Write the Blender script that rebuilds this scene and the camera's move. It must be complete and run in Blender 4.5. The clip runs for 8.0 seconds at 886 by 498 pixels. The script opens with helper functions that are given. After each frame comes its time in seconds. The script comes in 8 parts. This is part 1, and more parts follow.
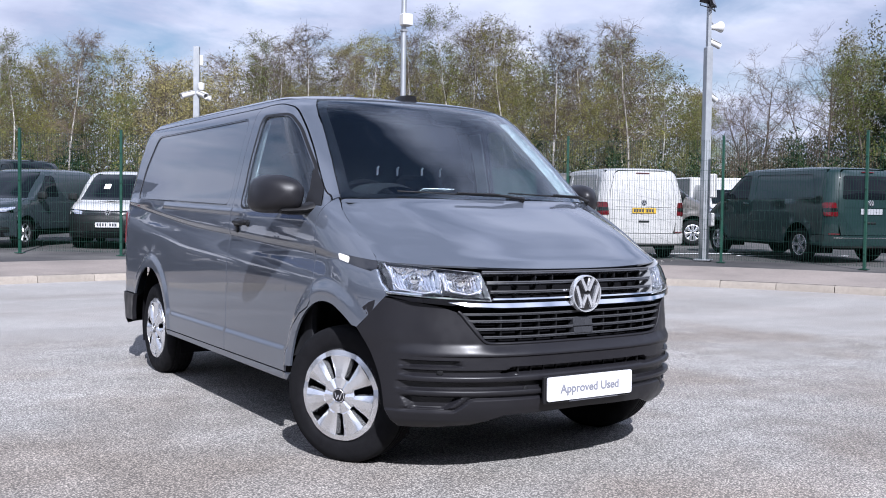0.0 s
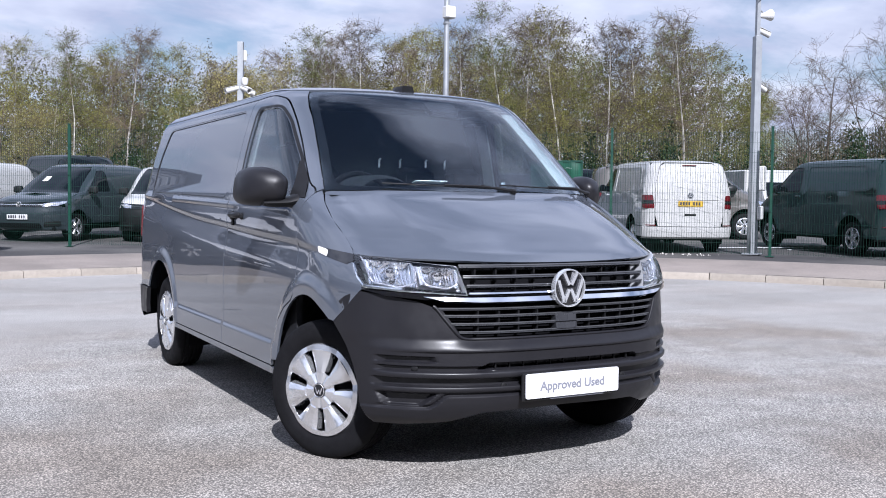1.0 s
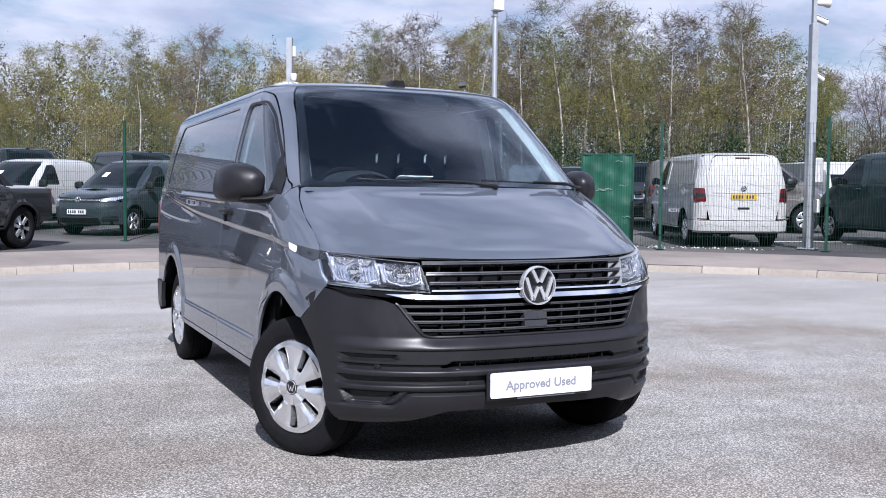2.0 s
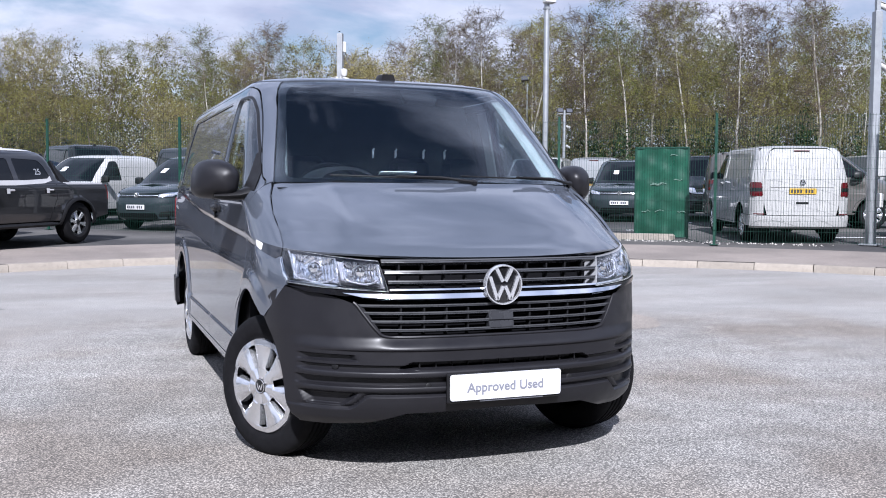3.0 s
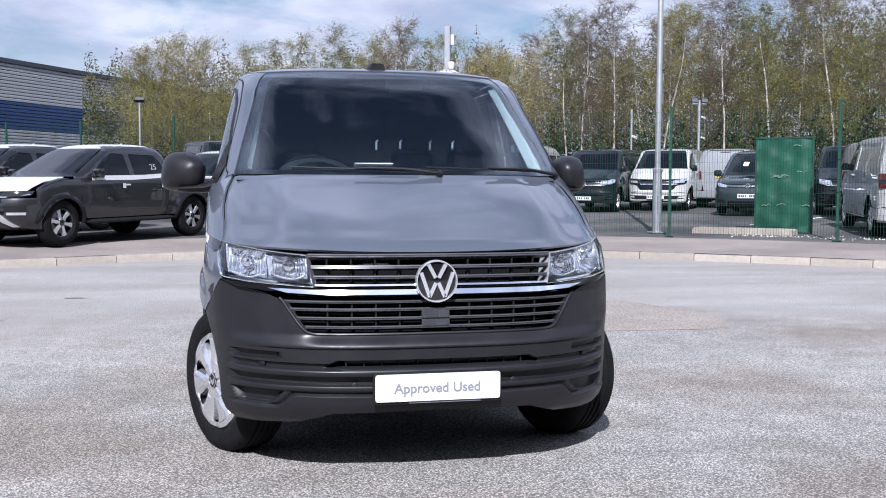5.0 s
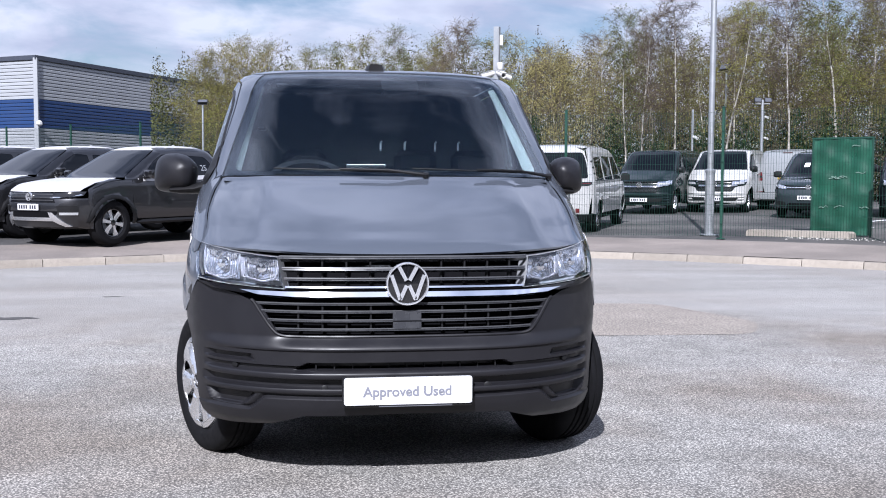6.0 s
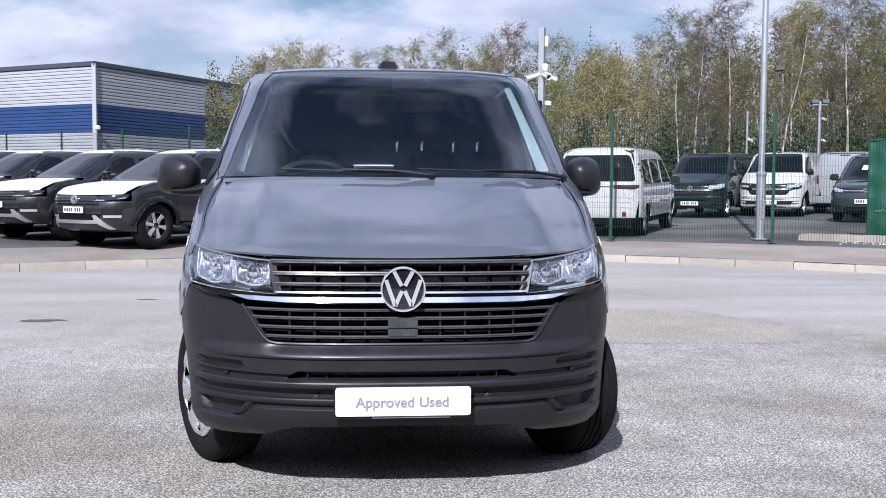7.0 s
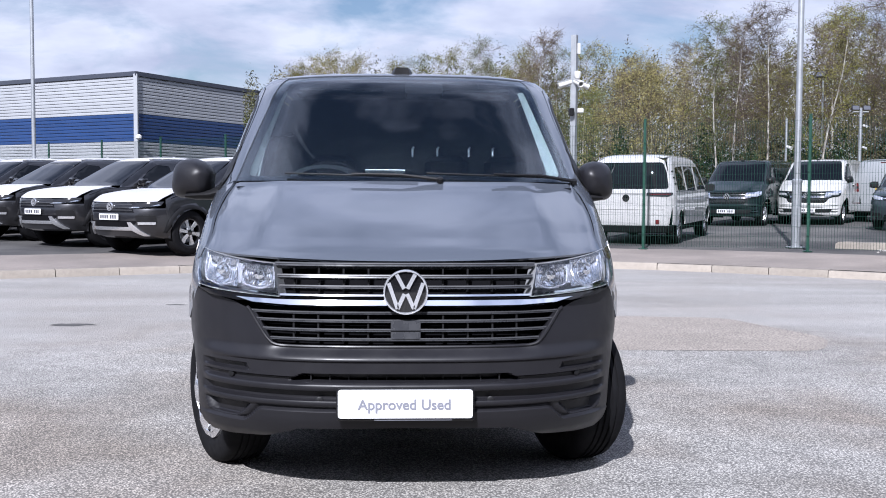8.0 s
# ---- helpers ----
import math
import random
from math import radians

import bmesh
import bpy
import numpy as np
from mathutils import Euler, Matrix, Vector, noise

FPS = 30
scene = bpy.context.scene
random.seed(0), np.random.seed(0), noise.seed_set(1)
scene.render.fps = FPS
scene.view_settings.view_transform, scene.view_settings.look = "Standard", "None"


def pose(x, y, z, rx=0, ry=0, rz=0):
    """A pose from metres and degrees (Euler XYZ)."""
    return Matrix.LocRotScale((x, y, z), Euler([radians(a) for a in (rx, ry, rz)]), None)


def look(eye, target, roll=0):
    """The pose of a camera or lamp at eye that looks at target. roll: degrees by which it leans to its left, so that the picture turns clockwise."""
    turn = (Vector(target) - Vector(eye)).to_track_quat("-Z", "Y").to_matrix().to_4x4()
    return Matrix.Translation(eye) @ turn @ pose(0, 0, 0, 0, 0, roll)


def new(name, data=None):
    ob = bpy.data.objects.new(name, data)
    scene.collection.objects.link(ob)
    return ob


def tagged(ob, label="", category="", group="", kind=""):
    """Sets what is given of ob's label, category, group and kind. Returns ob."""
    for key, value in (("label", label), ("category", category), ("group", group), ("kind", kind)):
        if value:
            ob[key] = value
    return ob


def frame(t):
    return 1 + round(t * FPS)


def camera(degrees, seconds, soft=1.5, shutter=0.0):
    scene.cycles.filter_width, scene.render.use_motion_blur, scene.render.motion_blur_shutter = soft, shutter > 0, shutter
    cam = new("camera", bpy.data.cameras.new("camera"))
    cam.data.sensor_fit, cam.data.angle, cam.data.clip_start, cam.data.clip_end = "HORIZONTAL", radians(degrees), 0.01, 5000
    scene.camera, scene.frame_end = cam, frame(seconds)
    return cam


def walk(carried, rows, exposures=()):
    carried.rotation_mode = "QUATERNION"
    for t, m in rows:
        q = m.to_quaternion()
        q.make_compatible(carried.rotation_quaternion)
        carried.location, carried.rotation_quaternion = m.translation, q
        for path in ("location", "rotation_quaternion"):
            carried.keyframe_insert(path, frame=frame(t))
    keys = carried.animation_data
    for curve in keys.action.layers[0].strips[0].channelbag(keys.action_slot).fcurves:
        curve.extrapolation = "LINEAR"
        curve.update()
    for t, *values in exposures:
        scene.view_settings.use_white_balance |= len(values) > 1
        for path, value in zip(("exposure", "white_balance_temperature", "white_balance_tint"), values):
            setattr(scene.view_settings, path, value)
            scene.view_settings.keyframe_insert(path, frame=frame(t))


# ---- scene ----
from mathutils import geometry

cam = camera(49.1, 8.0, 1.0)
PATH = [
    (0, (-3.04, -3.443, 1.233), (-1.959, -1.763, 1.156), 0.8),
    (0.5, (-2.894, -3.505, 1.227), (-1.861, -1.795, 1.143), 0.7),
    (1, (-2.664, -3.55, 1.229), (-1.689, -1.806, 1.138), 0.7),
    (1.5, (-2.444, -3.637, 1.235), (-1.532, -1.86, 1.137), 0.6),
    (3, (-1.729, -3.786, 1.256), (-1.02, -1.919, 1.138), 0.4),
    (3.5, (-1.469, -3.832, 1.256), (-0.834, -1.94, 1.135), 0.3),
    (4, (-1.236, -3.861, 1.256), (-0.675, -1.945, 1.131), 0.2),
    (4.5, (-1.012, -3.846, 1.25), (-0.526, -1.91, 1.12), 0.2),
    (6, (-0.405, -3.87, 1.256), (-0.127, -1.894, 1.125), 0.3),
    (6.5, (-0.255, -3.762, 1.248), (-0.035, -1.778, 1.119), 0.3),
    (7, (-0.16, -3.7, 1.245), (0.007, -1.711, 1.121), 0.3),
    (7.5, (-0.079, -3.704, 1.242), (0.043, -1.711, 1.125), 0.3),
    (8, (-0.022, -3.722, 1.226), (0.066, -1.727, 1.119), 0.3),
]
walk(cam, [(t, look(eye, target, roll)) for t, eye, target, roll in PATH], [(0, 0.94, 5860, 15.0), (8, 0.94, 5860, 15.0)])

# ---- world, sun ----
SUN_FROM = Vector((-0.26, -0.76, 0.68)).normalized()
world = bpy.data.worlds.new("sky")
scene.world = world
world.use_nodes = True
wn, wl = world.node_tree.nodes, world.node_tree.links
wn.clear()
sky = wn.new("ShaderNodeTexSky")
sky.sky_type, sky.sun_disc = "NISHITA", False
sky.sun_elevation, sky.sun_rotation = math.asin(SUN_FROM.z), math.atan2(SUN_FROM.x, SUN_FROM.y)
sky.air_density, sky.dust_density = 1.0, 1.5
coord = wn.new("ShaderNodeTexCoord")
split = wn.new("ShaderNodeSeparateXYZ")
wl.new(coord.outputs["Generated"], split.inputs[0])


def wmath(op, a, b=None):
    n = wn.new("ShaderNodeMath")
    n.operation = op
    for k, v in enumerate((a, b)):
        if v is None:
            continue
        if isinstance(v, (int, float)):
            n.inputs[k].default_value = v
        else:
            wl.new(v, n.inputs[k])
    return n.outputs[0]


rise = wmath("ADD", wmath("MAXIMUM", split.outputs["Z"], 0.0), 0.22)
flat = wn.new("ShaderNodeCombineXYZ")
wl.new(wmath("DIVIDE", split.outputs["X"], rise), flat.inputs[0])
wl.new(wmath("DIVIDE", split.outputs["Y"], rise), flat.inputs[1])
puffs = wn.new("ShaderNodeTexNoise")
puffs.inputs["Scale"].default_value, puffs.inputs["Detail"].default_value = 2.4, 7.0
puffs.inputs["Roughness"].default_value, puffs.inputs["Distortion"].default_value = 0.56, 0.35
wl.new(flat.outputs[0], puffs.inputs["Vector"])
cover = wn.new("ShaderNodeValToRGB")
cover.color_ramp.elements[0].position, cover.color_ramp.elements[1].position = 0.32, 0.55
# broken cloud, opening to deep blue overhead
thin = wmath("MULTIPLY", wmath("MAXIMUM", wmath("SUBTRACT", split.outputs["Z"], 0.78), 0.0), 1.15)
wl.new(wmath("SUBTRACT", puffs.outputs["Fac"], thin), cover.inputs[0])
tone = wn.new("ShaderNodeTexNoise")
tone.inputs["Scale"].default_value, tone.inputs["Detail"].default_value = 2.6, 6.0
wl.new(flat.outputs[0], tone.inputs["Vector"])
shade = wn.new("ShaderNodeValToRGB")
shade.color_ramp.elements[0].position, shade.color_ramp.elements[1].position = 0.36, 0.62
shade.color_ramp.elements[0].color = (10.6, 11.4, 14.0, 1)
shade.color_ramp.elements[1].color = (16.4, 17.0, 18.8, 1)
wl.new(tone.outputs["Fac"], shade.inputs[0])
blend = wn.new("ShaderNodeMixRGB")
wl.new(cover.outputs["Color"], blend.inputs[0])
clear_sky = wn.new("ShaderNodeMixRGB")
clear_sky.blend_type, clear_sky.inputs[0].default_value, clear_sky.inputs[2].default_value = "MULTIPLY", 1.0, (2.0, 2.0, 2.0, 1)
wl.new(sky.outputs["Color"], clear_sky.inputs[1])
wl.new(clear_sky.outputs["Color"], blend.inputs[1])
back = wn.new("ShaderNodeBackground")
back.inputs["Strength"].default_value = 0.0268
high_up = wmath("MAXIMUM", wmath("SUBTRACT", split.outputs["Z"], 0.15), 0.0)
lift_ = wn.new("ShaderNodeCombineColor")
for k, amount in enumerate((0.50, 0.56, 0.72)):
    wl.new(wmath("ADD", wmath("MULTIPLY", high_up, amount), 1.0), lift_.inputs[k])
raised = wn.new("ShaderNodeMixRGB")
raised.blend_type, raised.inputs[0].default_value = "MULTIPLY", 1.0
wl.new(shade.outputs["Color"], raised.inputs[1])
wl.new(lift_.outputs[0], raised.inputs[2])
wl.new(raised.outputs["Color"], blend.inputs[2])
wl.new(blend.outputs["Color"], back.inputs["Color"])
wl.new(back.outputs[0], wn.new("ShaderNodeOutputWorld").inputs["Surface"])

sun = new("sun", bpy.data.lights.new("sun", "SUN"))
sun.data.energy, sun.data.angle, sun.data.color = 5.0, radians(0.6), (1.0, 0.975, 0.94)
sun.matrix_world = look(SUN_FROM * 60, (0, 0, 0))
scene.view_settings.exposure = 0.0

# ---- materials ----
def material(name, colour, rough=0.5, metal=0.0, coat=0.0, vary=0.0, scale=3.0, grain=0.0, grain_scale=60.0, bump=0.0, bump_scale=200.0, tint=None, tint_scale=0.6, tint_amount=0.5, island=0.0, random_amount=0.0, spec=0.5, coat_rough=0.03):
    """Principled surface with stains (vary), grain, relief and a second tone (tint)."""
    m = bpy.data.materials.new(name)
    m.use_nodes = True
    nt = m.node_tree
    b = nt.nodes["Principled BSDF"]
    b.inputs["Roughness"].default_value, b.inputs["Metallic"].default_value = rough, metal
    b.inputs["Coat Weight"].default_value, b.inputs["Coat Roughness"].default_value = coat, coat_rough
    b.inputs["Specular IOR Level"].default_value = spec
    tc = nt.nodes.new("ShaderNodeTexCoord")

    def noise_at(s, detail=4.0, rough_=0.6):
        n = nt.nodes.new("ShaderNodeTexNoise")
        n.inputs["Scale"].default_value, n.inputs["Detail"].default_value, n.inputs["Roughness"].default_value = s, detail, rough_
        nt.links.new(tc.outputs["Object"], n.inputs["Vector"])
        return n.outputs["Fac"]

    def ranged(v, lo, hi, a=0.3, c=0.7):
        n = nt.nodes.new("ShaderNodeMapRange")
        n.inputs["From Min"].default_value, n.inputs["From Max"].default_value = a, c
        n.inputs["To Min"].default_value, n.inputs["To Max"].default_value = lo, hi
        nt.links.new(v, n.inputs["Value"])
        return n.outputs["Result"]

    def mixed(fac, c1, c2, mode="MIX"):
        n = nt.nodes.new("ShaderNodeMixRGB")
        n.blend_type = mode
        for k, v in enumerate((fac, c1, c2)):
            if isinstance(v, (int, float)):
                n.inputs[k].default_value = v
            elif isinstance(v, tuple):
                n.inputs[k].default_value = (*v, 1)
            else:
                nt.links.new(v, n.inputs[k])
        return n.outputs["Color"]

    col = mixed(0.0, tuple(colour), tuple(colour))
    if tint:
        col = mixed(ranged(noise_at(tint_scale, 3.0), 0.0, tint_amount, 0.42, 0.62), col, tuple(tint))
    for amount, v in ((vary, noise_at(scale) if vary else None), (grain, noise_at(grain_scale, 2.0) if grain else None)):
        if amount:
            f = ranged(v, 1 - amount, 1 + amount)
            g = nt.nodes.new("ShaderNodeCombineColor")
            for k in range(3):
                nt.links.new(f, g.inputs[k])
            col = mixed(1.0, col, g.outputs[0], "MULTIPLY")
    for amount, kind in ((island, "g"), (random_amount, "o")):
        if amount:
            src = nt.nodes.new("ShaderNodeNewGeometry").outputs["Random Per Island"] if kind == "g" else nt.nodes.new("ShaderNodeObjectInfo").outputs["Random"]
            f = ranged(src, 1 - amount, 1 + amount, 0.0, 1.0)
            g = nt.nodes.new("ShaderNodeCombineColor")
            for k in range(3):
                nt.links.new(f, g.inputs[k])
            col = mixed(1.0, col, g.outputs[0], "MULTIPLY")
    nt.links.new(col, b.inputs["Base Color"])
    if vary and not metal and not coat:
        nt.links.new(ranged(noise_at(scale * 1.7), max(rough - 0.1, 0), min(rough + 0.1, 1)), b.inputs["Roughness"])
    if bump:
        bn = nt.nodes.new("ShaderNodeBump")
        bn.inputs["Strength"].default_value, bn.inputs["Distance"].default_value = min(bump * 100, 1.0), bump
        nt.links.new(noise_at(bump_scale, 3.0), bn.inputs["Height"])
        nt.links.new(bn.outputs["Normal"], b.inputs["Normal"])
    return m


def glass(name, colour=(0.9, 0.95, 0.93), rough=0.0, ior=1.45):
    m = bpy.data.materials.new(name)
    m.use_nodes = True
    b = m.node_tree.nodes["Principled BSDF"]
    b.inputs["Base Color"].default_value = (*colour, 1)
    b.inputs["Roughness"].default_value, b.inputs["Transmission Weight"].default_value, b.inputs["IOR"].default_value = rough, 1.0, ior
    return m


def paint(name, colour, ior=1.48):
    m = material(name, colour, rough=0.45, coat=1.0, vary=0.03, scale=2.0, grain=0.03, grain_scale=900.0, coat_rough=0.015, spec=0.12)
    m.node_tree.nodes["Principled BSDF"].inputs["Coat IOR"].default_value = ior
    return m


def metallic(name, colour):
    m = material(name, colour, rough=0.38, metal=0.55, coat=1.0, vary=0.03, scale=2.0, coat_rough=0.02)
    return m


M = {
    "grey_paint": paint("grey_paint", (0.062, 0.071, 0.089), 1.78),
    "white_paint": paint("white_paint", (0.37, 0.37, 0.365)),
    "deep_green_paint": paint("deep_green_paint", (0.004, 0.009, 0.010), 1.4),
    "green_black_paint": paint("green_black_paint", (0.009, 0.021, 0.022), 1.4),
    "black_paint": paint("black_paint", (0.006, 0.007, 0.009), 1.36),
    "slate_paint": paint("slate_paint", (0.019, 0.026, 0.031)),
    "taupe_paint": paint("taupe_paint", (0.075, 0.070, 0.066)),
    "silver_paint": paint("silver_paint", (0.20, 0.21, 0.22)),
    "pickup_paint": metallic("pickup_paint", (0.021, 0.021, 0.024)),
    "film": material("film", (0.39, 0.39, 0.40), rough=0.45, vary=0.05, scale=4, bump=0.003, bump_scale=9),
    "bumper_plastic": material("bumper_plastic", (0.0106, 0.0104, 0.0125), rough=0.40, spec=0.28, vary=0.08, scale=5, grain=0.12, grain_scale=700, bump=0.0004, bump_scale=900),
    "black_plastic": material("black_plastic", (0.009, 0.009, 0.010), rough=0.45, spec=0.22, vary=0.1, scale=9, bump=0.0003, bump_scale=700),
    "gloss_black": material("gloss_black", (0.008, 0.008, 0.009), rough=0.08, vary=0.05, coat=0.6),
    "rubber": material("rubber", (0.0075, 0.0075, 0.0085), rough=0.75, spec=0.08, vary=0.18, scale=14, grain=0.15, grain_scale=220, bump=0.0008, bump_scale=260),
    "chrome": material("chrome", (0.86, 0.87, 0.89), rough=0.07, metal=1.0, vary=0.02),
    "badge_silver": material("badge_silver", (0.72, 0.73, 0.76), rough=0.18, metal=0.75, vary=0.02),
    "silver_trim": material("silver_trim", (0.74, 0.75, 0.77), rough=0.25, metal=0.9, vary=0.05, scale=10),
    "grille_plastic": material("grille_plastic", (0.030, 0.031, 0.035), rough=0.28, vary=0.1, scale=12),
    "reflector": material("reflector", (0.80, 0.81, 0.84), rough=0.06, metal=1.0),
    "guide_white": material("guide_white", (0.085, 0.09, 0.11), rough=0.2, coat=0.3),
    "lamp_dark": material("lamp_dark", (0.10, 0.105, 0.12), rough=0.22, metal=0.3),
    "slat_edge": material("slat_edge", (0.045, 0.046, 0.050), rough=0.40, vary=0.05),
    "lamp_grey": material("lamp_grey", (0.36, 0.37, 0.39), rough=0.3, metal=0.3, vary=0.1),
    # near-black that paints deep shade into openings, gaps and undersides
    "shade_black": material("shade_black", (0.003, 0.003, 0.004), rough=0.9, spec=0.1),
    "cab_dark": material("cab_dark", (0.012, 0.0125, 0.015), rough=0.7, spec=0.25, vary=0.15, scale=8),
    "cab_trim": material("cab_trim", (0.15, 0.17, 0.17), rough=0.6, vary=0.06, scale=6),
    "seat_cloth": material("seat_cloth", (0.004, 0.004, 0.005), rough=0.9, spec=0.1, grain=0.25, grain_scale=400),
    "plate_white": material("plate_white", (0.56, 0.56, 0.57), rough=0.32, vary=0.03, scale=5),
    "plate_yellow": material("plate_yellow", (0.44, 0.28, 0.03), rough=0.35, vary=0.04, scale=5),
    "ink": material("ink", (0.03, 0.03, 0.04), rough=0.5),
    "ink_grey": material("ink_grey", (0.165, 0.170, 0.200), rough=0.5),
    "paper": material("paper", (0.86, 0.87, 0.88), rough=0.6, vary=0.04),
    "red_lens": material("red_lens", (0.085, 0.004, 0.007), rough=0.12, coat=0.8, vary=0.15, scale=20),
    "amber_lens": material("amber_lens", (0.75, 0.72, 0.68), rough=0.1, coat=0.8),
    "clear": glass("clear", (0.97, 0.98, 0.98)),
    # the tint stands in for a shaded cab, dimming what shows through
    "windscreen_glass": glass("windscreen_glass", (0.46, 0.54, 0.58), 0.0, 1.56),
    "privacy_glass": material("privacy_glass", (0.004, 0.005, 0.007), rough=0.02, spec=0.24),
    "post_green": material("post_green", (0.006, 0.040, 0.026), rough=0.4, vary=0.12, scale=6),
    "wire_green": material("wire_green", (0.010, 0.032, 0.024), rough=0.7, spec=0.1, vary=0.15, scale=3),
    "panel_green": material("panel_green", (0.005, 0.046, 0.027), rough=0.35, vary=0.18, scale=1.6, grain=0.08, grain_scale=30, tint=(0.014, 0.078, 0.048), tint_scale=2.2, tint_amount=0.6, bump=0.002, bump_scale=7),
    "torn_sheet": material("torn_sheet", (0.11, 0.17, 0.14), rough=0.4, vary=0.2, scale=9),
    "galvanised": material("galvanised", (0.31, 0.325, 0.34), rough=0.45, metal=0.6, vary=0.12, scale=5, grain=0.08, grain_scale=60),
    "fixture_white": material("fixture_white", (0.50, 0.50, 0.49), rough=0.4, vary=0.05, scale=8),
    "concrete": material("concrete", (0.255, 0.225, 0.19), rough=0.9, vary=0.34, scale=1.6, grain=0.12, grain_scale=70, bump=0.002, bump_scale=90, tint=(0.21, 0.19, 0.165), tint_scale=1.5, tint_amount=0.6, random_amount=0.14),
    "pavement": material("pavement", (0.200, 0.172, 0.152), rough=0.92, vary=0.12, scale=0.8, grain=0.16, grain_scale=42, bump=0.003, bump_scale=110, tint=(0.135, 0.117, 0.104), tint_scale=0.5, tint_amount=0.7),
    "compound_tarmac": material("compound_tarmac", (0.045, 0.044, 0.045), rough=0.9, spec=0.2, vary=0.15, scale=0.6, grain=0.25, grain_scale=55, bump=0.003, bump_scale=120, tint=(0.11, 0.105, 0.10), tint_scale=0.35, tint_amount=0.7),
    "debris": material("debris", (0.40, 0.38, 0.35), rough=0.9, island=0.3),
    "cladding_grey": material("cladding_grey", (0.27, 0.28, 0.295), rough=0.45, vary=0.05, scale=0.4, random_amount=0.05),
    "cladding_blue": material("cladding_blue", (0.012, 0.034, 0.105), rough=0.4, vary=0.06, scale=0.4, random_amount=0.08),
    "roof_edge": material("roof_edge", (0.035, 0.04, 0.055), rough=0.5, vary=0.05),
    "birch_bark": material("birch_bark", (0.40, 0.375, 0.335), rough=0.9, vary=0.3, scale=2.0, grain=0.3, grain_scale=14, tint=(0.13, 0.11, 0.09), tint_scale=1.2, tint_amount=0.9),
    "brown_bark": material("brown_bark", (0.080, 0.064, 0.050), rough=0.95, vary=0.3, scale=2.5, random_amount=0.2),
    "twig": material("twig", (0.082, 0.064, 0.050), rough=0.95, spec=0.1, vary=0.25, scale=1.2, random_amount=0.25),
    "leaf_olive": material("leaf_olive", (0.150, 0.146, 0.038), rough=0.7, spec=0.12, island=0.4, random_amount=0.2),
    "leaf_green": material("leaf_green", (0.094, 0.112, 0.024), rough=0.7, spec=0.12, island=0.4, random_amount=0.2),
    "leaf_catkin": material("leaf_catkin", (0.215, 0.190, 0.078), rough=0.8, spec=0.12, island=0.25, random_amount=0.15),
    "leaf_ivy": material("leaf_ivy", (0.018, 0.032, 0.011), rough=0.55, spec=0.12, island=0.5, random_amount=0.2),
    "far_wood": material("far_wood", (0.070, 0.062, 0.038), rough=0.9, spec=0.12, island=0.45, tint=(0.052, 0.060, 0.020), tint_scale=0.25, tint_amount=0.9),
    "scrub": material("scrub", (0.050, 0.043, 0.027), rough=0.9, spec=0.12, island=0.5),
}


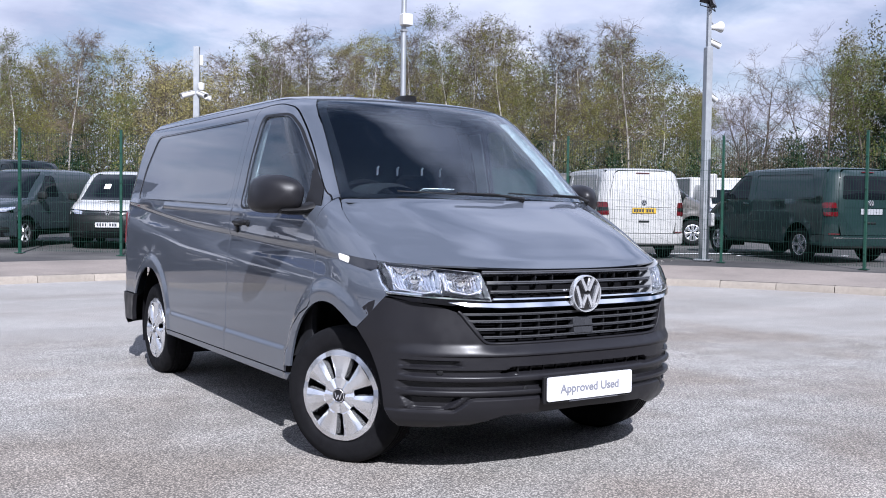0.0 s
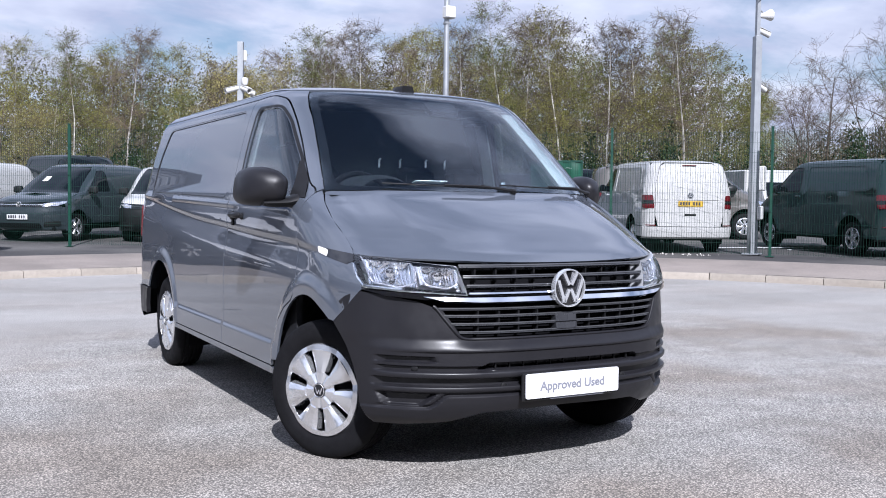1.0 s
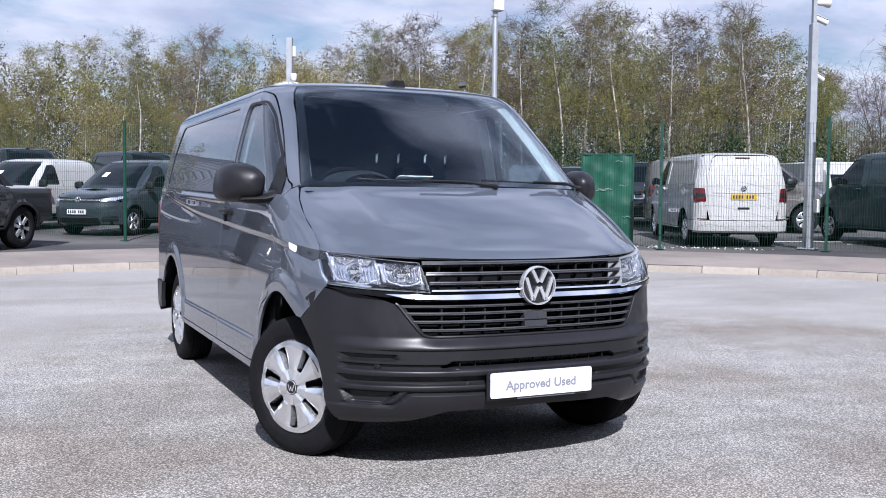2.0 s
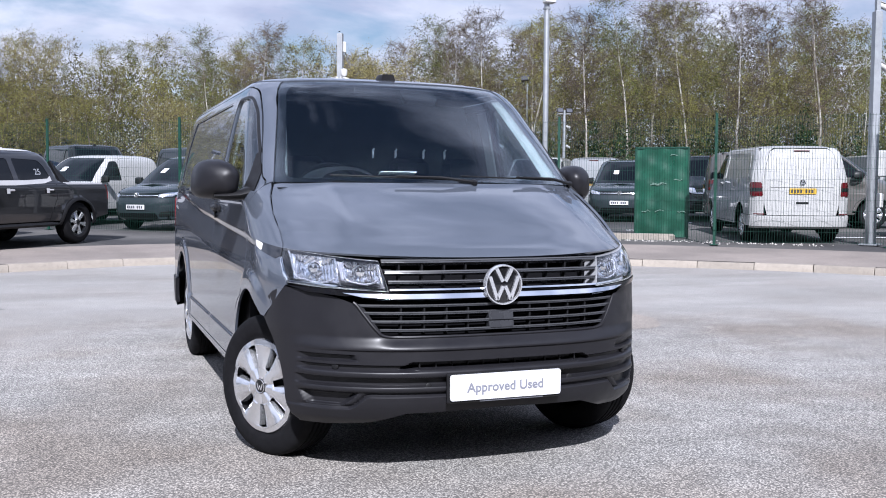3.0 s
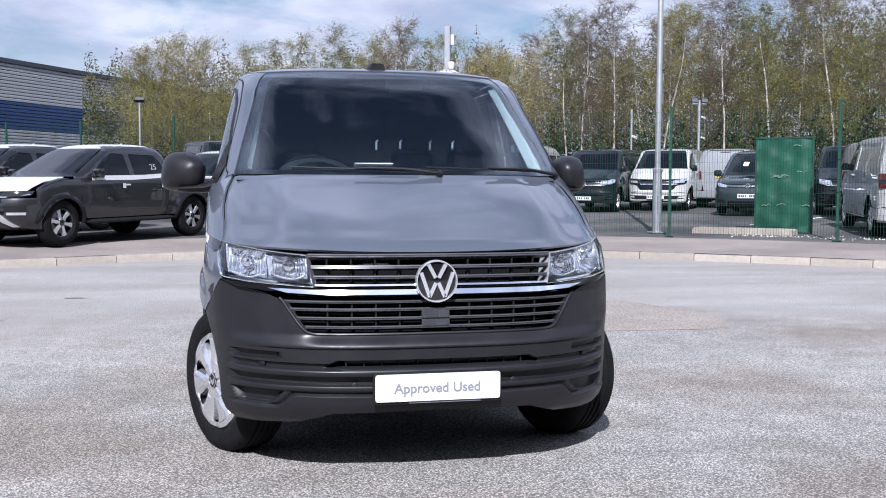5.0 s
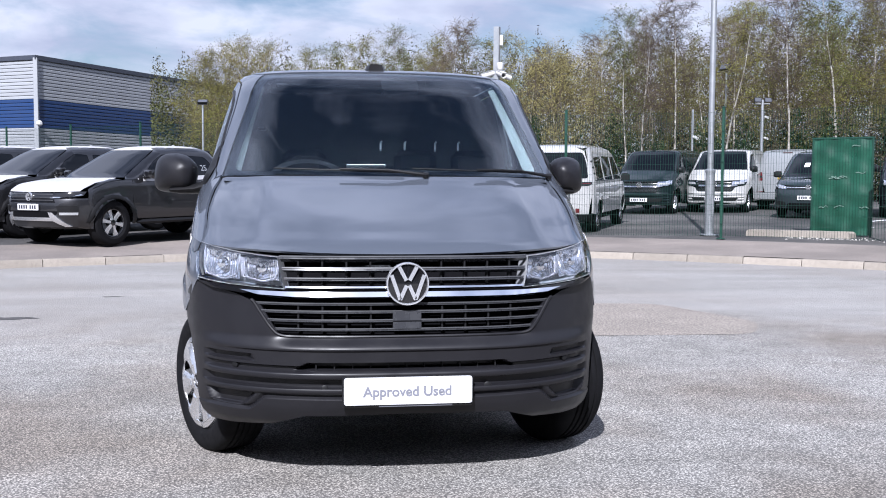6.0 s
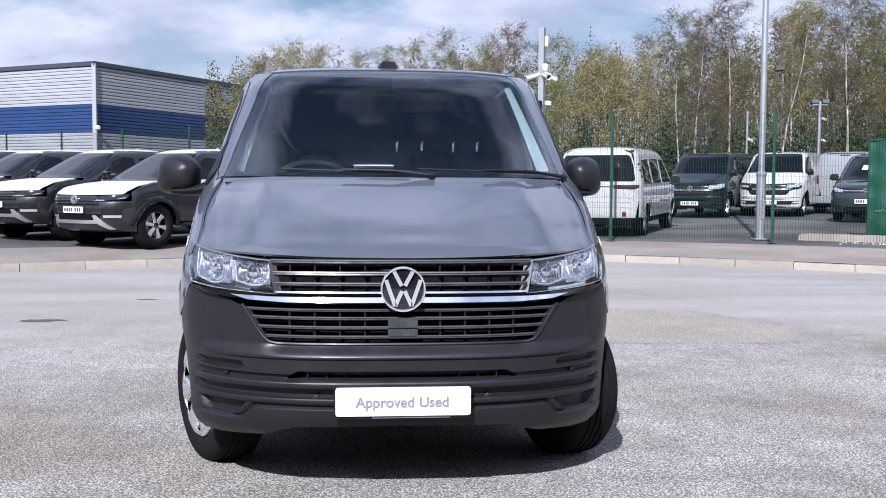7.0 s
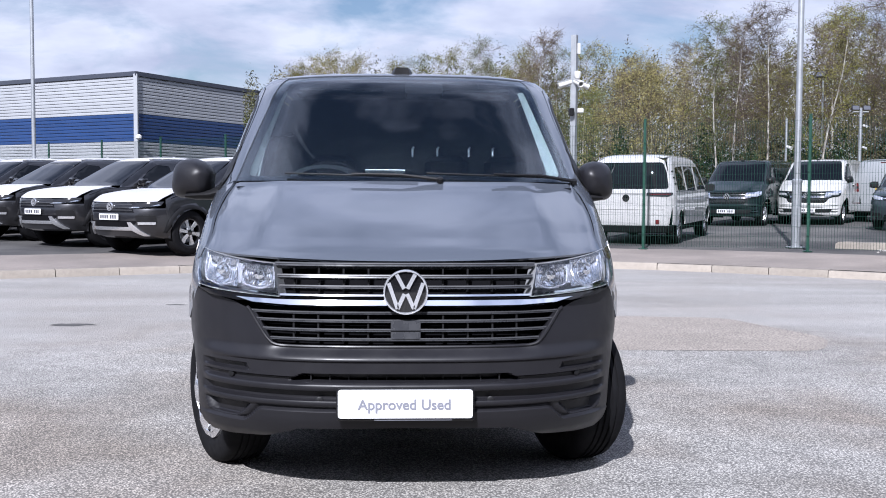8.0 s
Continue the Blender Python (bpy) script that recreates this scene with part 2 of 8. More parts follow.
def asphalt():
    """Worn light grey asphalt: chips of stone, tyre-polished bands, darker patches."""
    m = material("asphalt", (0.372, 0.358, 0.334), rough=0.86, vary=0.08, scale=0.35, tint=(0.262, 0.226, 0.190), tint_scale=0.45, tint_amount=0.85, grain=0.13, grain_scale=4.0)
    nt = m.node_tree
    b = nt.nodes["Principled BSDF"]
    old = b.inputs["Base Color"].links[0].from_socket
    tc = nt.nodes.new("ShaderNodeTexCoord")
    chips = nt.nodes.new("ShaderNodeTexVoronoi")
    chips.inputs["Scale"].default_value = 105.0
    nt.links.new(tc.outputs["Object"], chips.inputs["Vector"])
    fine = nt.nodes.new("ShaderNodeTexNoise")
    fine.inputs["Scale"].default_value, fine.inputs["Detail"].default_value = 70.0, 4.0
    nt.links.new(tc.outputs["Object"], fine.inputs["Vector"])
    ramp = nt.nodes.new("ShaderNodeValToRGB")
    ramp.color_ramp.elements[0].position, ramp.color_ramp.elements[0].color = 0.05, (1.58, 1.58, 1.57, 1)
    ramp.color_ramp.elements[1].position, ramp.color_ramp.elements[1].color = 0.62, (0.33, 0.33, 0.335, 1)
    nt.links.new(chips.outputs["Distance"], ramp.inputs[0])
    tone_ = nt.nodes.new("ShaderNodeMixRGB")
    tone_.blend_type, tone_.inputs[0].default_value = "MULTIPLY", 0.95
    nt.links.new(old, tone_.inputs[1])
    nt.links.new(ramp.outputs["Color"], tone_.inputs[2])
    spec = nt.nodes.new("ShaderNodeValToRGB")
    spec.color_ramp.elements[0].position, spec.color_ramp.elements[0].color = 0.32, (0.50, 0.50, 0.51, 1)
    spec.color_ramp.elements[1].position, spec.color_ramp.elements[1].color = 0.66, (1.40, 1.40, 1.39, 1)
    nt.links.new(fine.outputs["Fac"], spec.inputs[0])
    tone2 = nt.nodes.new("ShaderNodeMixRGB")
    tone2.blend_type, tone2.inputs[0].default_value = "MULTIPLY", 0.8
    # the lane along the kerb is worn smooth and pale
    middle = nt.nodes.new("ShaderNodeVectorMath")
    middle.operation = "DISTANCE"
    middle.inputs[1].default_value = (1.0, 0.0, 0.0)
    nt.links.new(tc.outputs["Object"], middle.inputs[0])
    edge_noise = nt.nodes.new("ShaderNodeTexNoise")
    edge_noise.inputs["Scale"].default_value, edge_noise.inputs["Detail"].default_value = 0.8, 6.0
    nt.links.new(tc.outputs["Object"], edge_noise.inputs["Vector"])
    wander = nt.nodes.new("ShaderNodeMath")
    wander.operation, wander.inputs[1].default_value = "MULTIPLY_ADD", 3.2
    nt.links.new(edge_noise.outputs["Fac"], wander.inputs[0])
    nt.links.new(middle.outputs["Value"], wander.inputs[2])
    worn = nt.nodes.new("ShaderNodeMapRange")
    worn.inputs["From Min"].default_value, worn.inputs["From Max"].default_value = 6.8, 8.2
    nt.links.new(wander.outputs[0], worn.inputs["Value"])
    smooth_ = nt.nodes.new("ShaderNodeMixRGB")
    smooth_.inputs[2].default_value = (0.252, 0.243, 0.230, 1)
    less = nt.nodes.new("ShaderNodeMath")
    less.operation, less.inputs[1].default_value = "MULTIPLY", 0.60
    nt.links.new(worn.outputs["Result"], less.inputs[0])
    nt.links.new(less.outputs[0], smooth_.inputs[0])
    nt.links.new(tone_.outputs["Color"], smooth_.inputs[1])
    nt.links.new(smooth_.outputs["Color"], tone2.inputs[1])
    nt.links.new(spec.outputs["Color"], tone2.inputs[2])
    # tyre-polished streaks, drawn out along the lane that bends past the kerb
    stretch = nt.nodes.new("ShaderNodeMapping")
    stretch.inputs["Scale"].default_value = (0.22, 0.9, 1.0)
    stretch.inputs["Rotation"].default_value = (0, 0, radians(18))
    nt.links.new(tc.outputs["Object"], stretch.inputs["Vector"])
    streak = nt.nodes.new("ShaderNodeTexNoise")
    streak.inputs["Scale"].default_value, streak.inputs["Detail"].default_value, streak.inputs["Distortion"].default_value = 1.0, 5.0, 0.8
    nt.links.new(stretch.outputs[0], streak.inputs["Vector"])
    sr = nt.nodes.new("ShaderNodeValToRGB")
    sr.color_ramp.elements[0].position, sr.color_ramp.elements[0].color = 0.35, (0.90, 0.90, 0.90, 1)
    sr.color_ramp.elements[1].position, sr.color_ramp.elements[1].color = 0.62, (1.12, 1.12, 1.13, 1)
    nt.links.new(streak.outputs["Fac"], sr.inputs[0])
    tone3 = nt.nodes.new("ShaderNodeMixRGB")
    tone3.blend_type, tone3.inputs[0].default_value = "MULTIPLY", 1.0
    nt.links.new(tone2.outputs["Color"], tone3.inputs[1])
    nt.links.new(sr.outputs["Color"], tone3.inputs[2])
    nt.links.new(tone3.outputs["Color"], b.inputs["Base Color"])
    bn = nt.nodes.new("ShaderNodeBump")
    bn.inputs["Strength"].default_value, bn.inputs["Distance"].default_value = 0.7, 0.006
    bn.invert = True
    nt.links.new(chips.outputs["Distance"], bn.inputs["Height"])
    nt.links.new(bn.outputs["Normal"], b.inputs["Normal"])
    return m


M["asphalt"] = asphalt()
M["asphalt_patch"] = material("asphalt_patch", (0.215, 0.190, 0.165), rough=0.9, vary=0.12, scale=1.2, grain=0.75, grain_scale=60, bump=0.003, bump_scale=60)

# ---- geometry helpers: a geo is (vertices, faces) ----
class Pressed(tuple):
    """A geo that also knows the true normals of its vertices (None where flat)."""
    normals = None


def join(*geos):
    vs, fs = [], []
    for v, f in geos:
        k = len(vs)
        vs.extend(v)
        fs.extend([tuple(i + k for i in face) for face in f])
    return vs, fs


def moved(geo, m):
    return [m @ Vector(v) for v in geo[0]], geo[1]


def to_mesh(name, geo, sharp=38):
    me = bpy.data.meshes.new(name)
    me.from_pydata([tuple(v) for v in geo[0]], [], geo[1])
    me.polygons.foreach_set("use_smooth", [True] * len(me.polygons))
    me.set_sharp_from_angle(angle=radians(sharp))
    if isinstance(geo, Pressed):
        per_loop = []
        for p in me.polygons:
            skin = p.index < geo.skin
            back = geo.skin <= p.index < 2 * geo.skin
            for k in p.vertices:
                per_loop.append(geo.normals[k] if skin else -geo.normals[k - len(geo.normals)] if back else p.normal)
        me.normals_split_custom_set([tuple(n) for n in per_loop])
    return me


def part(name, geo, mat, parent=None, label="", sharp=38):
    """One mesh object from a geo (or from mesh data), as a child of its thing."""
    me = geo if isinstance(geo, bpy.types.Mesh) else to_mesh(name, geo, sharp)
    if mat is not None and not me.materials:
        me.materials.append(M[mat] if isinstance(mat, str) else mat)
    ob = new(name, me)
    if parent is not None:
        ob.parent = parent
    if label:
        tagged(ob, label)
    return ob


def empty(name, label, category, group="", kind=""):
    e = new(name)
    e.empty_display_size = 0.2
    return tagged(e, label, category, group, kind)


def box(c, s, b=0.0):
    """A box of centre c and size s; b cuts its vertical and horizontal edges."""
    hx, hy, hz = s[0] / 2, s[1] / 2, s[2] / 2
    b = min(b, hx * 0.95, hy * 0.95, hz * 0.95)
    if b <= 0:
        v = [(c[0] + i * hx, c[1] + j * hy, c[2] + k * hz) for k in (-1, 1) for i, j in ((-1, -1), (1, -1), (1, 1), (-1, 1))]
        return v, [(3, 2, 1, 0), (4, 5, 6, 7), (0, 1, 5, 4), (1, 2, 6, 5), (2, 3, 7, 6), (3, 0, 4, 7)]
    rings = []
    for z, inset in ((-hz, b), (-hz + b, 0), (hz - b, 0), (hz, b)):
        x, y = hx - inset, hy - inset
        q = b if inset == 0 else b * 0.5
        q = min(q, x * 0.9, y * 0.9)
        ring = [(-x + q, -y), (x - q, -y), (x, -y + q), (x, y - q), (x - q, y), (-x + q, y), (-x, y - q), (-x, -y + q)]
        rings.append([(c[0] + px, c[1] + py, c[2] + z) for px, py in ring])
    return loft(rings, True, True)


def loft(rings, cap0=False, cap1=False, closed=True):
    n = len(rings[0])
    v = [p for r in rings for p in r]
    f = []
    for i in range(len(rings) - 1):
        for j in range(n if closed else n - 1):
            k = (j + 1) % n
            f.append((i * n + j, i * n + k, (i + 1) * n + k, (i + 1) * n + j))
    if cap0:
        f.append(tuple(range(n - 1, -1, -1)))
    if cap1:
        f.append(tuple(range((len(rings) - 1) * n, len(rings) * n)))
    return v, f


def tube(path, radii, sides=8, cap=True):
    """A round bar along a path of points."""
    pts = [Vector(p) for p in path]
    if not isinstance(radii, (list, tuple)):
        radii = [radii] * len(pts)
    rings = []
    for i, p in enumerate(pts):
        d = (pts[min(i + 1, len(pts) - 1)] - pts[max(i - 1, 0)]).normalized()
        up = Vector((0, 0, 1)) if abs(d.z) < 0.9 else Vector((1, 0, 0))
        a = d.cross(up).normalized()
        b = a.cross(d).normalized()
        rings.append([p + (a * math.cos(t) + b * math.sin(t)) * radii[i] for t in (2 * math.pi * k / sides for k in range(sides))])
    rings = [r[::-1] for r in rings]
    return loft(rings, cap, cap)


def lathe(profile, n=40, a0=0.0, a1=2 * math.pi):
    """profile of (radius, x) turned about the x axis."""
    whole = abs(a1 - a0 - 2 * math.pi) < 1e-6
    cnt = n if whole else n + 1
    rings = []
    for r, x in profile:
        rings.append([(x, r * math.cos(a0 + (a1 - a0) * k / n), r * math.sin(a0 + (a1 - a0) * k / n)) for k in range(cnt)])
    return loft(rings, False, False, whole)


def prism(poly, d0, d1, place):
    """A polygon (u, v) drawn out from depth d0 to d1; place(u, v, d) gives the point."""
    n = len(poly)
    v = [place(u, w, d0) for u, w in poly] + [place(u, w, d1) for u, w in poly]
    f = [tuple(range(n - 1, -1, -1)), tuple(range(n, 2 * n))]
    f += [(i, (i + 1) % n, n + (i + 1) % n, n + i) for i in range(n)]
    return v, f


def smooth_line(pts, k=6, closed=False):
    """Catmull-Rom through points of any dimension."""
    P = [np.array(p, float) for p in pts]
    n = len(P)
    out = []
    for i in range(n if closed else n - 1):
        p0 = P[(i - 1) % n] if closed or i > 0 else P[0]
        p1, p2 = P[i], P[(i + 1) % n]
        p3 = P[(i + 2) % n] if closed or i + 2 < n else P[-1]
        for j in range(k):
            t = j / k
            out.append(0.5 * (2 * p1 + (p2 - p0) * t + (2 * p0 - 5 * p1 + 4 * p2 - p3) * t * t + (3 * p1 - p0 - 3 * p2 + p3) * t ** 3))
    if not closed:
        out.append(P[-1])
    return out


def rounded(poly, r=0.03, k=4):
    """The polygon with its corners rounded off."""
    out, n = [], len(poly)
    for i in range(n):
        a, b, c = (np.array(poly[j % n], float) for j in (i - 1, i, i + 1))
        la, lc = np.linalg.norm(a - b), np.linalg.norm(c - b)
        d = min(r, la * 0.45, lc * 0.45)
        p, q = b + (a - b) / la * d, b + (c - b) / lc * d
        for j in range(k + 1):
            t = j / k
            out.append(tuple((1 - t) ** 2 * p + 2 * t * (1 - t) * b + t * t * q))
    return out


def inside(poly, x, y):
    hit, n = False, len(poly)
    for i in range(n):
        (x0, y0), (x1, y1) = poly[i], poly[i - 1]
        if (y0 > y) != (y1 > y) and x < (x1 - x0) * (y - y0) / (y1 - y0) + x0:
            hit = not hit
    return hit


def dense(poly, step):
    out, n = [], len(poly)
    for i in range(n):
        (x0, y0), (x1, y1) = poly[i], poly[(i + 1) % n]
        k = max(1, int(math.hypot(x1 - x0, y1 - y0) / step + 0.5))
        out += [(x0 + (x1 - x0) * j / k, y0 + (y1 - y0) * j / k) for j in range(k)]
    return out


def sheet(outline, fn, step, holes=(), off=0.0, thick=0.012, flip=False, steps=None, lines=(), free=None):
    """A pressed panel: the outline in (u, v), laid on the surface fn, with holes and a turned-in rim."""
    su, sv = steps or (step, step)
    loops = [dense(outline, step)] + [dense(h, step) for h in holes]
    pts, edges = [], []
    for lp in loops:
        k = len(pts)
        pts += lp
        edges += [(k + i, k + (i + 1) % len(lp)) for i in range(len(lp))]
    rim = np.array(pts)
    us, vs = [p[0] for p in outline], [p[1] for p in outline]
    u0, v0 = min(us), min(vs)
    # points along the creases first, then the plain grid away from them
    for u, v in lines:
        if np.min((rim[:, 0] - u) ** 2 + (rim[:, 1] - v) ** 2) > 5e-5 and inside(loops[0], u, v) and not any(inside(h, u, v) for h in loops[1:]):
            pts.append((u, v))
    for i in range(1, int((max(us) - u0) / su) + 1):
        for j in range(1, int((max(vs) - v0) / sv) + 1):
            u, v = u0 + (i + 0.0) * su, v0 + (j + 0.0) * sv
            if free and not free(u, v):
                continue
            if np.min(((rim[:, 0] - u) / su) ** 2 + ((rim[:, 1] - v) / sv) ** 2) < 0.2:
                continue
            if inside(loops[0], u, v) and not any(inside(h, u, v) for h in loops[1:]):
                pts.append((u, v))
    co, ed, fa, _, _, _ = geometry.delaunay_2d_cdt([Vector(p) for p in pts], edges, [], 0, 1e-6)
    tris = []
    for f in fa:
        cu, cv = sum(co[i].x for i in f) / 3, sum(co[i].y for i in f) / 3
        if inside(loops[0], cu, cv) and not any(inside(h, cu, cv) for h in loops[1:]):
            tris.append(tuple(f))
    e = 4e-3
    front_, back_, true_ = [], [], []
    s = -1.0 if flip else 1.0
    for c in co:
        p = Vector(fn(c.x, c.y))
        du = Vector(fn(c.x + e, c.y)) - Vector(fn(c.x - e, c.y))
        dv = Vector(fn(c.x, c.y + e)) - Vector(fn(c.x, c.y - e))
        n = du.cross(dv)
        n = n.normalized() * s if n.length > 1e-12 else Vector((0, 0, 1))
        true_.append(n)
        front_.append(p + n * off)
        back_.append(p + n * (off - thick))
    if flip:
        tris = [t[::-1] for t in tris]
    if thick <= 0:
        return front_, tris
    count = {}
    for t in tris:
        for i in range(3):
            a, b = t[i], t[(i + 1) % 3]
            count[(a, b)] = count.get((a, b), 0) + 1
    k = len(front_)
    faces = list(tris) + [tuple(i + k for i in t[::-1]) for t in tris]
    for a, b in count:
        if (b, a) not in count:
            faces.append((b, a, a + k, b + k))
    out = Pressed((front_ + back_, faces))
    out.normals, out.skin = true_, len(tris)
    return out


def sheet_part(name, mat, parent, outline, fn, step, label="", **kw):
    return part(name, sheet(outline, fn, step, **kw), mat, parent, label)


def text_mesh(words, size, weight=0.0011):
    cu = bpy.data.curves.new("words", "FONT")
    cu.body, cu.size, cu.align_x, cu.align_y, cu.extrude = words, size, "CENTER", "CENTER", 0.0006
    cu.offset = weight
    ob = bpy.data.objects.new("words", cu)
    scene.collection.objects.link(ob)
    me = bpy.data.meshes.new_from_object(ob.evaluated_get(bpy.context.evaluated_depsgraph_get()))
    bpy.data.objects.remove(ob)
    bpy.data.curves.remove(cu)
    return me

# ---- ground ----
KERB = np.array(smooth_line([(-22, 2.5), (-14, 7.0), (-9, 9.3), (-5.85, 10.64), (-3.3, 11.8), (-1.25, 12.75), (0.45, 13.15), (2.3, 13.2), (3.9, 12.8), (6.1, 11.5), (8.2, 9.8), (9.44, 8.55), (10.2, 7.4), (11.05, 5.65), (12.2, 2.5), (13.4, -3), (14.5, -12)], 8))


def past_kerb(x, y):
    """Metres beyond the kerb line (negative on the carriageway)."""
    a, b, p = KERB[:-1], KERB[1:], np.array((x, y))
    ab = b - a
    t = np.clip(((p - a) * ab).sum(1) / (ab ** 2).sum(1), 0, 1)
    q = a + ab * t[:, None]
    d = np.hypot(*(p - q).T)
    i = d.argmin()
    return d[i] * (1 if ab[i][0] * (p - q[i])[1] - ab[i][1] * (p - q[i])[0] > 0 else -1)


def ground_z(x, y):
    n = past_kerb(x, y)
    if n <= 0:
        return 0.0
    return 0.11 + 0.042 * min(n, 2.8) + 0.018 * min(max(0, n - 2.8), 22) + 0.008 * min(max(0, x - 6), 8) * min(n / 3, 1)


def ground_sheet():
    def lines(lo, a, b, hi, fine):
        mid = list(np.arange(a, b + 1e-6, fine))
        left = [lo + (a - lo) * (1 - (1 - k / 14) ** 2.5) for k in range(14)]
        right = [b + (hi - b) * (k / 14) ** 2.5 for k in range(1, 15)]
        return left + mid + right
    xs, ys = lines(-900, -16, 22, 900, 0.5), lines(-600, 2, 30, 1400, 0.5)
    v = [(x, y, ground_z(x, y) - 0.012 if past_kerb(x, y) > 0.75 else -0.05) for y in ys for x in xs]
    n = len(xs)
    f = [(j * n + i, j * n + i + 1, (j + 1) * n + i + 1, (j + 1) * n + i) for j in range(len(ys) - 1) for i in range(n - 1)]
    return v, f


tagged(part("ground", ground_sheet(), "compound_tarmac"), "dark tarmac of the vehicle compound rising behind the kerb", "ground", kind="structure")

def kerb_frame(i):
    p = KERB[i]
    d = KERB[min(i + 1, len(KERB) - 1)] - KERB[max(i - 1, 0)]
    d = d / np.linalg.norm(d)
    return p, d, np.array((-d[1], d[0]))


road_line = [tuple(kerb_frame(i)[0] + 0.07 * kerb_frame(i)[2]) for i in range(len(KERB))]
road_poly = road_line + [(14.5, -60), (-60, -60), (-60, -6)]
tagged(part("road", sheet(road_poly, lambda u, v: (u, v, 0.0), 2.5, thick=0.0), "asphalt"), "worn light grey asphalt yard in bright sun", "road", kind="structure")


def pavement():
    rings = []
    for i in range(len(KERB)):
        p, d, nrm = kerb_frame(i)
        wide = 2.75 + 0.35 * math.sin(p[0] * 0.4) * (1 if p[0] > 4 else 0.4)
        row = []
        for k in range(7):
            q = p + nrm * (0.13 + (wide - 0.13) * k / 6)
            row.append((q[0], q[1], ground_z(q[0], q[1]) + (0.004 if k < 6 else -0.02)))
        rings.append(row)
    return loft([r[::-1] for r in rings], closed=False)


pave = tagged(part("pavement", pavement(), "pavement"), "pale pinkish worn footpath behind the kerb", "pavement", kind="structure")
kerb = tagged(part("kerb_bed", tube([(p[0], p[1], -0.02) for p in (kerb_frame(i)[0] + kerb_frame(i)[2] * 0.08 for i in range(len(KERB)))], 0.03, 5), "concrete"), "pale concrete kerb of single stones", "kerb", kind="structure")


# kerb stones, each a piece of its own
def kerb_stones():
    seg = np.hypot(*np.diff(KERB, axis=0).T)
    s = np.concatenate([[0], np.cumsum(seg)])
    stone = to_mesh("kerb_stone", loft([[(x, y, z) for y, z in ((0, -0.03), (0.008, 0.085), (0.025, 0.112), (0.135, 0.116), (0.14, -0.03))] for x in (-0.452, -0.447, 0.447, 0.452)], True, True), 30)
    stone.materials.append(M["concrete"])
    rng = random.Random(4)
    at = 12.0
    while at < s[-1] - 12:
        x, y = np.interp(at, s, KERB[:, 0]), np.interp(at, s, KERB[:, 1])
        x2, y2 = np.interp(at + 0.2, s, KERB[:, 0]), np.interp(at + 0.2, s, KERB[:, 1])
        ob = part("kerb_stone", stone, None, kerb)
        ob.matrix_local = pose(x, y, rng.uniform(-0.006, 0.006), rng.uniform(-1, 1), 0, math.degrees(math.atan2(y2 - y, x2 - x)) + rng.uniform(-0.6, 0.6))
        at += 0.915


kerb_stones()


def flat_patch(name, outline, label, mat="asphalt_patch", z=0.0025):
    return tagged(part(name, sheet(outline, lambda u, v: (u, v, z), 0.4, thick=0.0), mat), label, "road patch", kind="structure")


flat_patch("road_patch", rounded([(1.3, 4.0), (1.5, 6.3), (3.3, 6.05), (3.75, 4.6), (3.4, 3.9)], 0.25), "browner relaid asphalt patch in the yard")
def ragged(cx, cy, a, b, seed):
    rng = random.Random(seed)
    return [(cx + a * math.cos(t) * rng.uniform(0.45, 1.1), cy + b * math.sin(t) * rng.uniform(0.35, 1.1)) for t in (2 * math.pi * k / 22 for k in range(22))]


flat_patch("road_patch", ragged(-3.1, 5.55, 0.26, 0.11, 3), "small broken dark hole in the asphalt", "compound_tarmac", 0.003)
flat_patch("road_patch", ragged(-2.55, 7.25, 0.16, 0.06, 8), "short dark crack in the asphalt", "compound_tarmac", 0.003)

